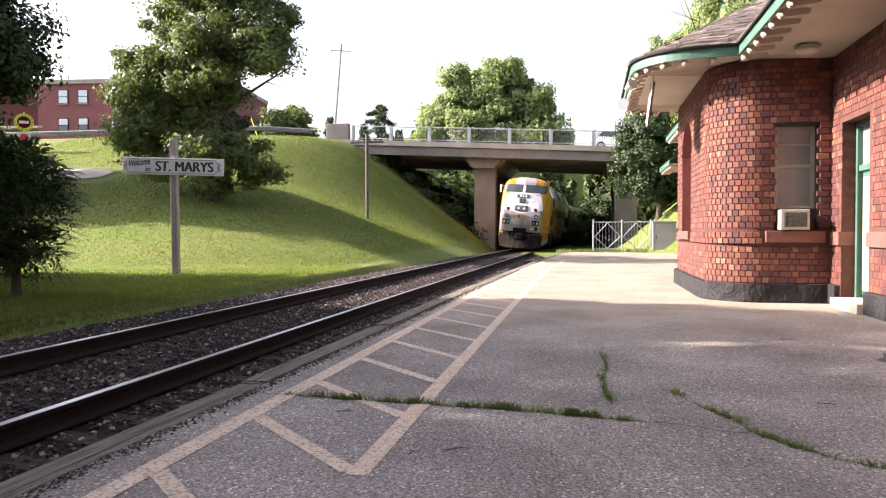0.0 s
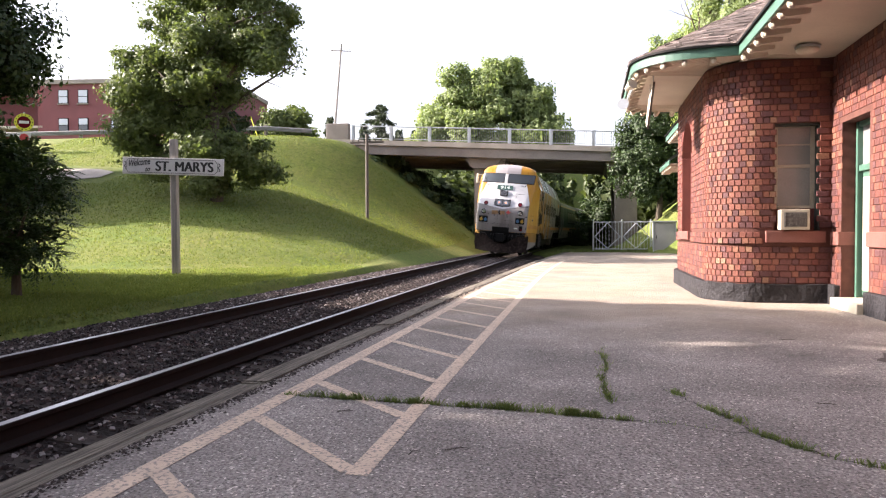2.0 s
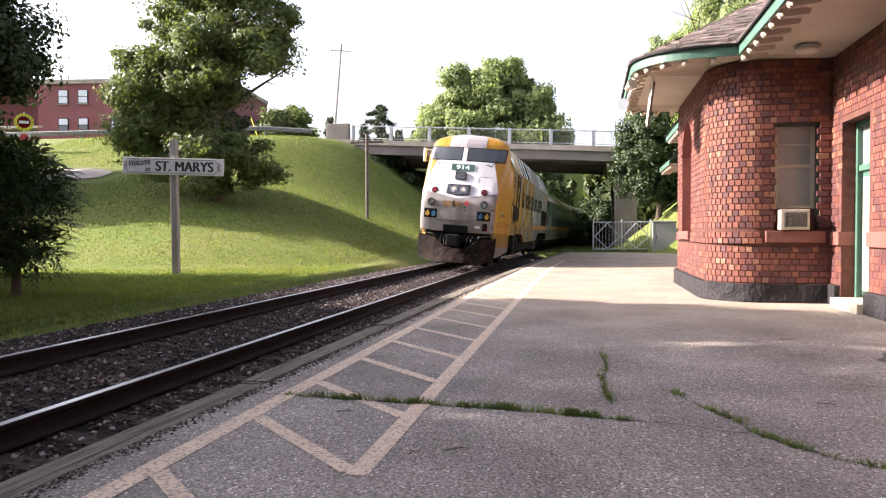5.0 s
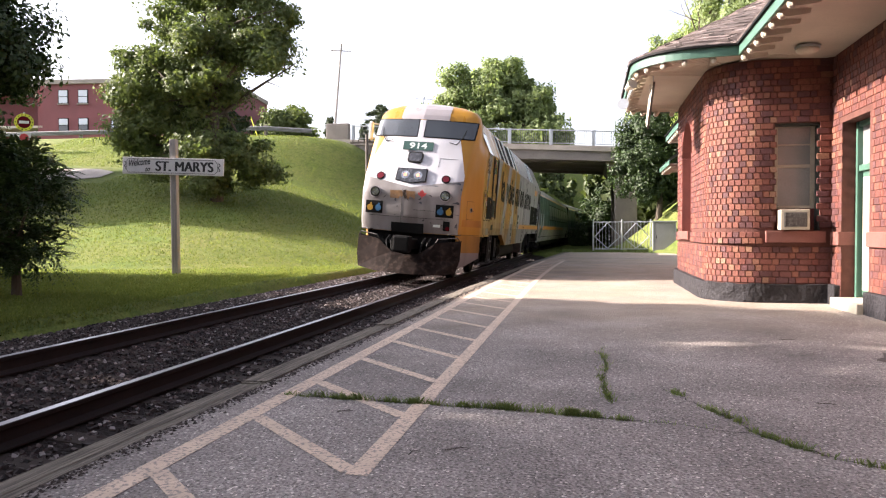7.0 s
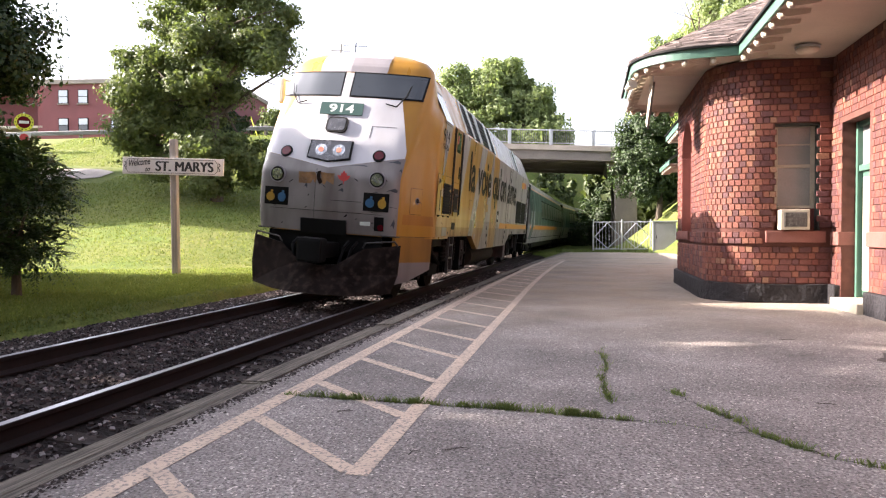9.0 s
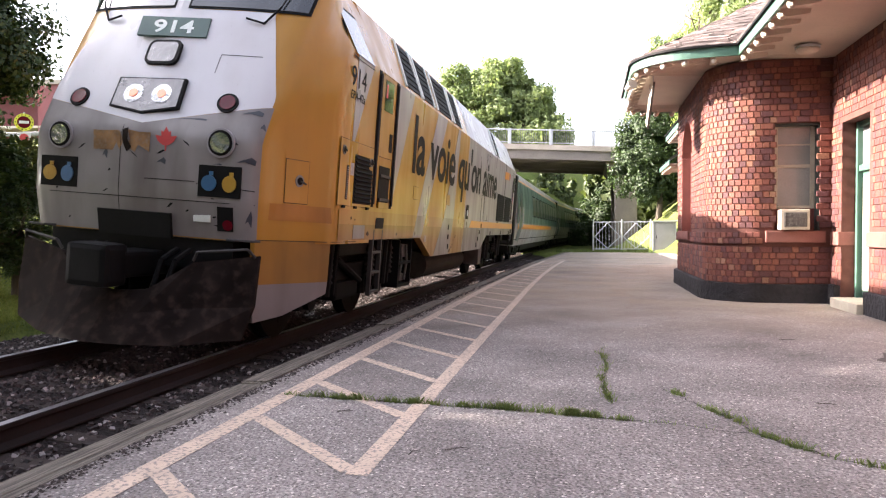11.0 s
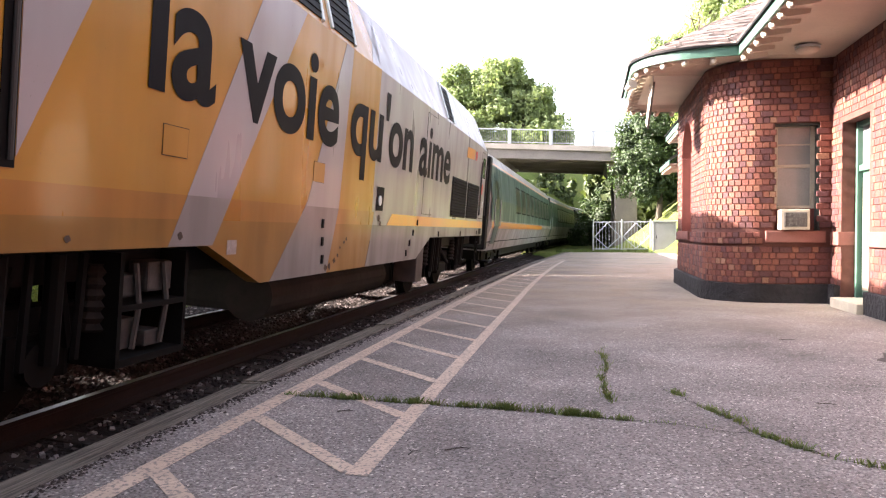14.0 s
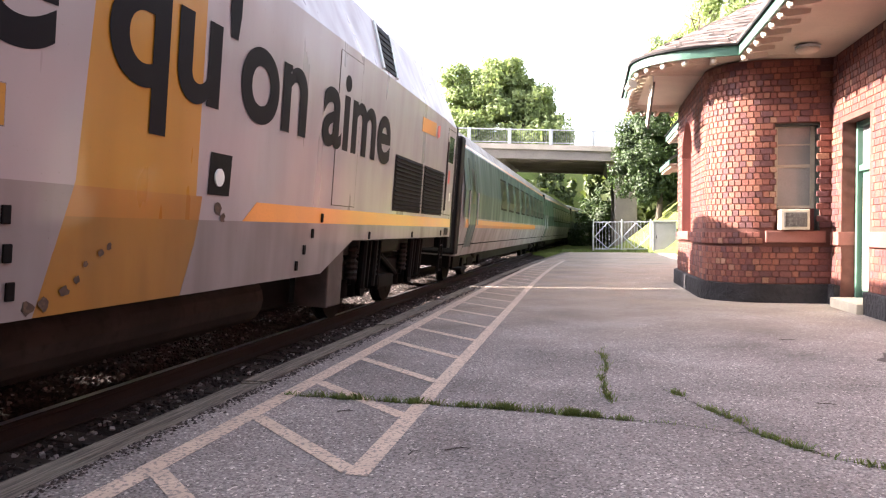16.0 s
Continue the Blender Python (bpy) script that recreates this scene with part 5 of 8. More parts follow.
        for k, mm in ((-0.11 * s, M_BLUE), (0.11 * s, M_AMBER)):
            part("cover", flat([(0.08 * math.cos(q), 0.08 * math.sin(q)) for q in (2 * math.pi * i / 18 for i in range(18))] if k < 0 else [(0.075 * math.cos(q), 0.085 * math.sin(q)) for q in (2 * math.pi * i / 14 for i in range(14))], m @ pose(k, -0.02, 0), 0.014, 0.03), mm, o)
            part("latch", flat([(-0.02, 0.0), (0.02, 0.0), (0.02, 0.04), (-0.02, 0.04)], m @ pose(k + 0.02, 0.06, 0), 0.014, 0.028), mm, o)
    m = on_nose(1.0, 1.40)
    o = part("socket", plate(bmesh.new(), m, 0.17, 0.25, 0.0, 0.014), M_BLACK, loco)
    part("lens", disc(bmesh.new(), m @ pose(0.03, -0.06, 0), 0.055, 0.012, 0.025), M_RED, o, "dark red lens")
    part("lever", flat([(-0.1, 0.0), (0.08, 0.0), (0.08, 0.07), (-0.1, 0.06)], on_nose(0.76, 1.36), 0.006, 0.03), M_PALE, loco)
    # panel joints and a hatch on the nose
    for u0, z0, u1, z1 in ((0.62, 3.14, 1.05, 3.14), (0.62, 2.92, 0.62, 3.14), (0.68, 1.74, 1.3, 1.70), (0.1, 1.76, 0.66, 1.76), (-0.2, 1.2, -0.2, 2.3), (-1.3, 1.56, 1.3, 1.56)):
        n = 10
        pts = [nose_at(u0 + (u1 - u0) * i / n, z0 + (z1 - z0) * i / n, 0.009) for i in range(n + 1)]
        part("joint", sweep(bmesh.new(), [tuple(p) for p in pts], 0.0035, 4), M_UNDER, loco)
    # chipped paint
    for u, z, w, h in ((1.17, 2.5, 0.11, 0.035), (1.2, 2.0, 0.10, 0.04), (0.28, 1.95, 0.05, 0.035), (-0.38, 2.0, 0.03, 0.06), (0.55, 2.4, 0.16, 0.012), (1.24, 1.42, 0.035, 0.09), (1.3, 2.36, 0.03, 0.04), (0.9, 1.95, 0.05, 0.01)):
        part("chipped_patch", flat([(-w, -h * 0.6), (-w * 0.2, -h * 0.3), (w * 0.9, -h), (w, h * 0.2), (w * 0.5, h), (0.0, h * 0.5), (-w * 0.5, h * 0.1)], on_nose(u, z), 0.008, 0.0105), M_CHIP, loco)
    # emblem as plain shapes
    m = on_nose(-0.19, 2.13)
    for pts in ([(-0.34, 0.1), (-0.33, -0.1), (-0.1, -0.1), (-0.06, -0.02), (-0.02, -0.09), (0.02, 0.0), (-0.03, 0.11), (-0.2, 0.1)], [(0.07, 0.12), (0.1, 0.02), (0.06, -0.05), (0.16, -0.11), (0.2, -0.03), (0.33, -0.1), (0.34, 0.1), (0.2, 0.1)]):
        part("emblem", flat(pts, m, 0.0085, 0.011), M_FADED, loco, "peeling faded orange emblem")
    part("torn_film", flat([(0.0, 0.12), (0.08, 0.14), (0.05, 0.02), (0.1, -0.06), (0.02, -0.12), (-0.02, 0.02)], m @ pose(0.03, 0, 0, 8, -14), 0.006, 0.014), M_RUST, loco)
    m = on_nose(0.32, 2.17)
    bm = bmesh.new()
    prism(bm, [(0, 0.13), (0.03, 0.07), (0.055, 0.09), (0.05, 0.03), (0.12, 0.04), (0.09, -0.02), (0.03, -0.06), (0.01, -0.06), (0.005, -0.12), (-0.005, -0.12), (-0.01, -0.06), (-0.03, -0.06), (-0.09, -0.02), (-0.12, 0.04), (-0.05, 0.03), (-0.055, 0.09), (-0.03, 0.07)], lambda u, v, d: m @ Vector((u, v, d)), 0.009, 0.013)
    part("emblem", bm, M_LEAFRED, loco, "red leaf emblem")
    # scuffs on the lower panel
    rng = random.Random(5)
    for _ in range(16):
        bm = bmesh.new()
        m = on_nose(rng.uniform(-1.1, 1.1), rng.uniform(1.3, 2.3)) @ pose(0, 0, 0, 0, 0, rng.uniform(-40, 40))
        w, h = rng.uniform(0.015, 0.06), rng.uniform(0.005, 0.016)
        prism(bm, [(-w, 0), (-w * 0.3, -h), (w, -h * 0.3), (w * 0.4, h)], lambda u, v, d: m @ Vector((u, v, d)), 0.008, 0.0095)
        part("scuff", bm, M_BLACK, loco)
    # dark pocket, coupler, hoses, plow, rails
    part("pocket", plate(bmesh.new(), on_nose(-0.02, 1.29), 0.86, 0.26, -0.02, 0.03), M_BLACK, loco)
    bm = boxes((-1.3, 0.85, 0.74, 1.3, 0.86, 1.17))
    box(bm, -0.33, 0.07, 0.0, 0.85, 0.76, 1.02, 0.04)
    box(bm, -0.37, 0.07, -0.2, 0.15, 0.68, 1.1, 0.06)
    for x in (-0.55, -0.42, 0.4, 0.55):
        sweep(bm, [(x - 0.13, 0.65, 1.05), (x - 0.13, 0.39, 0.95), (x * 0.9 - 0.13, 0.33, 0.7), (x * 0.75 - 0.13, 0.35, 0.5)], 0.028, 6)
    part("coupler", bm, M_BLACK, loco, "black coupler with hanging hoses")
    for s in (-1, 1):
        bm = bmesh.new()
        top = [(0.0, -0.34, 0.62), (0.35, -0.3, 0.66), (0.75, -0.16, 0.95), (1.36, 0.02, 1.06)]
        mid = [(0.0, -0.5, 0.42), (0.35, -0.44, 0.44), (0.75, -0.26, 0.5), (1.36, -0.04, 0.55)]
        bot = [(0.0, -0.72, 0.16), (0.35, -0.66, 0.16), (0.75, -0.46, 0.16), (1.28, -0.12, 0.22)]
        g = [[bm.verts.new((s * x - 0.13, y + 0.55, z)) for x, y, z in r] for r in (bot, mid, top)]
        for a, b in zip(g[:-1], g[1:]):
            for i in range(3):
                bm.faces.new((a[i], a[i + 1], b[i + 1], b[i]) if s > 0 else (a[i + 1], a[i], b[i], b[i + 1]))
        r = bmesh.ops.extrude_face_region(bm, geom=bm.faces[:])
        bmesh.ops.translate(bm, verts=[v for v in r["geom"] if isinstance(v, bmesh.types.BMVert)], vec=(0, 0.05, 0.0))
        bmesh.ops.recalc_face_normals(bm, faces=bm.faces)
        part("plow", bm, M_RUST, loco, "dark grimy snow plow blade")
        part("grab_rail", sweep(bmesh.new(), [(s * 0.75 - 0.13, 0.39, 0.97), (s * 0.8 - 0.13, 0.37, 1.06), (s * 1.28 - 0.13, 0.49, 1.12), (s * 1.33 - 0.13, 0.55, 1.04)], 0.016, 6), M_LADDER, loco)
        part("grab_rail", sweep(bmesh.new(), [(s * 1.0 - 0.13, 0.58, 1.2), (s * 1.05 - 0.13, 0.48, 1.2), (s * 1.28 - 0.13, 0.54, 1.2), (s * 1.3 - 0.13, 0.68, 1.2)], 0.014, 6), M_LADDER, loco)
        # side apron of the pilot
        for nm, pts, mm in (("pilot_apron", [(0.78, 0.74), (1.81, 0.74), (1.82, 1.2), (0.76, 1.2)], M_DIRTY_YELLOW), ("pilot_apron", [(0.8, 0.34), (1.2, 0.39), (1.79, 0.6), (1.81, 0.74), (0.78, 0.74)], M_DIRTY_SILVER)):
            bm = bmesh.new()
            prism(bm, pts, lambda u, v, d: (s * (d + float(np.interp(u, [0.76, 0.9, 1.4, 1.7, 1.85], [1.08, 1.12, 1.32, 1.47, 1.51])) + (0.2 if s < 0 else 0)), u, v), -0.05, 0.0)
            part(nm, bm, mm, loco)
    # side mirrors and roof gear
    bm = boxes((-1.9, -1.79, 2.0, 2.12, 3.65, 4.15), bevel=0.03)
    for z in (3.7, 4.1):
        tube(bm, (-1.82, 2.06, z), (-1.4, 2.2, z), 0.02, seg=6)
    part("mirror", bm, M_PALE, loco, "pale rear-view mirror on arms")
    for row in ((-0.12, 0.12, 2.7, 3.0, 4.7, 4.8), (-0.5, -0.38, 3.2, 3.7, 4.6, 4.8), (0.36, 0.5, 3.2, 3.7, 4.6, 4.78)):
        part("roof_horn", boxes(row, bevel=0.02), M_UNDER, loco)
    mast = part("antenna", tube(bmesh.new(), (-0.45, 2.3, 4.6), (-0.45, 2.3, 4.95), 0.012, seg=5), M_UNDER, loco)
    part("antenna_rod", tube(bmesh.new(), (-0.7, 2.3, 4.88), (-0.2, 2.3, 4.88), 0.008, seg=5), M_UNDER, mast)
    for k in range(5):
        part("roof_fan", boxes((-0.55, 0.55, 8.5 + 1.7 * k, 9.8 + 1.7 * k, 4.6, 4.74), bevel=0.03), M_UNDER, loco)


M_SCORCH = mat("scorched_paint", (0.07, 0.042, 0.028), 0.8, var=0.5, scale=14, fine=40, col3=(0.14, 0.09, 0.05))
M_JOINT = mat("rusty_joint", (0.06, 0.034, 0.018), 0.8, var=0.5, scale=5)


def outlined(name, a0, a1, c0, c1, material, gap=0.007, out=0.006):
    """A flush hatch: dark joint line behind a slightly proud panel."""
    side_panel("joint", [(a0, c0), (a1, c0), (a1, c1), (a0, c1)], M_JOINT, loco, out=out - 0.002)
    return side_panel(name, [(a0 + gap, c0 + gap), (a1 - gap, c0 + gap), (a1 - gap, c1 - gap), (a0 + gap, c1 - gap)], material, loco, out=out)


LOCK = ring_length(1.42, 1.86)
STRIPE_2 = [(7.25, 0.86), (8.72, 0.86), (9.0, 1.63), (9.15, 3.498), (8.9, 3.498), (8.05, 1.65)]


def loco_side():
    stripes = [("grey_stripe", [(4.15, 1.72), (5.09, 3.498), (4.15, 3.498)], M_SILVER),
               ("grey_stripe", [(2.25, 2.28), (2.95, 3.498), (2.3, 3.498)], M_SILVER),
               ("grey_stripe", [(5.35, 0.86), (5.92, 0.86), (7.72, 3.498), (6.86, 3.498)], M_SILVER),
               ("grey_stripe", STRIPE_2, M_SILVER)]
    for nm, pts, m in stripes:
        up = clip_band(pts, 1.60, 3.498)
        if up:
            side_panel(nm, up, m, loco, label="pale grey diagonal stripe")
        lo = clip_band(pts, SILL + 0.002, 1.60)
        if lo:
            side_panel(nm, lo, M_DIRTY_SILVER, loco, out=0.0062)
        sk = clip_band(pts, SKIRT, SILL + 0.002)
        if sk and min(p[0] for p in sk) > 6.2:
            side_panel(nm, sk, M_DIRTY_SILVER, loco, out=0.0045)
    # rear skirt in silver, lower yellow side duller, orange stripe
    side_panel("grey_skirt", [(10.15, SKIRT), (12.95, SKIRT), (13.98, SILL), (10.3, SILL)], M_DIRTY_SILVER, loco, out=0.004)
    side_panel("lower_side", [(1.97, SILL), (10.3, SILL), (10.35, 1.42), (1.97, 1.42)], M_DIRTY_YELLOW, loco, out=0.0035)
    side_panel("lower_side", [(10.3, SILL), (20.25, SILL), (20.25, 1.42), (10.35, 1.42)], M_DIRTY_SILVER, loco, out=0.0035)
    side_panel("side_stripe", [(1.97, 1.42), (10.35, 1.42), (10.38, 1.6), (1.97, 1.6)], M_DEEP_ORANGE, loco, out=0.0038, label="deep orange stripe on yellow")
    side_panel("side_stripe", [(11.05, 1.42), (20.2, 1.42), (20.2, 1.59), (11.3, 1.59)], M_ORANGE, loco, out=0.0045, label="orange stripe on grey")
    nose_patch("side_stripe", [(1.42, ring_length(0.9, 1.42), 2.4), (1.6, ring_length(0.9, 1.6), 2.4)], M_DEEP_ORANGE, loco, out=0.006)
    for s in (-1, 1):
        nose_patch("sill_joint", [(1.2, s * 1.3, s * 3.2), (1.209, s * 1.3, s * 3.2)], M_JOINT, loco, out=0.009)
    # slogan
    w = written("slogan", "la voie qu'on aime", loco, M_LETTER, Matrix(((0, 0, 1, 1.532), (1, 0, 0, 5.22), (0, 1, 0, 1.985), (0, 0, 0, 1))), 10.12, 1.28, letters=True, bold=0.022, thick=0.001)
    tagged(w, "dark grey painted slogan")
    # sand hatch on the tapered side
    for (z0, z1, u0, u1), mm, o in (((1.613, 2.092, LOCK - 0.337, LOCK + 0.017), M_JOINT, 0.005), ((1.62, 2.085, LOCK - 0.33, LOCK + 0.01), M_YELLOW, 0.008)):
        nose_patch("sand_hatch", [(z0, u0, u1), (z1, u0, u1)], mm, loco, out=o, nu=3)
    m = on_nose(LOCK - 0.12, 1.865)
    o = part("latch", disc(bmesh.new(), m, 0.066, 0.005, 0.016), M_VALVE, loco, "worn grey latch ring")
    part("latch_hole", disc(bmesh.new(), m, 0.042, 0.012, 0.02), M_BLACK, o)
    part("latch_lever", plate(bmesh.new(), m @ pose(0.045, -0.015, 0, 0, 0, -15), 0.1, 0.016, 0.018, 0.032), M_LADDER, o)
    # louvre hatch
    outlined("louvre_hatch", 1.87, 3.16, 1.64, 2.44, M_YELLOW)
    bm = bmesh.new()
    prism(bm, [(2.4, 1.68), (3.12, 1.68), (3.12, 2.14), (2.98, 2.14), (2.98, 2.29), (2.4, 2.29)], lambda u, v, d: (d, u, v), 1.528, 1.534)
    lv = part("louvre", bm, M_BLACK, loco, "black slatted louvre")
    for k in range(11):
        z = 1.7 + 0.053 * k
        bm = bmesh.new()
        a1 = 3.1 if z < 2.1 else 2.96
        prism(bm, [(0, 0), (0.02, -0.028), (0.024, -0.024), (0.004, 0.004)], lambda u, v, d: (1.534 + u, d, z + 0.03 + v), 2.42, a1)
        part("slat", bm, M_UNDER, lv)
    for a, c in ((1.99, 2.3), (3.06, 2.24)):
        m = Matrix(((0, 0, 1, 1.531), (1, 0, 0, a), (0, 1, 0, c), (0, 0, 0, 1)))
        o = part("latch", disc(bmesh.new(), m, 0.058, 0.0, 0.012), M_VALVE, loco, "worn grey latch ring")
        part("latch_hole", disc(bmesh.new(), m, 0.042, 0.008, 0.015), M_BLACK, o)
        part("latch_lever", plate(bmesh.new(), m @ pose(0.02, 0.01, 0, 0, 0, -20), 0.09, 0.018, 0.014, 0.026), M_LADDER, o)
    gauge = side_panel("gauge_strip", [(2.12, 1.72), (2.2, 1.72), (2.2, 2.13), (2.12, 2.13)], M_BLACK, loco, out=0.009, label="black level gauge with pale ticks")
    for k in range(15):
        part("tick", boxes((1.5345, 1.5365, 2.135, 2.185, 1.735 + 0.026 * k, 1.746 + 0.026 * k)), M_NOTICE, gauge)
    for a in (2.06, 2.5, 2.98):
        part("hinge", boxes((1.531, 1.55, a - 0.05, a + 0.05, 1.615, 1.65), bevel=0.006), M_UNDER, loco)
    side_panel("notice", [(2.26, 2.02), (2.38, 2.02), (2.38, 2.17), (2.26, 2.17)], M_NOTICE, loco, out=0.008)
    side_panel("patch_plate", [(2.5, 1.24), (2.96, 1.24), (2.96, 1.41), (2.5, 1.41)], M_DIRTY_SILVER, loco, out=0.009)
    # cab door with its handrail wells
    for a in (3.215, 4.085):
        bm = bmesh.new()
        box(bm, 1.527, 1.532, a - 0.055, a + 0.055, 1.66, 3.49)
        well = part("handrail_well", bm, M_BLACK, loco)
        part("handrail", tube(bmesh.new(), (1.545, a + 0.01, 1.7), (1.545, a + 0.01, 3.45), 0.016, seg=8), M_LADDER, well)
    outlined("cab_door", 3.34, 3.99, 2.36, 3.49, M_YELLOW)
    side_panel("door_window", [(3.46, 3.0), (3.86, 3.0), (3.86, 3.42), (3.46, 3.42)], M_GLASS, loco, out=0.012)
    side_panel("door_latch", [(3.8, 2.46), (3.95, 2.46), (3.95, 2.72), (3.8, 2.72)], M_BLACK, loco, out=0.012)
    side_panel("notice", [(3.5, 3.18), (3.58, 3.18), (3.58, 3.36), (3.5, 3.36)], M_LEAFRED, loco, out=0.014)
    bm = bmesh.new()
    box(bm, 1.527, 1.533, 3.43, 3.94, 1.66, 2.24)
    st = part("step_well", bm, M_BLACK, loco)
    for z in (2.08, 1.75):
        part("step", boxes((1.535, 1.56, 3.45, 3.92, z, z + 0.045), bevel=0.006), M_LADDER, st)
    part("step", boxes((1.533, 1.552, 3.44, 3.92, 1.655, 1.74), bevel=0.006), M_YELLOW, st)
    side_panel("step_hole", [(3.42, 1.37), (3.8, 1.37), (3.82, 1.52), (3.44, 1.52)], M_BLACK, loco, out=0.009)
    lad = new("ladder")
    lad.parent = loco
    for a in (3.4, 3.8):
        part("ladder_rail", boxes((1.47, 1.53, a - 0.025, a + 0.025, 0.44, 1.36), bevel=0.008), M_LADDER, lad)
    for z in (0.47, 0.74, 1.02):
        part("rung", boxes((1.47, 1.53, 3.42, 3.78, z, z + 0.035), bevel=0.006), M_LADDER, lad)
    # upper louvres on the slanted side
    for a0, a1, t0, t1 in ((4.55, 5.55, 4.95, 5.75), (5.66, 6.52, 5.98, 6.95), (6.82, 8.15, 7.3, 8.7), (8.42, 9.2, 8.9, 9.75), (14.82, 15.5, 15.4, 16.2)):
        bm = bmesh.new()
        vs = [bm.verts.new(slope_at(a, k, o)) for o in (0.002, 0.014) for a, k in ((a0, 0.07), (a1, 0.07), (t1, 0.92), (t0, 0.92))]
        for f in ((3, 2, 1, 0), (4, 5, 6, 7), (0, 1, 5, 4), (1, 2, 6, 5), (2, 3, 7, 6), (3, 0, 4, 7)):
            bm.faces.new([vs[i] for i in f])
        v = part("upper_louvre", bm, M_BLACK, loco, "black roof-side louvre")
        for j in range(6):
            k = 0.16 + 0.125 * j
            lo, hi = a0 + (t0 - a0) * k, a1 + (t1 - a1) * k
            bm = tube(bmesh.new(), slope_at(lo + 0.02, k, 0.018), slope_at(hi - 0.02, k, 0.018), 0.009, seg=4)
            part("slat", bm, M_UNDER, v)
        for (b0, c0) in ((a0, t0), (a1, t1)):
            part("louvre_edge", tube(bmesh.new(), slope_at(b0, 0.04, 0.016), slope_at(c0, 0.95, 0.016), 0.022, seg=5), M_PALE, v)
    # grey sweep over the slanted side at the rear, cab side window
    bm = bmesh.new()
    strip(bm, [slope_at(9.9, 0, 0.003), slope_at(10.9, 1, 0.003)], [slope_at(10.3, 0, 0.003), slope_at(10.35, 1, 0.003)])
    part("grey_sweep", bm, M_SILVER, loco)
    for o, m, g in ((0.006, M_BLACK, 0.0), (0.012, M_PANE, 0.05)):
        bm = bmesh.new()
        pts = [(2.15 + g, 3.42 + g), (2.95 - g, 3.42 + g), (2.75 - g, 4.05 - g), (2.0 + g, 4.05 - g)]
        bm.faces.new([bm.verts.new((half_width(c) + o * 1.5, a, c + o * 0.4)) for a, c in pts])
        part("cab_window", bm, m, loco, "cab side window in a black frame")
    written("number", "914", loco, M_LETTER, Matrix(((0, 0, 1, 1.533), (1, 0, 0, 2.08), (0, 1, 0, 3.08), (0, 0, 0, 1))), 0.55, 0.24, thick=0.001)
    written("model_mark", "EPA-42a", loco, M_LETTER, Matrix(((0, 0, 1, 1.533), (1, 0, 0, 2.1), (0, 1, 0, 2.93), (0, 0, 0, 1))), 0.52, 0.1, thick=0.001)
    # small hatches, port, rear door, grilles
    for a in (5.42, 8.15):
        outlined("small_hatch", a, a + 0.32, 1.86, 2.08, M_YELLOW, gap=0.006)
    side_panel("port", [(10.45, 1.62), (10.78, 1.62), (10.8, 1.95), (10.47, 1.95)], M_BLACK, loco, out=0.008, label="dark fuel filler recess")
    m = Matrix(((0, 0, 1, 1.533), (1, 0, 0, 10.6), (0, 1, 0, 1.76), (0, 0, 0, 1)))
    part("filler_cap", disc(bmesh.new(), m, 0.07, 0.0, 0.012), M_PALE, loco)
    outlined("side_door", 13.15, 13.95, 1.63, 3.4, M_SILVER, gap=0.01)
    for a0, a1 in ((15.68, 17.42), (17.55, 19.2)):
        g = side_panel("rear_grille", [(a0, 1.64), (a1, 1.64), (a1, 2.48), (a0, 2.48)], M_BLACK, loco, out=0.008, label="black slatted rear grille")
        for k in range(13):
            z = 1.68 + 0.062 * k
            bm = bmesh.new()
            prism(bm, [(0, 0), (0.022, -0.03), (0.026, -0.026), (0.004, 0.004)], lambda u, v, d: (1.533 + u, d, z + 0.03 + v), a0 + 0.03, a1 - 0.03)
            part("slat", bm, M_UNDER, g)
    outlined("end_door", 19.42, 20.15, 1.66, 3.38, M_SILVER, gap=0.014)
    side_panel("door_window", [(19.56, 2.72), (20.02, 2.72), (20.02, 3.24), (19.56, 3.24)], M_GLASS, loco, out=0.012)
    side_panel("side_emblem", [(17.2, 3.02), (18.25, 3.06), (18.25, 3.3), (17.2, 3.26)], M_ORANGE, loco, out=0.008)
    side_panel("side_emblem", [(18.4, 3.05), (18.6, 3.1), (18.6, 3.3), (18.4, 3.28)], M_LEAFRED, loco, out=0.008)
    for a in (19.36, 20.22):
        part("handrail", tube(bmesh.new(), (1.56, a, 1.75), (1.56, a, 3.1), 0.016, seg=7), M_LADDER, loco)
    side_panel("notice", [(19.62, 2.3), (19.78, 2.3), (19.78, 2.56), (19.62, 2.56)], M_LEAFRED, loco, out=0.012)
    side_panel("notice", [(19.85, 1.95), (19.97, 1.95), (19.97, 2.12), (19.85, 2.12)], M_PALE, loco, out=0.012)
    side_panel("step_hole", [(19.62, 1.26), (20.0, 1.26), (20.0, 1.4), (19.62, 1.4)], M_BLACK, loco, out=0.009)
    for a, c in ((8.5, 1.42), (8.52, 1.22), (8.55, 1.02), (12.88, 1.48), (12.63, 1.31), (12.43, 1.14), (12.25, 0.98), (14.65, 1.28), (17.0, 1.28), (19.3, 1.3)):
        bm = bmesh.new()
        box(bm, 1.53, 1.545, a - 0.03, a + 0.03, c - 0.05, c + 0.05, 0.008)
        part("bracket", bm, M_UNDER, loco)
    side_panel("notice", [(6.4, 1.14), (6.56, 1.14), (6.56, 1.26), (6.4, 1.26)], M_NOTICE, loco, out=0.008)
    # scorched and scraped paint low on the skirt
    rng = random.Random(15)
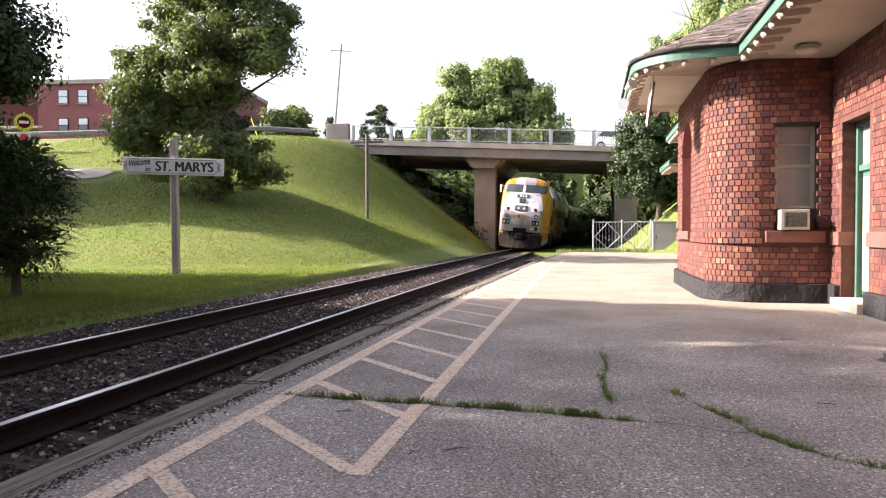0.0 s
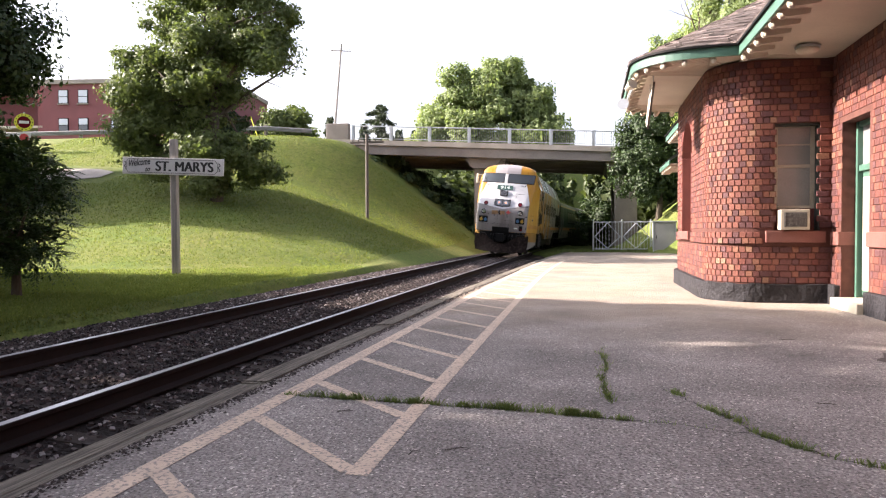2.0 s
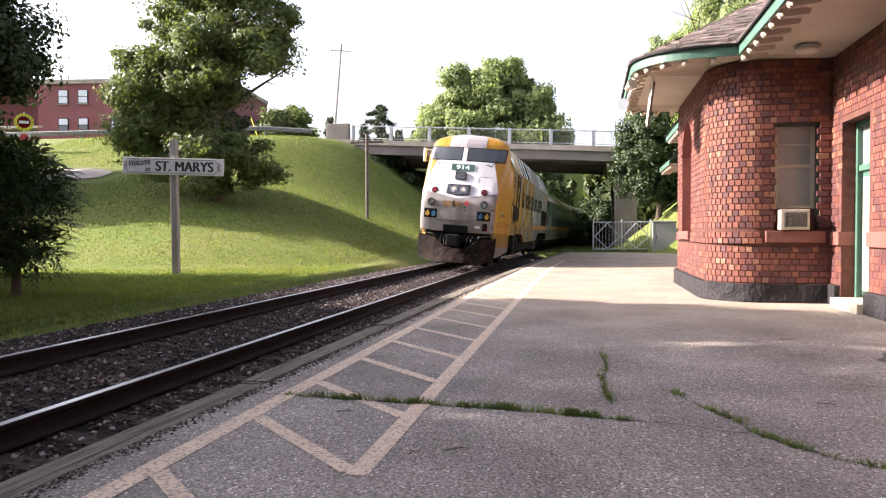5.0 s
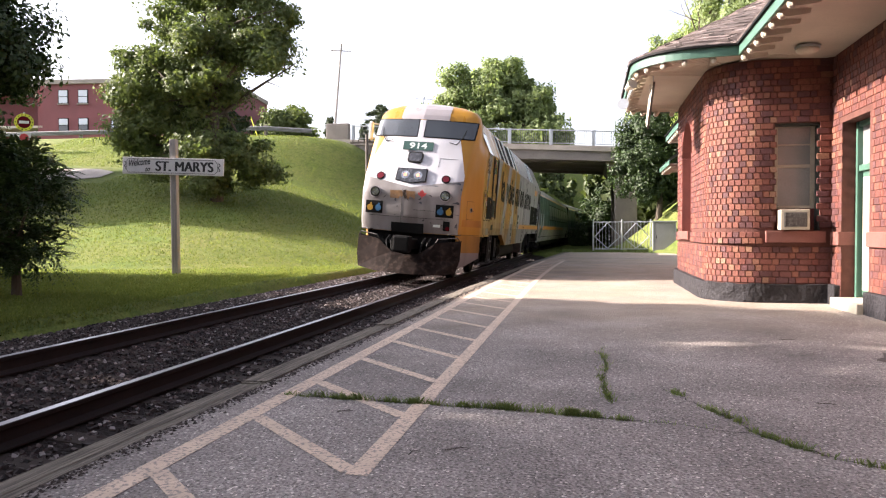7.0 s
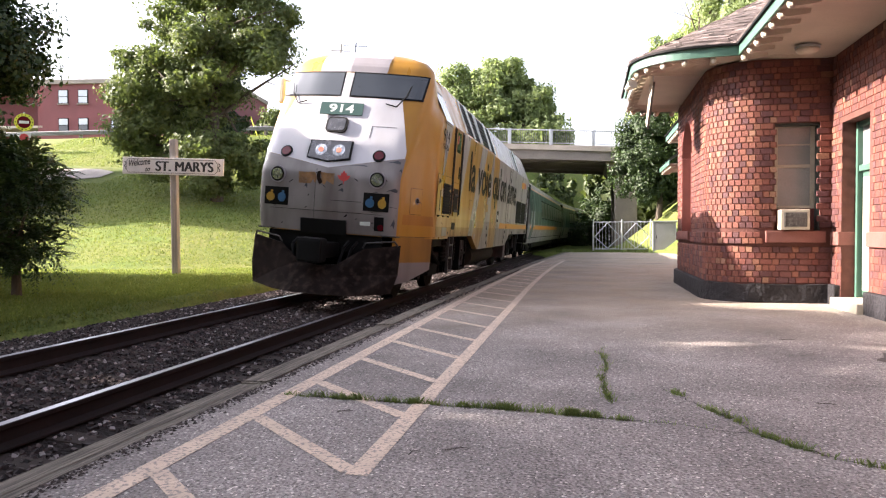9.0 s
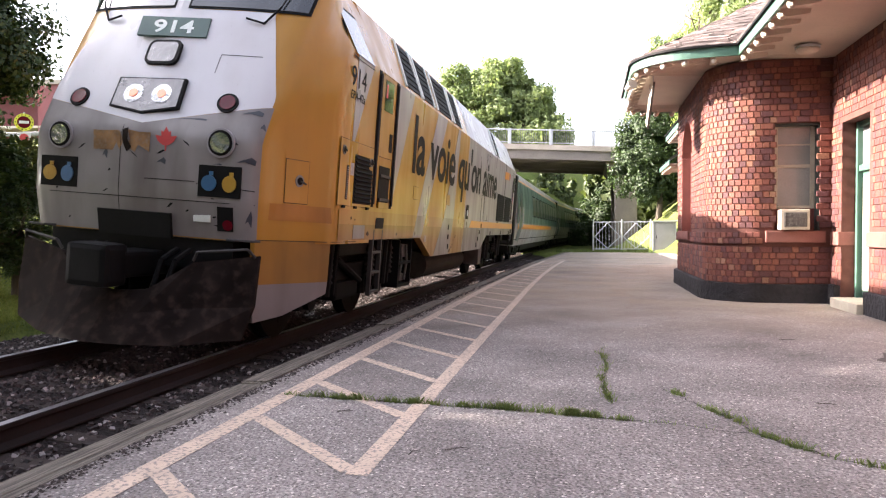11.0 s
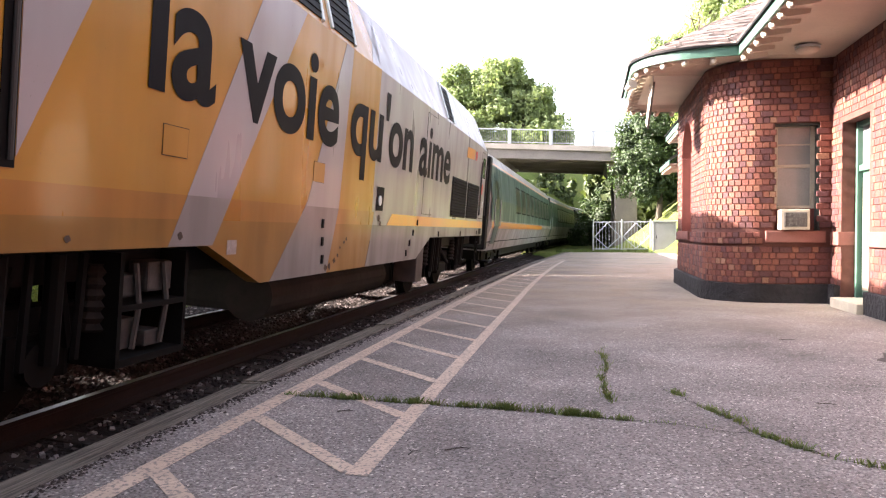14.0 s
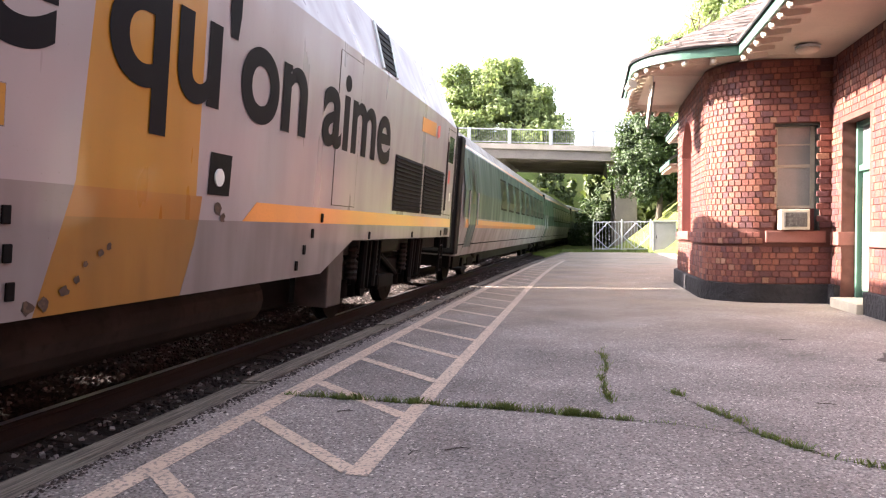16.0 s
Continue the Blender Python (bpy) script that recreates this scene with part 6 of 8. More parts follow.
    for a, c, w in ((8.68, 0.92, 0.05), (8.8, 0.93, 0.05), (8.95, 0.99, 0.045), (9.05, 1.05, 0.03), (9.12, 1.14, 0.025), (8.9, 0.9, 0.06), (9.25, 1.2, 0.03), (9.32, 1.24, 0.03), (10.62, 1.52, 0.07), (10.7, 1.44, 0.05), (5.7, 1.3, 0.04), (4.55, 1.29, 0.03), (2.4, 1.5, 0.03), (2.55, 1.48, 0.02), (3.1, 1.3, 0.05)):
        pts = [(a + w * rng.uniform(0.55, 1.1) * math.cos(q), c + w * rng.uniform(0.5, 0.95) * math.sin(q)) for q in (2 * math.pi * i / 11 for i in range(11))]
        if c > SKIRT + w:
            side_panel("scorch_mark", pts, M_SCORCH, loco, out=0.0085, thick=0.001)
    # gear under the frame
    rack = part("equipment_rack", boxes((0.8, 0.86, 5.2, 6.02, 0.42, 1.18), (0.86, 1.42, 5.2, 5.24, 0.42, 1.18), (0.86, 1.42, 5.98, 6.02, 0.42, 1.18), (0.86, 1.42, 5.2, 6.02, 0.4, 0.45), (0.86, 1.42, 5.2, 6.02, 0.78, 0.82)), M_UNDER, loco)
    for k, (a, z, w, h) in enumerate(((5.3, 0.86, 0.22, 0.16), (5.6, 0.88, 0.3, 0.22), (5.32, 0.5, 0.16, 0.22), (5.6, 0.48, 0.2, 0.12))):
        part("valve", boxes((1.1, 1.36, a, a + w, z, z + h), bevel=0.02), M_CASTING, rack)
    for a in (5.42, 5.75):
        part("air_pipe", sweep(bmesh.new(), [(1.38, a, 0.5), (1.4, a + 0.03, 0.8), (1.38, a, 1.1)], 0.022, 6), M_CASTING, rack)
    bm = boxes((1.0, 1.42, 13.5, 14.0, 0.4, 1.2), bevel=0.02)
    part("equipment_box", bm, M_BOX, loco, "rust-stained brown equipment box")
    for a in (1.9, 2.35, 4.3, 4.75, 15.2, 15.7, 17.9, 18.4):
        part("damper", tube(bmesh.new(), (1.28, a, 0.5), (1.3, a, 1.18), 0.06, seg=9), M_UNDER, loco)
        part("brake_pipe", tube(bmesh.new(), (1.3, a + 0.2, 0.5), (1.32, a + 0.22, 1.18), 0.03, seg=6), M_UNDER, loco)
    lad = new("ladder")
    lad.parent = loco
    for a in (19.45, 19.7):
        part("ladder_rail", tube(bmesh.new(), (1.5, a, 0.5), (1.5, a, 1.3), 0.02, seg=6), M_UNDER, lad)
    for z in (0.55, 0.8, 1.05):
        part("rung", tube(bmesh.new(), (1.5, 19.45, z), (1.5, 19.7, z), 0.018, seg=6), M_UNDER, lad)
    part("gangway", boxes((-1.44, 1.44, LOCO_END - 0.02, LOCO_END + 0.35, 0.95, 3.6), bevel=0.05), M_BLACK, loco, "black rubber gangway")


loco_front()
loco_side()


# ---- coaches ----
COACH_LEN = 25.7


def build_coach(stripe=True):
    c = thing("passenger_coach", "silver passenger coach with a teal window band and orange stripe" if stripe else "silver passenger coach with a dark teal window band", "coach", "coaches of the train")
    sec = [(-1.42, 0.75), (-1.58, 1.5), (-1.57, 2.3), (-1.42, 3.25), (-1.18, 3.66), (-0.5, 3.86), (0.5, 3.86), (1.18, 3.66), (1.42, 3.25), (1.57, 2.3), (1.58, 1.5), (1.42, 0.75)]
    bm = bmesh.new()
    rings = [[bm.verts.new((u * k, a, v)) for u, v in sec] for a, k in ((0, 0.96), (0.15, 1), (COACH_LEN - 0.15, 1), (COACH_LEN, 0.96))]
    for a, b in zip(rings[:-1], rings[1:]):
        for i in range(len(sec)):
            q = (i + 1) % len(sec)
            bm.faces.new((a[i], a[q], b[q], b[i]))
    bm.faces.new(rings[0])
    bm.faces.new(rings[-1])
    bmesh.ops.recalc_face_normals(bm, faces=bm.faces)
    part("body", bm, M_COACH, c, "brushed silver coach body")

    def skin(name, a0, a1, z0, z1, m, out, label=""):
        bm = bmesh.new()
        zs = sorted({z0, z1} | {z for _, z in sec if z0 < z < z1})
        sx = [p[0] for p in sec[11:5:-1]]
        sz = [p[1] for p in sec[11:5:-1]]
        strip(bm, [(float(np.interp(z, sz, sx)) + out, a1, z) for z in zs], [(float(np.interp(z, sz, sx)) + out, a0, z) for z in zs])
        return part(name, bm, m, c, label)
    skin("window_band", 0.05, COACH_LEN - 0.05, 1.66, 3.3, M_TEAL, 0.006, "dark teal band round the windows")
    if stripe:
        skin("stripe", 0.3, 19.4, 1.42, 1.62, M_ORANGE, 0.006, "orange stripe")
    skin("roof_line", 0.1, COACH_LEN - 0.1, 3.3, 3.37, M_ORANGE, 0.009, "thin orange line under the roof")
    for k in range(9):
        a = 6.4 + 2.05 * k
        f = skin("window_frame", a - 0.05, a + 1.4, 2.0, 2.98, M_UNDER, 0.009)
        p = skin("pane", a, a + 1.35, 2.06, 2.92, M_COACHGLASS, 0.013)
        p.parent = f
    d = skin("door", 0.75, 1.65, 0.95, 3.05, M_TEAL, 0.014, "teal entrance door")
    p = skin("door_window", 0.98, 1.42, 2.0, 2.85, M_COACHGLASS, 0.02)
    p.parent = d
    for a in (0.72, 1.68):
        skin("door_joint", a - 0.02, a + 0.02, 0.9, 3.08, M_UNDER, 0.011)
    for a in (0.6, 1.82):
        part("handrail", tube(bmesh.new(), (1.61, a, 1.5), (1.59, a, 2.3), 0.018, seg=6), M_STEEL, c)
    part("step", boxes((1.2, 1.46, 0.8, 1.6, 0.38, 0.44), (1.2, 1.25, 0.8, 1.6, 0.38, 0.8), bevel=0.01), M_UNDER, c)
    skin("sill_rib", 0.1, COACH_LEN - 0.1, 1.0, 1.03, M_UNDER, 0.006)
    part("gangway", boxes((-1.5, 1.5, -0.38, 0.05, 0.8, 3.45), bevel=0.06), M_BLACK, c, "black rubber gangway")
    part("underframe", boxes((-1.2, 1.2, 0.6, COACH_LEN - 0.6, 0.45, 0.9)), M_BLACK, c)
    for a in (3.4, COACH_LEN - 3.4):
        truck(c, a, 2.6, 0.46)
    return c


coach, plain = build_coach(), build_coach(False)
coaches = [coach, plain, copy_thing(plain, Matrix())]

# ---- trees ----
def branch_path(rng, start, way, length, bend, n=5):
    pts, p, d = [Vector(start)], Vector(start), Vector(way).normalized()
    for _ in range(n):
        d = (d + Vector((rng.uniform(-bend, bend), rng.uniform(-bend, bend), rng.uniform(-bend * 0.4, bend * 0.7)))).normalized()
        p = p + d * (length / n)
        pts.append(p.copy())
    return pts


def leaf_mesh(name, centres, sizes, rng, material, parent, aspect=0.55, outward=None):
    """Many small folded leaves at the given places; outward: the way each one faces, roughly."""
    n = len(centres)
    c = np.asarray(centres)
    a = rng.normal(size=(n, 3))
    if outward is not None:
        nn = outward + rng.normal(size=(n, 3)) * 0.45
        nn /= np.linalg.norm(nn, axis=1)[:, None]
        a -= nn * (a * nn).sum(1)[:, None]
    a /= np.linalg.norm(a, axis=1)[:, None]
    if outward is None:
        b = rng.normal(size=(n, 3))
        b[:, 2] += 0.6
        b -= a * (a * b).sum(1)[:, None]
        b /= np.linalg.norm(b, axis=1)[:, None]
        nn = np.cross(a, b)
    b = np.cross(nn, a)
    s = np.asarray(sizes)[:, None]
    v = np.empty((n, 4, 3))
    v[:, 0] = c - a * s
    v[:, 1] = c + b * s * aspect + nn * s * 0.2
    v[:, 2] = c + a * s
    v[:, 3] = c - b * s * aspect + nn * s * 0.2
    me = bpy.data.meshes.new(name)
    me.vertices.add(n * 4)
    me.vertices.foreach_set("co", v.ravel())
    me.loops.add(n * 4)
    me.loops.foreach_set("vertex_index", np.arange(n * 4))
    me.polygons.add(n)
    me.polygons.foreach_set("loop_start", np.arange(n) * 4)
    me.update(calc_edges=True)
    me.materials.append(material)
    ob = new(name, me)
    ob.parent = parent
    return ob


def crown_points(rng, blobs, n, clumps=60, spread=0.5, hollow=0.35):
    """Leaf places gathered in clumps near the outside of overlapping ellipsoids (x, y, z, rx, ry, rz)."""
    vol = np.array([b[3] * b[4] * b[5] for b in blobs]) ** 0.75
    pick = rng.choice(len(blobs), clumps, p=vol / vol.sum())
    bl = np.array(blobs)[pick]
    d = rng.normal(size=(clumps, 3))
    d /= np.linalg.norm(d, axis=1)[:, None]
    r = hollow + (1.08 - hollow) * rng.random(clumps) ** 0.6
    cc = bl[:, :3] + d * bl[:, 3:] * r[:, None]
    # a clump that stands alone draws in towards the crown
    apart = np.linalg.norm(cc[:, None] - cc[None], axis=2) + np.eye(clumps) * 99
    lone = np.sort(apart, axis=1)[:, 2] > 2.1 * spread
    cc[lone] = bl[lone, :3] + (cc[lone] - bl[lone, :3]) * 0.6
    which = rng.integers(0, clumps, n)
    size = spread * rng.uniform(0.45, 1.2, clumps)
    off = np.clip(rng.normal(size=(n, 3)), -1.5, 1.5) * size[which][:, None] * np.array([1, 1, 0.62])
    out = off / np.array([1, 1, 0.62])
    out = out / (np.linalg.norm(out, axis=1)[:, None] + 1e-6) + d[which] * 0.7 + np.array([0, 0, 0.5])
    return cc[which] + off, out / (np.linalg.norm(out, axis=1)[:, None] + 1e-6)


def tree(label, base, height, blobs, leaves, leaf, material, seed, clumps=120, spread=0.5, trunk=0.25, name="tree", group="", hollow=0.35, limbs=9):
    t = thing(name, label, "tree", group, m=Matrix.Translation(base))
    rng, r2 = np.random.default_rng(seed), random.Random(seed)
    bm = bmesh.new()
    path = branch_path(r2, (0, 0, -0.2), (0, 0, 1), height * 0.8, 0.09, 7)
    for i in range(7):
        tube(bm, path[i], path[i + 1], trunk * (1 - i / 8.5), trunk * (1 - (i + 1) / 8.5), seg=9)
    part("trunk", bm, M_BARK, t)
    for k in range(limbs):
        bm = bmesh.new()
        b = blobs[k % len(blobs)]
        start = path[2 + k % 5]
        goal = Vector(b[:3]) + Vector((r2.uniform(-0.7, 0.7) * b[3], r2.uniform(-0.7, 0.7) * b[4], r2.uniform(-0.4, 0.6) * b[5]))
        lp = branch_path(r2, start, goal - start, (goal - start).length, 0.2, 5)
        for i in range(5):
            tube(bm, lp[i], lp[i + 1], trunk * 0.38 * (1 - i / 5.5), trunk * 0.38 * (1 - (i + 1) / 5.5), seg=6)
        for i in (2, 3, 4):
            sp = branch_path(r2, lp[i], Vector((r2.uniform(-1, 1), r2.uniform(-1, 1), r2.uniform(-0.2, 0.8))), b[3] * 0.6, 0.3, 3)
            for q in range(3):
                tube(bm, sp[q], sp[q + 1], trunk * 0.1 * (1 - q / 3.5), trunk * 0.1 * (1 - (q + 1) / 3.5), seg=5)
        part("limb", bm, M_BARK, t)
    pts, face = crown_points(rng, blobs, leaves, clumps, spread, hollow)
    leaf_mesh("crown", pts, leaf * rng.uniform(0.6, 1.25, leaves), rng, material, t, outward=face)
    return t


def conifer(label, base, height, radius, seed, tufts=6400, power=0.85):
    t = thing("conifer", label, "tree", "conifers beyond the road", m=Matrix.Translation(base))
    rng = np.random.default_rng(seed)
    part("trunk", tube(bmesh.new(), (0, 0, 0), (0, 0, height), 0.16, 0.02, seg=7), M_BARK, t)
    pts = []
    r2 = random.Random(seed)
    for k in range(46):
        h = height * (0.12 + 0.86 * k / 46)
        r = radius * (1 - h / height) ** power * r2.uniform(0.65, 1.15)
        a = r2.uniform(0, 6.28)
        tip = Vector((r * math.cos(a), r * math.sin(a), h - 0.05 * r))
        part("limb", tube(bmesh.new(), (0, 0, h + 0.1 * r), tip, 0.03, 0.008, seg=4), M_BARK, t)
        for _ in range(int(tufts / 46)):
            q = r2.random() ** 0.7
            p = Vector((0, 0, h + 0.1 * r)).lerp(tip, q)
            pts.append(p + Vector((r2.gauss(0, 0.16), r2.gauss(0, 0.16), r2.gauss(-0.05, 0.1))))
    leaf_mesh("foliage", pts, rng.uniform(0.16, 0.36, len(pts)), rng, M_NEEDLE, t, aspect=0.18)
    return t


def fronds(parent, blobs, n, material, seed):
    """Drooping feathered leaves: pairs of narrow leaflets along arching stalks."""
    rng = np.random.default_rng(seed)
    bl = np.array(blobs)[rng.integers(0, len(blobs), n)]
    d = rng.normal(size=(n, 3))
    d[:, 2] = np.abs(d[:, 2]) * 0.8 - 0.25
    d /= np.linalg.norm(d, axis=1)[:, None]
    start = bl[:, :3] + d * bl[:, 3:] * rng.uniform(0.6, 0.95, n)[:, None]
    way = d + rng.normal(size=(n, 3)) * 0.35
    way[:, 2] += 0.15
    way /= np.linalg.norm(way, axis=1)[:, None]
    length = rng.uniform(0.3, 0.52, n)
    side = np.cross(way, (0, 0, 1.0))
    side /= np.linalg.norm(side, axis=1)[:, None] + 1e-6
    quads = []
    for k in range(9):
        t = (k + 1.2) / 10
        p = start + way * (length * t)[:, None] - np.array([0, 0, 1.0]) * (length * 0.55 * t * t)[:, None]
        for s in (-1, 1):
            ax = side * s * 0.85 + way * 0.5 - np.array([0, 0, 0.35]) + rng.normal(size=(n, 3)) * 0.12
            ax /= np.linalg.norm(ax, axis=1)[:, None]
            nb = np.cross(ax, np.cross(way, side))
            nb /= np.linalg.norm(nb, axis=1)[:, None] + 1e-6
            size = (length * 0.26 * (1.1 - 0.5 * t))[:, None]
            quads.append(np.stack([p, p + ax * size * 0.5 + nb * size * 0.16, p + ax * size, p + ax * size * 0.5 - nb * size * 0.16], 1))
    v = np.concatenate(quads)
    m = len(v)
    me = bpy.data.meshes.new("fronds")
    me.vertices.add(m * 4)
    me.vertices.foreach_set("co", v.ravel())
    me.loops.add(m * 4)
    me.loops.foreach_set("vertex_index", np.arange(m * 4))
    me.polygons.add(m)
    me.polygons.foreach_set("loop_start", np.arange(m) * 4)
    me.update(calc_edges=True)
    me.materials.append(material)
    ob = new("fronds", me)
    ob.parent = parent
    return ob


def build_trees():
    # maple on the slope
    x, y = -16.6, 30.0
    tree("broad leafy maple standing on the grassy slope", (x, y, ground_z(x, y)), 11, [(-3.3, 0, 3.4, 2.1, 2.4, 1.9), (-3.5, 0, 5.7, 2.0, 2.3, 1.6), (-2.1, 0, 8.2, 1.8, 2.4, 2.0), (-0.6, 0, 5.2, 2.5, 2.8, 3.0), (0.2, -0.4, 2.1, 2.2, 2.2, 1.8), (1.9, 0, 1.9, 1.0, 1.2, 1.1), (2.5, 0, 6.6, 1.9, 2.2, 1.5), (2.9, 0, 8.4, 1.6, 2.0, 1.4), (0.5, 0, 9.8, 2.7, 2.8, 2.2), (-1.9, -0.5, 1.6, 1.6, 1.6, 0.9), (-0.2, -0.8, 0.8, 1.7, 1.3, 0.8), (0.6, 0, 7.4, 2.0, 2.4, 1.6)],
         88000, 0.1, M_LEAF, 11, clumps=380, spread=0.4, trunk=0.3, limbs=22, hollow=0.3)
    # a smaller tree further up, hidden by the maple, added to widen its shade
    x, y = -19.9, 33.9
    tree("leafy tree hidden behind the maple, added for its shade", (x, y, ground_z(x, y)), 7.5, [(0, 0, 2.8, 2.6, 3.0, 2.4), (0.2, 0.2, 5.4, 2.4, 2.8, 2.0)], 36000, 0.13, M_LEAF_DARK, 111, clumps=120, spread=0.45, trunk=0.18, limbs=8)
    # big tree behind the bridge
    tree("large round-crowned tree behind the bridge", (-10.6, 78, 2.4), 20, [(0.3, 0, 8, 7.2, 6, 5), (-2.4, 0, 13.0, 4.2, 5, 3.6), (2.6, 0, 13.2, 3.4, 5, 3.6), (5.9, 0, 9.4, 2.3, 4, 4.0), (0.6, 0, 15.6, 3.0, 4, 2.2), (-6.2, 0, 9.6, 2.2, 3, 4), (4.9, 0, 12.2, 1.8, 3, 2.4)], 120000, 0.2, M_LEAF_HAZE, 12, clumps=420, spread=0.75, trunk=0.5, limbs=12)
    # near trees beside the track
    sumac = [(-0.2, 0, 1.25, 1.0, 1.1, 1.1), (0.15, 0, 1.95, 0.9, 0.9, 0.7), (-0.1, 0.1, 0.75, 0.8, 0.9, 0.6), (-1.1, 0.4, 1.9, 0.9, 1.0, 1.0), (-0.75, 0.3, 2.45, 0.6, 0.6, 0.45), (-0.2, 0.3, 2.5, 0.5, 0.5, 0.35), (-1.3, 0.2, 2.6, 0.6, 0.6, 0.8)]
    bush = tree("dark shrub with drooping feathery leaves beside the track", (-10.25, 11.3, 0.03), 3.0, sumac, 15000, 0.045, M_LEAF_DARK, 13, clumps=150, spread=0.17, trunk=0.1, name="shrub")
    fronds(bush, sumac, 1300, M_LEAF_DARK, 131)
    tree("dark tree overhanging the grass beside the track", (-12.7, 9.7, 0), 11, [(0, 0, 5.4, 3.1, 2.8, 2.3), (0.2, 0, 7.6, 3.0, 2.6, 2.4), (-1, -1, 4, 2.4, 2.4, 2.2), (1.75, 1.6, 4.75, 1.35, 1.2, 1.1), (1.2, 1.6, 3.4, 1.0, 0.9, 0.9), (1.1, 1.6, 5.9, 1.5, 1.2, 1.1), (0.8, 1.4, 6.5, 1.5, 1.4, 1.5), (2.35, 1.6, 4.35, 0.85, 0.8, 0.7)], 146000, 0.06, M_LEAF_DARK, 14, clumps=420, spread=0.3, trunk=0.26)
    # unseen shrubs left of the view, added to shade the near grass
    for k, (x, y, h) in enumerate(((-15.6, 14.3, 3.0), (-17.0, 16.2, 3.4), (-14.2, 12.6, 2.6))):
        tree("unseen dark leafy shrub added to shade the trackside grass", (x, y, 0), h, [(0, 0, h * 0.5, 1.7, 1.6, h * 0.45), (0.4, 0.5, h * 0.6, 1.2, 1.2, h * 0.4)], 16000, 0.065, M_LEAF_DARK, 40 + k, clumps=110, spread=0.3, trunk=0.08, name="shrub", group="thicket beside the track", limbs=5)
    # trees out of the picture beside the track, which shade the near platform
    for k, (x, y, h) in enumerate(((-13.5, 4.8, 11.5), (-13.0, -0.6, 11), (-14.5, -6.0, 12), (-19.5, 7.5, 12.5), (-19, 1.0, 13), (-23.0, 11.0, 9), (-23.5, 14.4, 8.5))):
        tree("dark leafy tree in the row beside the track", (x, y, 0), h, [(0, 0, h * 0.45, 3.2, 3.2, 2.8), (0.6, 0, h * 0.7, 2.9, 2.9, 2.6), (-0.8, 0.6, h * 0.85, 2.2, 2.2, 1.8)], (9000, 26000, 26000, 8000, 26000, 26000, 26000)[k], 0.17, M_LEAF_DARK, 30 + k, clumps=240, spread=0.55, trunk=0.25, group="row of trees beside the track", limbs=6)
    # trees up the slope, whose shade lies across the lawn
    for k, (x, y, h) in enumerate(((-29.7, 26.9, 8.6), (-31.9, 29.2, 9), (-33.0, 31.0, 8.0))):
        tree("dark leafy tree on the upper lawn", (x, y, ground_z(x, y)), h, [(0, 0, h * 0.35, 2.2, 1.9, 3.0), (0.3, 0, h * 0.6, 2.2, 1.9, 2.6), (0, 0, h * 0.82, 1.8, 1.6, 1.8)], 34000, 0.2, M_LEAF_DARK, 95 + k, clumps=260, spread=0.5, trunk=0.25, group="trees on the upper lawn", limbs=6)
    # unseen trees behind the viewer and the station, added to block low sky light
    for k, (x, y, h) in enumerate(((-8.5, -17, 12), (-1.0, -24, 13), (5.0, -23, 12), (-14, -14, 13), (10, -20, 13), (-20, -9, 13), (16, -8, 13), (16.5, 4, 13), (2.0, -14, 14), (-5.5, -12.5, 14))):
        tree("unseen leafy tree added to block sky light", (x, y, -0.1), h, [(0, 0, h * 0.4, 3.6, 3.6, 3.6), (0.6, 0, h * 0.7, 3.2, 3.2, 3.0), (-0.8, 0.6, h * 0.85, 2.4, 2.4, 2.0)], 22000, 0.3, M_LEAF_DARK, 80 + k, clumps=200, spread=0.75, trunk=0.28, group="trees round the platform's end", limbs=6)
    # tree by the platform's end
    tree("leafy maple behind the cabinet at the platform's end", (4.0, 45.6, ground_z(4.0, 45.6)), 9.5, [(-0.2, 0, 2.6, 2.1, 2.0, 2.2), (0.3, 0, 4.8, 2.5, 2.2, 2.3), (0.9, 0, 7.0, 2.2, 2.0, 2.0), (-1.3, 0, 3.6, 1.5, 1.6, 1.6)], 60000, 0.095, M_LEAF_DARK, 15, clumps=330, spread=0.38, trunk=0.2)
    tree("tall leafy tree behind the station roof", (6.6, 40.5, 0), 17, [(0, 0, 8, 3.0, 3, 4), (0.6, 0, 12, 3.2, 3.2, 3.4), (1.5, 0, 15.5, 3.4, 3, 2.8)], 60000, 0.1, M_LEAF_HAZE, 16, clumps=330, spread=0.45, trunk=0.3)
    tree("tall leafy tree beyond the bridge's end", (7.8, 68, 3), 17, [(0, 0, 7, 4.0, 3, 4), (0.6, 0, 11, 3.6, 3.2, 3.6), (0, 0, 14, 2.8, 3, 2.6)], 26000, 0.2, M_LEAF_HAZE, 17, clumps=200, spread=0.6, trunk=0.3)
    for k, (x, y, h, r) in enumerate(((-22.1, 74, 12.6, 2.9), (-30.5, 82, 13.0, 2.0), (-27.6, 86, 12.6, 1.9), (-24.2, 90, 12.2, 1.7), (-22.6, 92, 12.4, 1.6))):
        conifer("dark spruce standing beyond the road", (x, y, ground_z(x, y) - 0.5), h - 5.2, r, 50 + k, power=0.4 if k == 0 else 0.85)
    for k, (x, y) in enumerate(((-29.6, 66), (-33, 68), (-31, 72), (-26.8, 60))):
        tree("leafy tree beyond the road guardrail", (x, y, ground_z(x, y)), 5, [(0, 0, 2.6, 2.4, 2, 2.0), (0.8, 0, 3.6, 1.6, 1.6, 1.3)], 7000, 0.18, M_LEAF, 60 + k, clumps=70, spread=0.45, trunk=0.15, group="trees beyond the road", limbs=5)
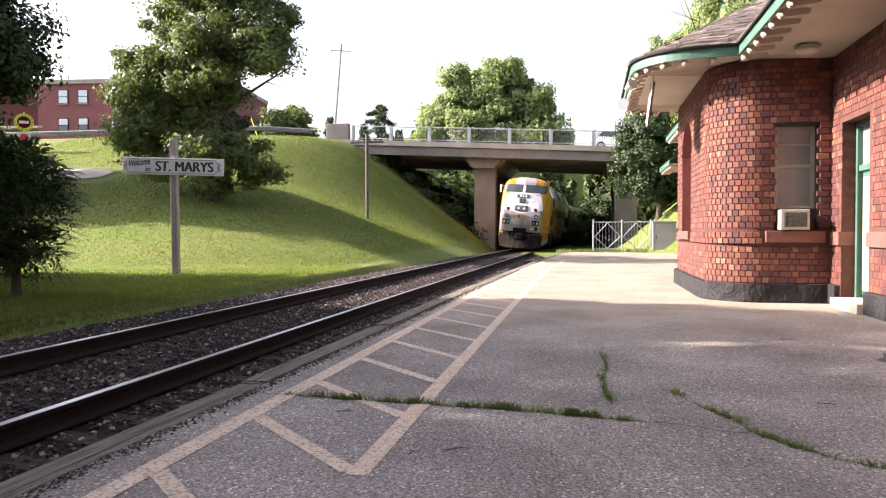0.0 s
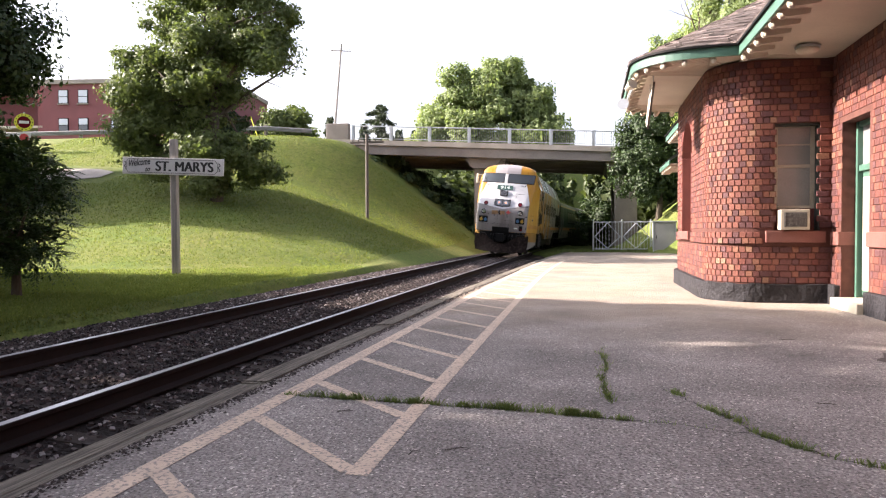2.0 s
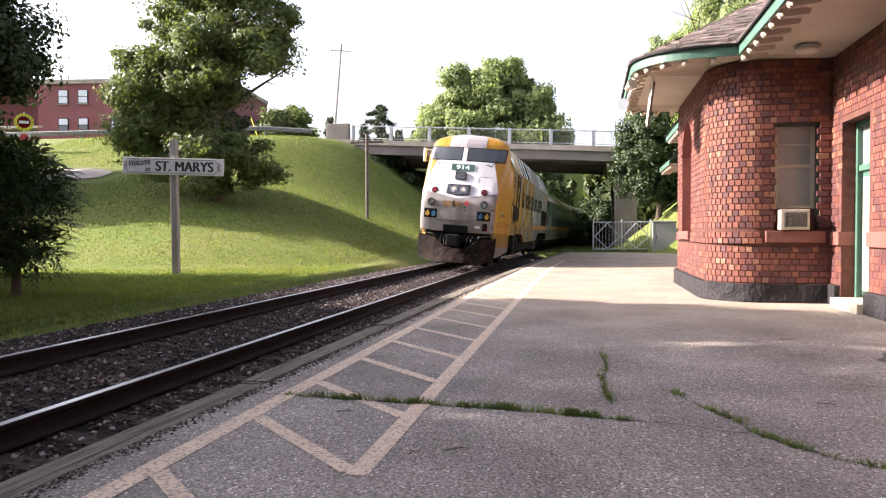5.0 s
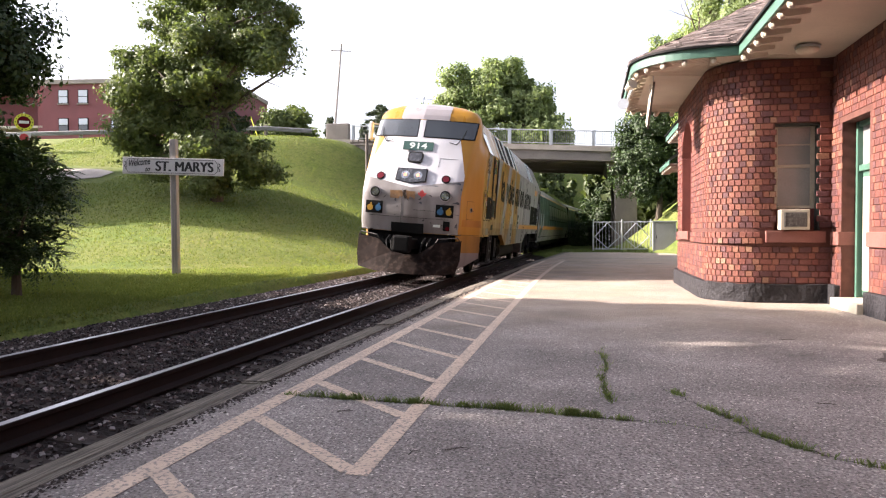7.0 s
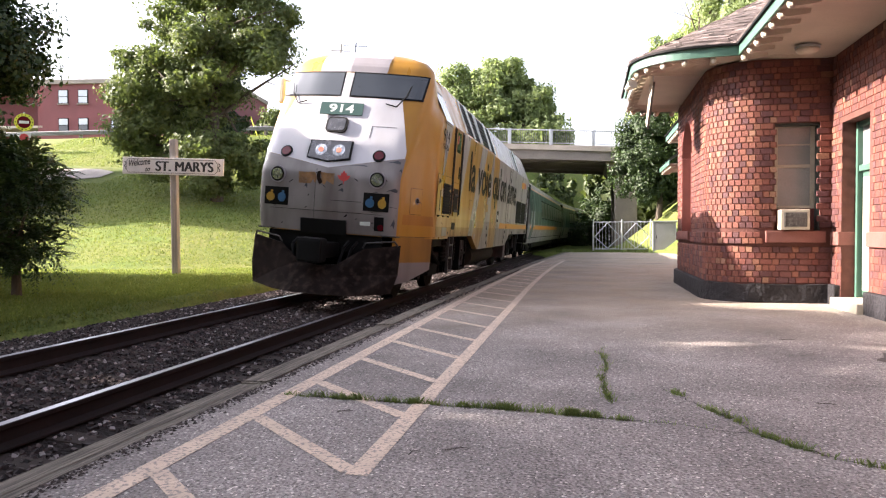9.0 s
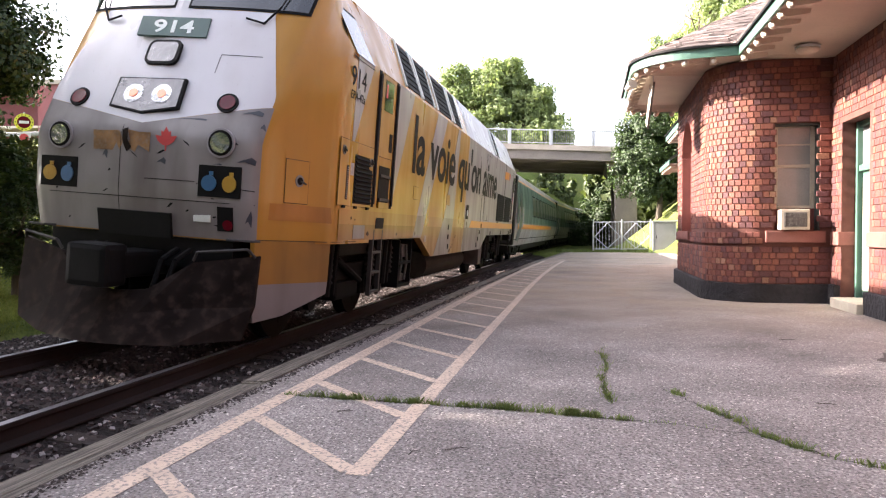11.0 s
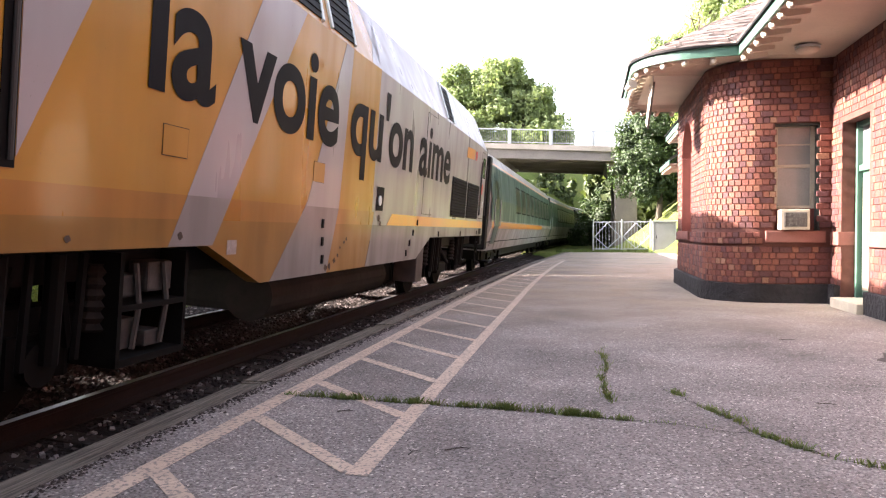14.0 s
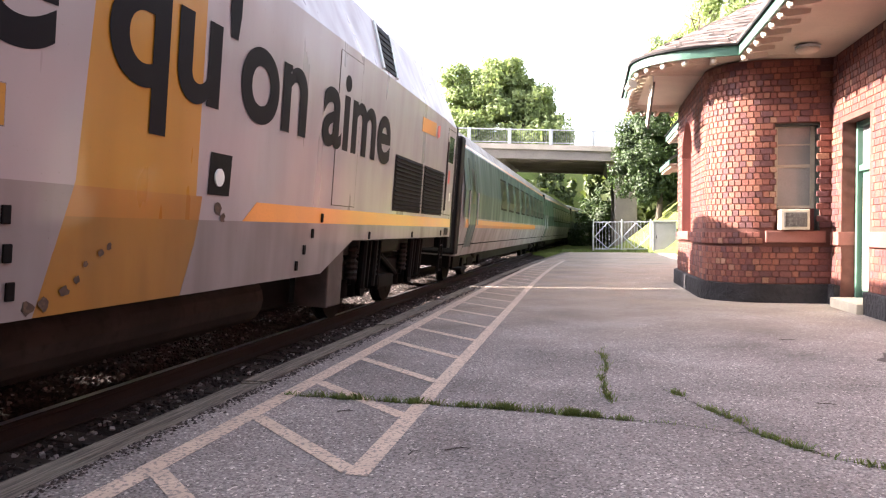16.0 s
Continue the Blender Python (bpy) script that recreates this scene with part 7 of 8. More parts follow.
    # woods closing the view along the line
    rng = np.random.default_rng(77)
    blobs = []
    for k in range(26):
        y = 66 + 2.1 * k
        tx = track_x(y)
        blobs += [(tx - 7.5 - rng.uniform(0, 2), y, rng.uniform(2, 4), 3.4, 3, 4.5), (tx + 7.5 + rng.uniform(0, 3), y, rng.uniform(2, 5), 3.4, 3, 5)]
    for k in range(14):
        blobs.append((track_x(122) - 16 + 3.4 * k, 124 + rng.uniform(-3, 3), 7, 3.6, 3, 7))
        blobs.append((-42 + 4.5 * k, 112 + rng.uniform(-3, 3), 7.0, 4, 3, 6.0))
    for k in range(12):
        y = 67 + 2.2 * k
        blobs += [(track_x(y) + 5.2, y, 5.6, 2.6, 2.6, 3.4), (track_x(y) + 4.6, y + 1, 2.0, 1.8, 2.0, 2.2)]
    pts, face = crown_points(rng, blobs, 235000, clumps=1700, spread=0.9, hollow=0.2)
    clear = np.abs(pts[:, 0] - np.array([track_x(v) for v in pts[:, 1]])) > 2.9
    pts, face = pts[clear], face[clear]
    tagged(leaf_mesh("woods", pts, 0.42 * rng.uniform(0.6, 1.3, len(pts)), rng, M_LEAF_WOOD, None, outward=face), "dense green woods along the line beyond the bridge", "woods", kind="stuff")
    # bushes on the slope under the bridge
    blobs = [(-15.3, 49.4, 6.0, 0.8, 0.7, 0.9), (-14.6, 50.5, 4.6, 0.8, 1.2, 0.7)]
    for k in range(14):
        x = -15 + 0.55 * k
        blobs.append((x, 52 + (k % 3) * 3, max(0.3, 8.0 * (-7.2 - x) / 10.3) + 0.3, 0.9, 1.6, 0.8))
    for k in range(16):
        blobs.append((-0.6 + 0.42 * k, 65 + 1.3 * (k % 4), 1.0 + 1.7 * (k % 3), 1.3, 1.2, 1.5))
    pts, face = crown_points(rng, blobs, 44000, clumps=330, spread=0.42, hollow=0.2)
    tagged(leaf_mesh("undergrowth", pts, 0.13 * rng.uniform(0.6, 1.3, len(pts)), rng, M_LEAF_DARK, None, outward=face), "dark weeds and bushes on the bank under the bridge", "undergrowth", kind="stuff")


build_trees()

# ---- things beside the line ----
M_SIGNWHITE = mat("weathered_white_board", (0.62, 0.60, 0.60), 0.7, var=0.15, scale=3, fine=30)
M_SIGNBLACK = mat("black_sign_paint", (0.015, 0.014, 0.015), 0.6, bump=0)
M_CAR = mat("white_car_paint", (0.78, 0.79, 0.80), 0.25, var=0.04, bump=0, coat=0.8)
M_TYRE = mat("tyre_rubber", (0.02, 0.02, 0.02), 0.8)
M_BLADE = leaf_mat("grass_blade", (0.08, 0.11, 0.026), (0.155, 0.175, 0.052), 0.6)
M_POSTGREY = mat("bleached_hazed_wood", (0.34, 0.31, 0.285), 0.9, var=0.35, stretch=(14, 14, 0.8), scale=2.5, fine=9, bump=0.5)
M_TUFT = leaf_mat("crack_grass_blade", (0.075, 0.115, 0.03), (0.16, 0.2, 0.065), 0.3)
M_SIGNYELLOW = mat("yellow_sign_film", (0.75, 0.72, 0.05), 0.5, bump=0)
M_CABINET = mat("grey_cabinet_paint", (0.29, 0.285, 0.275), 0.5, 0.2, var=0.15, scale=2)
M_DARK_BROWN = mat("mottled_dark_brown", (0.075, 0.062, 0.052), 0.95, var=0.4, scale=9, fine=70, col3=(0.13, 0.115, 0.105))
M_LITTER = mat("mixed_litter", (0.055, 0.043, 0.038), 0.95, var=0.4, scale=30, island=0.8)
M_CRACK = mat("crack_soil", (0.03, 0.027, 0.022), 1.0, scale=20, fine=200)


def town_sign():
    s = thing("welcome_sign", "white town welcome sign on a weathered grey wooden post", "sign", m=Matrix.Translation((-11.45, 18.4, ground_z(-11.45, 18.4))) @ pose(0, 0, 0, 0, -0.5, 6))
    part("post", boxes((-0.09, 0.09, -0.09, 0.09, -0.2, 3.78), bevel=0.015), M_POSTGREY, s, "weathered grey square post")
    tilt = pose(0.03, -0.13, 3.01, 0, 2.6, 0) @ Matrix.Scale(0.94, 4)
    bm = boxes((-1.56, 1.56, -0.03, 0.03, -0.25, 0.25), bevel=0.01)
    bm.transform(tilt)
    board = part("board", bm, M_SIGNWHITE, s, "white board with black lettering")
    flat = tilt @ Matrix(((1, 0, 0, 0), (0, 0, -1, -0.031), (0, 1, 0, 0), (0, 0, 0, 1)))
    bm = bmesh.new()
    corner = [(-1.44, -0.1), (-1.38, -0.2), (1.3, -0.2), (1.38, -0.12), (1.38, 0.1), (1.3, 0.2), (-1.38, 0.2), (-1.44, 0.12)]
    for (a, b), (c, d) in zip(corner, corner[1:] + corner[:1]):
        tube(bm, flat @ Vector((a, b, 0.001)), flat @ Vector((c, d, 0.001)), 0.006, seg=4)
    part("border", bm, M_SIGNBLACK, board)
    for k in range(3):
        written("writing", "ST. MARYS", board, M_SIGNBLACK, flat @ pose(-0.535 + 0.018 * k, -0.145, 0.002 + 0.0006 * k), 1.76, 0.29, letters=True, thick=0.001)
    written("writing", "Welcome", board, M_SIGNBLACK, flat @ pose(-1.34, -0.035, 0.002, 0, 0, 7), 0.66, 0.2, letters=True, shear=0.4, bold=0.02, thick=0.001)
    written("writing", "to", board, M_SIGNBLACK, flat @ pose(-0.84, -0.17, 0.002, 0, 0, 4), 0.15, 0.13, shear=0.4, bold=0.02, thick=0.001)
    for x in (-1.47, 1.43):
        pts = [flat @ Vector((x + 0.03 * math.sin(k * 1.3), -0.12 + 0.03 * k, 0.001)) for k in range(9)]
        part("ornament", sweep(bmesh.new(), pts, 0.012, 5), M_SIGNBLACK, board)


def telegraph_pole():
    p = thing("telegraph_pole", "short dark wooden telegraph pole on the bank", "pole", m=Matrix.Translation((-12.03, 38.0, ground_z(-12.03, 38.0))))
    part("post", tube(bmesh.new(), (0, 0, -0.3), (0, 0, 6.56 - ground_z(-12.03, 38.0)), 0.10, 0.085, seg=12), M_POLE, p)
    arm = part("crossarm", boxes((-0.95, 0.95, -0.05, 0.05, 4.1, 4.2), bevel=0.01), M_POLE, p)
    for k in range(6):
        part("insulator", tube(bmesh.new(), (-0.8 + 0.32 * k, 0, 4.2), (-0.8 + 0.32 * k, 0, 4.3), 0.03, 0.02, seg=8), M_BLACK, arm)


def power_pole():
    x, y = -21.35, 58.0
    z = 7.9
    p = thing("power_pole", "tall grey utility pole with a crossarm beyond the bridge", "pole", m=Matrix.Translation((x, y, z)) @ pose(0, 0, 0, 0, 5.0, 0))
    # the lighter wood colour stands in for haze on this far pole
    part("post", tube(bmesh.new(), (0, 0, -0.5), (0, 0, 9.1), 0.11, 0.08, seg=10), M_POSTGREY, p)
    part("crossarm", boxes((-0.85, 0.85, -0.05, 0.05, 8.5, 8.58)), M_POSTGREY, p)
    for k in (-0.75, 0.0, 0.75):
        part("insulator", tube(bmesh.new(), (k, 0, 8.58), (k, 0, 8.78), 0.04, 0.02, seg=8), M_STEEL, p)


def fence():
    f = thing("metal_gate_fence", "galvanized fence panel with diamond bars across the platform's end", "fence", m=Matrix.Translation((0.13, 43.2, 0)))
    for i in range(3):
        part("post", tube(bmesh.new(), (1.62 * i, 0, -0.1), (1.62 * i, 0, 1.9), 0.045, seg=8), M_STEEL, f)
    for i in range(2):
        x = 1.62 * i
        part("rail", tube(bmesh.new(), (x, 0, 1.75), (x + 1.62, 0, 1.75), 0.03, seg=6), M_STEEL, f)
        part("rail", tube(bmesh.new(), (x, 0, 0.18), (x + 1.62, 0, 0.18), 0.03, seg=6), M_STEEL, f)
        c = [(x + 0.08, 0.9), (x + 0.81, 1.7), (x + 1.54, 0.9), (x + 0.81, 0.22)]
        for (a, b), (g, h) in zip(c, c[1:] + c[:1]):
            part("diamond_bar", tube(bmesh.new(), (a, 0, b), (g, 0, h), 0.028, seg=6), M_STEEL, f)
        for k in range(1, 9):
            part("picket", tube(bmesh.new(), (x + 0.18 * k, 0.01, 0.18), (x + 0.18 * k, 0.01, 1.75), 0.012, seg=5), M_STEEL, f)


def cabinet():
    c = thing("equipment_cabinet", "grey metal equipment cabinet standing at the platform's end", "cabinet", m=Matrix.Translation((4.05, 42.6, 0)))
    part("case", boxes((-0.62, 0.62, -0.4, 0.4, 0.08, 1.72), bevel=0.02), M_CABINET, c)
    d = part("door", boxes((-0.52, 0.52, -0.42, -0.4, 0.16, 1.62), bevel=0.008), M_CABINET, c)
    part("handle", boxes((-0.46, -0.42, -0.45, -0.42, 0.8, 0.98), bevel=0.006), M_BLACK, d)
    part("roof", boxes((-0.68, 0.68, -0.47, 0.46, 1.72, 1.79), bevel=0.015), M_STEEL, c)
    part("foot", boxes((-0.6, 0.6, -0.38, 0.38, -0.05, 0.08)), M_BLACK, c)
    for x in (-0.6, 0.6):
        part("corner_post", boxes((x - 0.03, x + 0.03, -0.425, -0.39, 0.02, 1.72)), M_STEEL, c)


def red_building():
    b = thing("red_brick_building", "two-storey red brick building with white windows beyond the road", "building", m=Matrix.Translation((-48.7, 57.0, 7.2)) @ pose(0, 0, 0, 0, 0, 8))
    part("wall", boxes((0, 17, 0, 12, 0, 7.4)), M_REDWALL, b)
    part("cornice", boxes((-0.15, 17.15, -0.2, 12, 7.4, 7.8), bevel=0.03), M_CONCRETE, b, "pale cornice")
    part("wall", boxes((-20, 0, 4.0, 12, 0, 7.4)), M_REDWALL, b)
    part("cornice", boxes((-20, -0.15, 1.2, 12, 7.4, 7.8)), M_CONCRETE, b)
    part("porch_floor", boxes((-20, -0.02, 0.6, 4, 3.6, 3.8)), M_WHITE, b)
    for x in (-0.5, -5.5, -11):
        part("porch_column", boxes((x - 0.3, x + 0.3, 0.6, 1.2, 0, 7.4)), M_REDWALL, b)
    pane = mat("bright_pane", (0.62, 0.66, 0.72), 0.1, var=0.1, bump=0, coat=0.6)
    k = 0
    for z in (3.15, 5.7):
        for x in (2.0, 3.85, 6.9, 9.8, 12.3, 14.9):
            w = new("window")
            w.parent = b
            w.location = (x, -0.02, z)
            part("window_frame", boxes((-0.47, 0.47, -0.03, 0.06, -0.05, 1.2), bevel=0.02), M_BLACK, w)
            part("pane", boxes((-0.4, 0.4, -0.05, -0.02, 0.6, 1.14)), pane, w)
            part("pane", boxes((-0.4, 0.4, -0.05, -0.02, 0.02, 0.54)), pane if z > 4 or x > 4 else M_GLASS, w)
            part("window_sill", boxes((-0.52, 0.52, -0.12, 0.0, -0.14, -0.05)), M_CONCRETE, w)


M_GUARD = mat("dull_guardrail_steel", (0.2, 0.2, 0.21), 0.6, 0.3, var=0.2, scale=3)


def guardrail():
    g = thing("guardrail", "grey steel guardrail along the road on the embankment", "guardrail")
    pts = [(-70 + 3.2 * i, 46 + 0.17 * (-70 + 3.2 * i + 17) + 1.2) for i in range(17)]
    for (x, y), (u, v) in zip(pts[:-1], pts[1:]):
        z0, z1 = ground_z(x, y), ground_z(u, v)
        for h, t in ((0.42, 0.05), (0.6, 0.05), (0.51, 0.03)):
            bm = bmesh.new()
            tube(bm, (x, y, z0 + h), (u, v, z1 + h), 0.07, seg=6)
            part("beam", bm, M_GUARD, g)
        part("post", boxes((x - 0.09, x + 0.09, y + 0.05, y + 0.25, z0 - 0.3, z0 + 0.75)), M_TIMBER, g)


def road_signs():
    x, y = -33.45, 37.5
    s = thing("round_road_sign", "yellow-ringed round sign over a small white sign on a post", "sign", m=Matrix.Translation((x + 0.15, y, ground_z(x + 0.15, y))) @ pose(0, 0, 0, 0, 0, 35))
    part("post", tube(bmesh.new(), (0, 0, -0.3), (0, 0, 2.4), 0.04, seg=8), M_STEEL, s)
    h = 1.8
    ring = part("disc", tube(bmesh.new(), (0, -0.05, h), (0, -0.08, h), 0.52, seg=28), M_SIGNYELLOW, s)
    part("inner_disc", tube(bmesh.new(), (0, -0.08, h), (0, -0.09, h), 0.36, seg=24), M_RED, ring)
    for k in range(14):
        a = k * 6.283 / 14
        part("tick", boxes((0.44 * math.cos(a) - 0.03, 0.44 * math.cos(a) + 0.03, -0.086, -0.08, h + 0.44 * math.sin(a) - 0.03, h + 0.44 * math.sin(a) + 0.03)), M_SIGNBLACK, ring)
    part("bar", boxes((-0.26, 0.26, -0.1, -0.09, h - 0.08, h + 0.08)), M_SIGNWHITE, ring, "unreadable pale lettering bar")
    p = part("plate", boxes((-0.35, 0.35, -0.08, -0.05, 0.56, 1.2), bevel=0.01), M_SIGNWHITE, s)
    part("spot", tube(bmesh.new(), (0, -0.08, 0.88), (0, -0.09, 0.88), 0.24, seg=18), M_LEAFRED, p)


def guy_wires():
    for x, y, lean in ((-26.2, 50.2, -14), (-24.4, 50.6, -20)):
        g = thing("guy_wire_guard", "yellow plastic guard on a slanting pole guy wire", "guy wire", "guy wires", m=Matrix.Translation((x, y, ground_z(x, y))) @ pose(0, 0, 0, 0, lean, 0))
        part("guard", tube(bmesh.new(), (0, 0, 0), (0, 0, 2.2), 0.05, seg=7), M_SIGNYELLOW, g)
    p = thing("white_post", "white roadside post by the guardrail", "post", m=Matrix.Translation((-26.2, 46.4, ground_z(-26.2, 46.4))))
    part("shaft", boxes((-0.14, 0.14, -0.14, 0.14, -0.2, 1.7), bevel=0.02), M_SIGNWHITE, p)


def roads():
    bm = bmesh.new()
    xs = list(np.arange(-90, -18.5, 2.5)) + [-19.2]
    left = [(x, 46 + 0.17 * (x + 17) + 2.2, 0) for x in xs]
    right = [(x, 46 + 0.17 * (x + 17) + 12.5 + max(0, (x + 40) * 0.05), 0) for x in xs]
    lift = [max(ground_z(a[0], a[1] + 3), 7.0) + 0.03 for a in left]
    strip(bm, [(a[0], a[1], h) for a, h in zip(left, lift)], [(a[0], a[1], h) for a, h in zip(right, lift)])
    tagged(part("road", bm, M_ROAD), "grey asphalt road on the embankment", "road", kind="structure")
    bm = bmesh.new()
    # the path comes to a rounded end on the slope
    rows = []
    for x in np.arange(-42, -24.0, 0.3):
        end = math.sqrt(max(1 - ((x + 26.5) / 2.5) ** 2, 0.01)) if x > -26.5 else 1.0
        middle = 32.85 - 0.08 * max(-26.5 - x, 0) * 0.5
        rows.append([(x, middle + 1.15 * end * k / 3) for k in range(-3, 4)])
    grid = [[bm.verts.new((x, y, ground_z(x, y) + 0.045)) for x, y in row] for row in rows]
    for a, b in zip(grid[:-1], grid[1:]):
        for k in range(6):
            bm.faces.new((a[k], b[k], b[k + 1], a[k + 1]))
    tagged(part("footpath", bm, M_CONCRETE), "pale paved path crossing the grass slope", "path", kind="structure")


def car():
    c = thing("car", "small white hatchback car crossing the bridge", "car")
    prof = [(-1.95, 0.3), (1.95, 0.3), (2.0, 0.62), (1.85, 0.85), (1.05, 0.95), (0.35, 1.42), (-1.2, 1.46), (-1.85, 1.0), (-1.98, 0.7)]
    bm = prism(bmesh.new(), prof, lambda u, v, d: (u, d * (0.78 if v > 1.2 else 0.88), v), -1, 1)
    part("body", bm, M_CAR, c)
    for s in (-1, 1):
        bm = prism(bmesh.new(), [(0.85, 0.98), (0.3, 1.36), (-0.25, 1.38), (-0.25, 0.98)], lambda u, v, d: (u, s * (d + (0.87 - 0.09 * (v - 0.95) / 0.45)), v), 0.0, 0.012)
        part("window", bm, M_GLASS, c)
        bm = prism(bmesh.new(), [(-0.33, 0.98), (-0.33, 1.38), (-1.15, 1.38), (-1.45, 1.0)], lambda u, v, d: (u, s * (d + (0.87 - 0.09 * (v - 0.95) / 0.45)), v), 0.0, 0.012)
        part("window", bm, M_GLASS, c)
        part("headlight", boxes((1.86, 1.97, s * 0.62 - 0.14, s * 0.62 + 0.14, 0.62, 0.76), bevel=0.02), M_LENS, c)
    part("windscreen", prism(bmesh.new(), [(-0.66, 0), (0.66, 0), (0.58, 1), (-0.58, 1)], lambda u, v, d: (1.0 - 0.62 * v + d, u, 0.98 + 0.41 * v + d), 0.0, 0.012), M_GLASS, c)
    for x in (-1.25, 1.25):
        for s in (-1, 1):
            w = part("wheel", tube(bmesh.new(), (x, s * 0.72, 0.31), (x, s * 0.9, 0.31), 0.31, seg=20), M_TYRE, c)
            part("rim", tube(bmesh.new(), (x, s * 0.9, 0.31), (x, s * 0.91, 0.31), 0.2, seg=14), M_STEEL, w)
    return c


def blades(name, places, heights, seed, material, label, category, width=0.006):
    """Grass blades: one bent triangle pair each."""
    rng = np.random.default_rng(seed)
    p = np.asarray(places)
    n = len(p)
    h = np.asarray(heights)
    a = rng.uniform(0, 6.283, n)
    side = np.stack([np.cos(a), np.sin(a), np.zeros(n)], 1) * width * (0.7 + 0.6 * rng.random(n))[:, None]
    lean = np.stack([rng.normal(size=n) * 0.35, rng.normal(size=n) * 0.35, np.ones(n)], 1) * h[:, None]
    v = np.empty((n, 4, 3))
    v[:, 0], v[:, 1] = p - side, p + side
    v[:, 2] = p + lean * 0.6 + side * 0.7
    v[:, 3] = p + lean * np.array([1.3, 1.3, 1.0])
    me = bpy.data.meshes.new(name)
    me.vertices.add(n * 4)
    me.vertices.foreach_set("co", v.ravel())
    me.loops.add(n * 4)
    me.loops.foreach_set("vertex_index", np.arange(n * 4))
    me.polygons.add(n)
    me.polygons.foreach_set("loop_start", np.arange(n) * 4)
    me.update(calc_edges=True)
    me.materials.append(material)
    return tagged(new(name, me), label, category, kind="stuff")


def cracks():
    lines = [([(-2.62, 5.03), (-2.25, 5.02), (-1.7, 4.97), (-1.19, 4.94), (-0.6, 4.9), (-0.17, 4.83), (0.2, 4.76), (0.54, 4.72), (0.75, 4.62), (0.95, 4.58)], 0.016, 0.75),
             ([(0.55, 5.75), (0.64, 5.57), (0.76, 5.2), (0.91, 4.89), (0.97, 4.6), (1.11, 4.37), (1.3, 4.16), (1.48, 4.02), (1.9, 3.8), (2.6, 3.55)], 0.009, 0.4),
             ([(0.15, 8.0), (0.1, 7.3), (0.14, 6.6), (0.09, 6.0), (0.11, 5.45), (0.14, 5.2)], 0.006, 0.2),
             ([(0.11, 5.75), (0.4, 5.7), (0.55, 5.75)], 0.004, 0.0), ([(-0.55, 28.0), (0.6, 28.2), (2.6, 28.0)], 0.16, 0.1), ([(-1.4, 33.0), (1.0, 33.2), (3.2, 33.0)], 0.2, 0.1), ([(1.6, 7.6), (2.4, 7.5), (3.6, 7.7)], 0.006, 0.0)]
    green_at = [([0, 0.1, 0.15, 0.33, 0.36, 0.4, 0.6, 0.68, 0.76, 1], [0, 0, 1, 0.9, 0.25, 1, 0.9, 0.25, 0.03, 0]),
                ([0, 0.07, 0.1, 0.13, 0.2, 0.25, 0.33, 0.38, 0.45, 0.55, 0.62, 0.75, 0.85, 1], [0, 0.5, 0.4, 0.02, 0.05, 0.9, 0.7, 0, 0.3, 0.8, 0.15, 0.5, 1, 0.8]),
                ([0, 0.1, 0.25, 0.4, 0.6, 0.8, 1], [0, 0.15, 0.7, 0.4, 0.9, 0.8, 0.5])]
    rng = np.random.default_rng(21)
    places, heights = [], []
    for k, (pts, w, green) in enumerate(lines):
        fine = []
        for (a, b), (c, d) in zip(pts[:-1], pts[1:]):
            for i in range(8):
                fine.append((a + (c - a) * i / 8 + rng.normal() * 0.008, b + (d - b) * i / 8 + rng.normal() * 0.008))
        fine.append(pts[-1])
        half = [w * (0.1 + 0.5 * rng.random()) for _ in fine]
        # the strip runs beside the line
        nrm = []
        for i in range(len(fine)):
            a, b = fine[max(i - 1, 0)], fine[min(i + 1, len(fine) - 1)]
            L = math.dist(a, b) or 1
            nrm.append((-(b[1] - a[1]) / L, (b[0] - a[0]) / L))
        bm = strip(bmesh.new(), [(p[0] + n[0] * h, p[1] + n[1] * h, 0.006) for p, n, h in zip(fine, nrm, half)], [(p[0] - n[0] * h, p[1] - n[1] * h, 0.006) for p, n, h in zip(fine, nrm, half)])
        tagged(part("platform_crack", bm, M_CRACK), "dark soil-filled crack across the asphalt platform", "crack", "cracks in the platform", "structure")
        dens = np.interp(np.linspace(0, 1, len(fine)), *green_at[k]) * rng.uniform(0.5, 1.1, len(fine)) if k < 3 else np.zeros(len(fine))
        for i in range(len(fine) - 1):
            for _ in range(int(125 * green * dens[i] * (0.25 + 1.5 * rng.random() ** 1.5))):
                t = rng.random()
                u = rng.normal() * 0.010 + rng.random() ** 5 * 0.06 * (1 if nrm[i][1] > 0 else -1)
                places.append((fine[i][0] + (fine[i + 1][0] - fine[i][0]) * t + nrm[i][0] * u, fine[i][1] + (fine[i + 1][1] - fine[i][1]) * t + nrm[i][1] * u, 0.0))
                heights.append(rng.uniform(0.014, 0.062) * (0.5 + 0.6 * dens[i]))
    # dark brown patch by the wall and litter on the asphalt
    for cx, cy, rx, ry in ((2.95, 7.2, 0.3, 0.7),):
        ring = [(cx + rx * math.cos(q) * (0.7 + 0.5 * rng.random()), cy + ry * math.sin(q) * (0.7 + 0.5 * rng.random())) for q in (2 * math.pi * i / 22 for i in range(22))]
        bm = bmesh.new()
        bm.faces.new([bm.verts.new((x, y, 0.0042)) for x, y in ring])
        tagged(part("platform_stain", bm, M_DARK_BROWN), "dark brown patch on the asphalt", "stain", "stains on the platform", "structure")
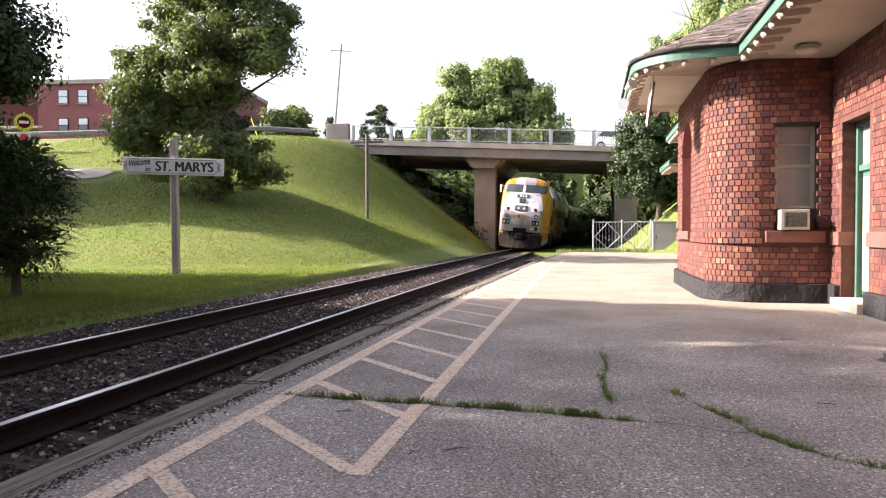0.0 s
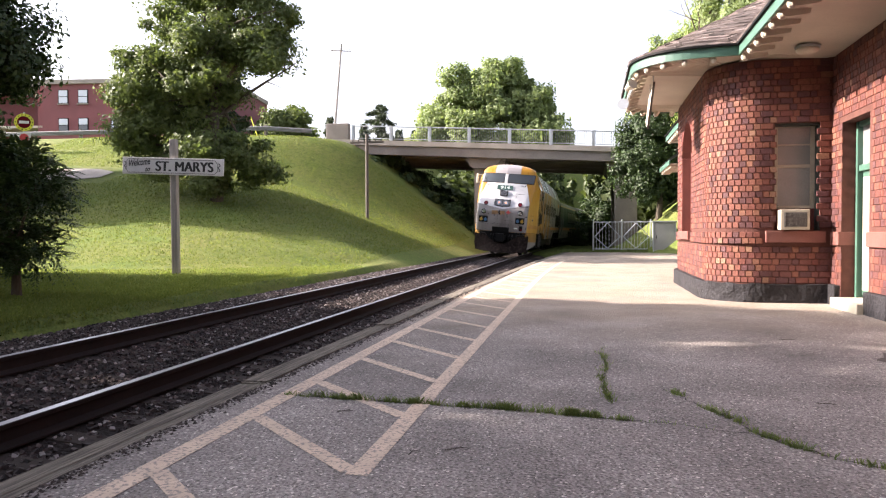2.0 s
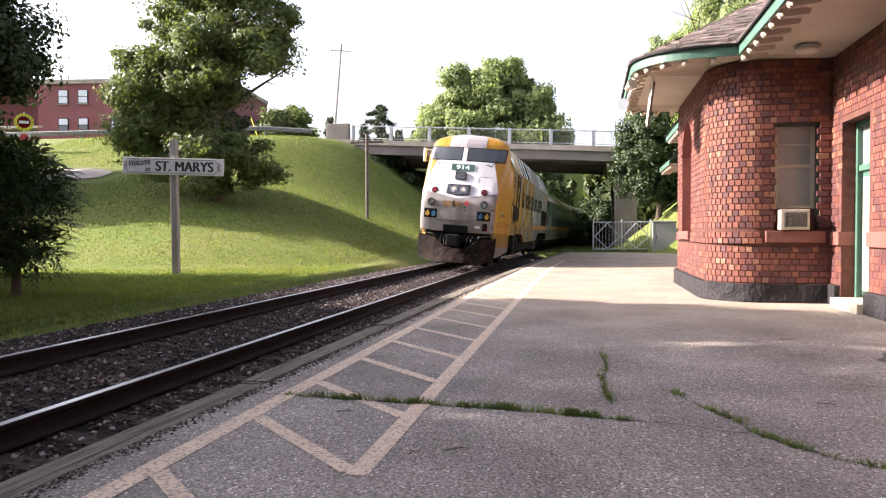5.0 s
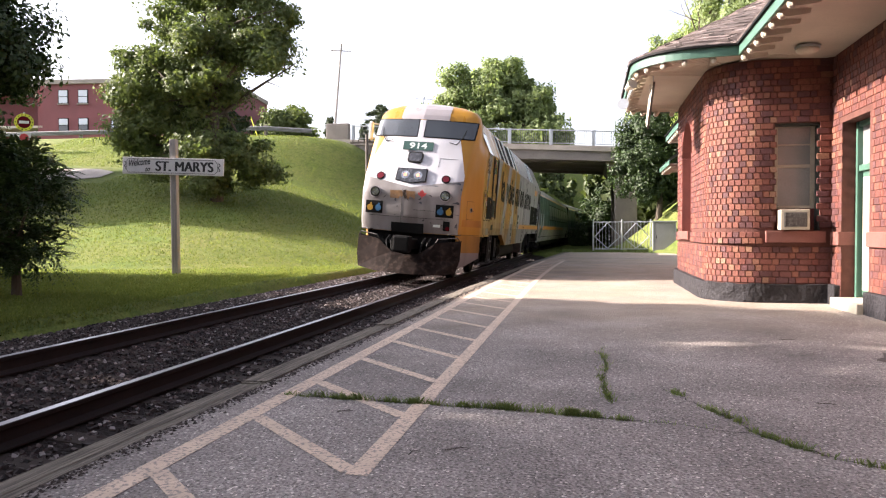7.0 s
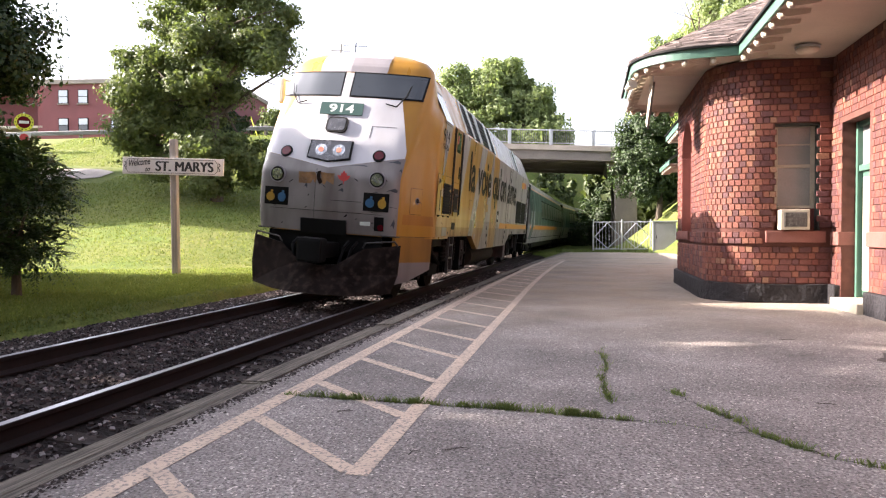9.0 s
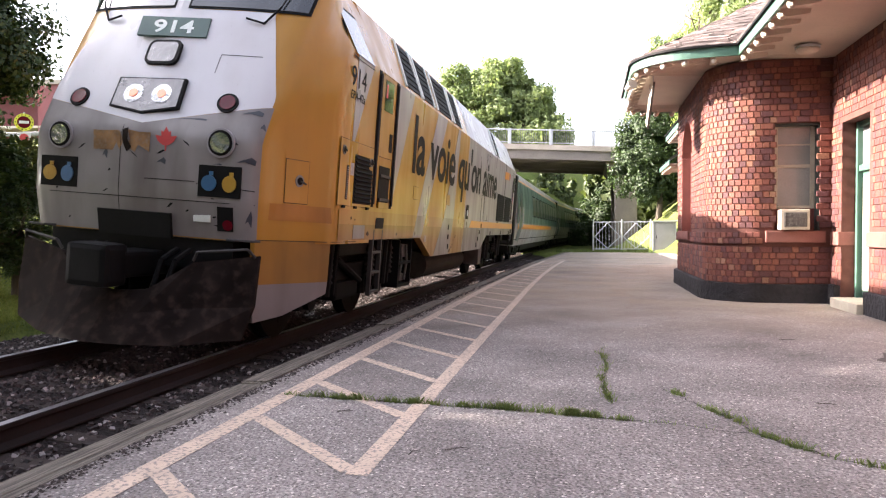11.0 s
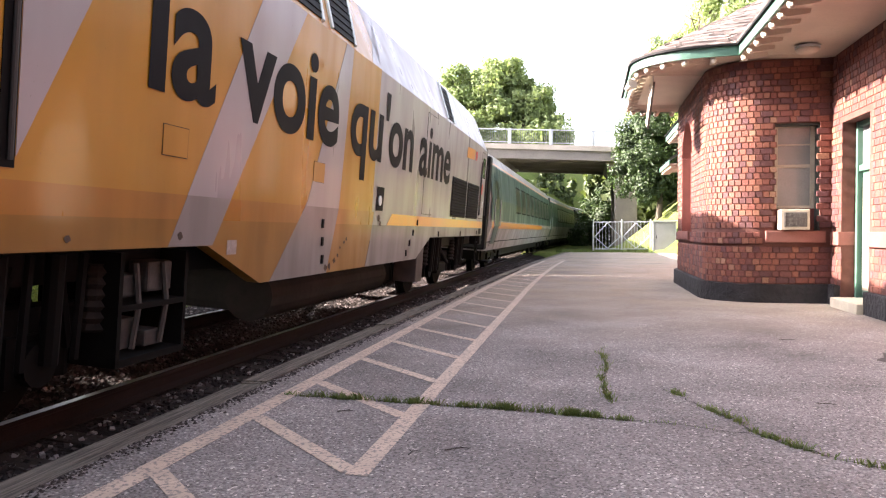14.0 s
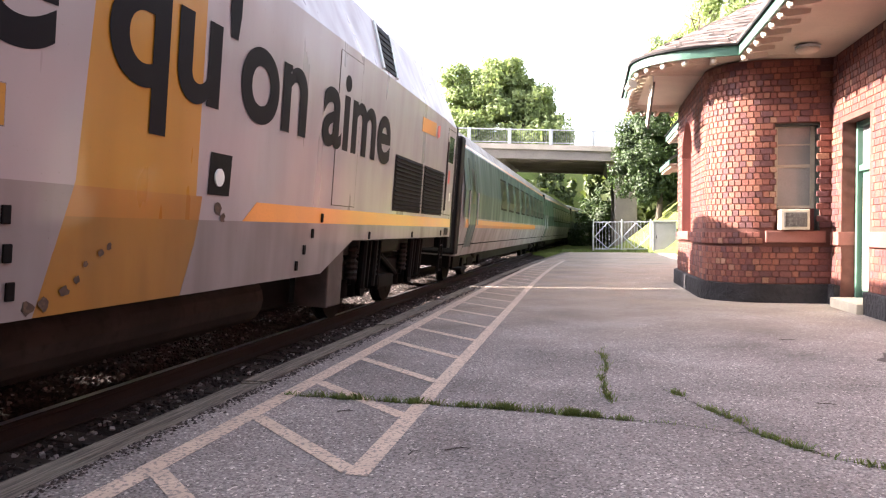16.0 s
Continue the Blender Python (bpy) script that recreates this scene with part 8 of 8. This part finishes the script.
    for x, y, q, s in ((-0.72, 3.93, 20, 0.16), (1.62, 5.45, -12, 0.12), (2.15, 8.6, 5, 0.2), (-1.62, 4.62, 8, 0.12), (1.95, 4.35, -5, 0.12), (-0.95, 3.82, 60, 0.08)):
        stick = thing("twig", "thin dark broken twig lying on the asphalt", "twig", "twigs on the platform", m=pose(x, y, 0.006, 0, 0, q))
        bm = bmesh.new()
        tube(bm, (-s / 2, 0, 0), (0.1 * s, 0.02, 0.004), 0.004, 0.0035, seg=5)
        tube(bm, (0.1 * s, 0.02, 0.004), (s / 2, 0.005, 0.002), 0.0035, 0.002, seg=5)
        tube(bm, (0.0, 0.015, 0.003), (0.2 * s, 0.05, 0.006), 0.0025, 0.0015, seg=5)
        part("stem", bm, M_DARK_BROWN, stick)
    # crumbs of stone, bark and leaf along the timber edge
    n = 5200
    y = -1.0 + 24 * rng.random(n) ** 1.6
    x = -2.86 + 0.012 * y + np.where(y > 12, 0.0009 * (y - 12) ** 2, 0) + 0.235 + np.abs(rng.normal(size=n)) * 0.055
    size = rng.uniform(0.003, 0.011, n)
    corner = np.array([(-1, -1, 0), (1, -0.8, 0), (0.9, 1, 0), (-0.8, 0.9, 0), (-0.2, 0, 0.9)])
    turn = rng.uniform(0, 6.283, n)
    vs = corner[None] * size[:, None, None] * rng.uniform(0.6, 1.4, (n, 5, 1))
    vx = vs[:, :, 0] * np.cos(turn)[:, None] - vs[:, :, 1] * np.sin(turn)[:, None] + x[:, None]
    vy = vs[:, :, 0] * np.sin(turn)[:, None] + vs[:, :, 1] * np.cos(turn)[:, None] + y[:, None]
    me = bpy.data.meshes.new("edge_litter")
    me.from_pydata(np.stack([vx, vy, vs[:, :, 2] + 0.001], 2).reshape(-1, 3).tolist(), [], [tuple(5 * i + k for k in f) for i in range(n) for f in ((0, 1, 4), (1, 2, 4), (2, 3, 4), (3, 0, 4))])
    me.materials.append(M_LITTER)
    tagged(new("edge_litter", me), "dark crumbs of stone and bark along the platform edge", "litter", kind="stuff")
    blades("crack_grass", places, heights, 22, M_TUFT, "green grass tufts growing from the platform cracks", "grass", 0.0035)
    # lawn
    n = 130000
    x, y = -7.4 - np.minimum(rng.exponential(5.5, n), 26), 7.5 + np.minimum(rng.exponential(9.0, n), 34)
    keep = (y > 7.6 + 0.55 * np.maximum(-11 - x, 0)) & (y < 21 + 3 * rng.random(n))
    x, y = x[keep], y[keep]
    n = len(x)
    z = [ground_z(a, b) for a, b in zip(x, y)]
    blades("lawn_blades", np.stack([x, y, z], 1), rng.uniform(0.02, 0.055, n), 23, M_BLADE, "short mown lawn grass blades", "grass", 0.009)
    # longer grass on the slope
    n = 110000
    x, y = rng.uniform(-33, -8, n), 15 + 33 * rng.random(n) ** 0.8
    keep = np.array([a - track_x(b) < -2.9 for a, b in zip(x, y)]) & ~((x < -23.5) & (y > 31.2) & (y < 34.6))
    x, y = x[keep], y[keep]
    z = [ground_z(a, b) for a, b in zip(x, y)]
    blades("slope_grass", np.stack([x, y, z], 1), rng.uniform(0.03, 0.085, len(x)), 25, M_BLADE, "uneven grass on the slope below the road", "grass", 0.016)
    # weeds at the foot of the fence and along the platform's far end
    n = 1800
    x, y = rng.uniform(-2.0, 4.8, n), 43.0 + rng.normal(size=n) * 0.35
    blades("weeds", np.stack([x, y, np.full(n, -0.02)], 1), rng.uniform(0.06, 0.25, n), 24, M_TUFT, "tall green weeds at the platform's end", "weeds", 0.02)


town_sign()
telegraph_pole()
power_pole()
fence()
cabinet()
red_building()
guardrail()
road_signs()
guy_wires()
roads()
white_car = car()
cracks()

# ---- brick courses, last of the large surfaces ----
def brick_skip_bay(x, y, z):
    if 1.18 < z + COURSE / 2 < 3.05 and in_front_window((x, y)):
        return True
    return 0.97 < z + COURSE / 2 < 1.22 or (1.18 < z + COURSE / 2 < SIDE_TOP and in_side_window((x, y)))


_bay = bay_path(0.0)
_near = [p for p in _bay if p[1] < 18.8]
lay_bricks(_near, BASE_TOP, WALL_TOP, brick_skip_bay, lambda x, y, z: x < 2.9 and y < 14.35 and 1.2 < z < 3.45)
_belt = [p for p in bay_path(0.034) if p[1] < 18.8]
lay_bricks(_belt, 1.0, 1.19, lambda x, y, z: 2.88 < x < 3.86 and y < 13.4 or x < BAY_X and SIDE_Y0 - 0.08 < y < SIDE_Y1 + 0.08, lambda x, y, z: False)
_main = [(WALL_X, y) for y in np.arange(9.5, 13.16, 0.1)]
lay_bricks(_main, BASE_TOP, WALL_TOP, lambda x, y, z: 11.45 < y < 12.74 and z < 2.95 or 0.97 < z + COURSE / 2 < 1.22, lambda x, y, z: False)

# ---- what moves ----
NOSE_T = (-1, 0, 1, 2, 3, 4, 5, 6.5, 7.5, 8.5, 9, 11.5, 12, 12.5, 13, 13.5, 14, 14.5, 15, 15.5, 16, 17)
NOSE_Y = (49.9, 45.2, 40.6, 35.9, 31.45, 27.43, 23.95, 18.99, 15.9, 12.96, 11.53, 4.81, 3.62, 2.44, 1.29, 0.19, -0.94, -2.1, -3.24, -4.31, -5.35, -7.3)


def nose_y(t):
    """Place of the locomotive's nose along the track: a smooth curve through the rows above."""
    i = max(1, min(len(NOSE_T) - 3, int(np.searchsorted(NOSE_T, t, side="right")) - 1))
    t0, t1 = NOSE_T[i], NOSE_T[i + 1]
    s0 = (NOSE_Y[i + 1] - NOSE_Y[i - 1]) / (NOSE_T[i + 1] - NOSE_T[i - 1])
    s1 = (NOSE_Y[i + 2] - NOSE_Y[i]) / (NOSE_T[i + 2] - NOSE_T[i])
    h, k = t1 - t0, (t - t0) / (t1 - t0)
    return (2 * k ** 3 - 3 * k ** 2 + 1) * NOSE_Y[i] + (k ** 3 - 2 * k ** 2 + k) * h * s0 + (-2 * k ** 3 + 3 * k ** 2) * NOSE_Y[i + 1] + (k ** 3 - k ** 2) * h * s1


def motions():
    times = [i * 0.25 for i in range(65)]
    walk(loco, [(t, chord_pose(nose_y(t), 3.35, 16.75)) for t in times])
    for i, c in enumerate(coaches):
        start = 21.5 + i * (COACH_LEN + 0.6)
        walk(c, [(t, chord_pose(nose_y(t) + start, 3.4, COACH_LEN - 3.4)) for t in times])
    road = ((0, 1.9), (0.1, 3.1), (0.3, 5.6), (0.6, 9.3), (1.5, 20), (4, 42), (16, 60))
    walk(white_car, [(t, pose(x, 53.6, deck_z(min(x, 9)) + 0.005, 0, 3.0, 0)) for t, x in road])
    fine = [i * 0.1 for i in range(161)]
    for ob in (loco, *coaches):
        for w in ob.children:
            if w.name.startswith("wheelset"):
                a, r = w.location.y, w.location.z
                walk(w, [(t, pose(0, a, r, math.degrees((45.2 - nose_y(t)) / r) % 360)) for t in fine])


motions()
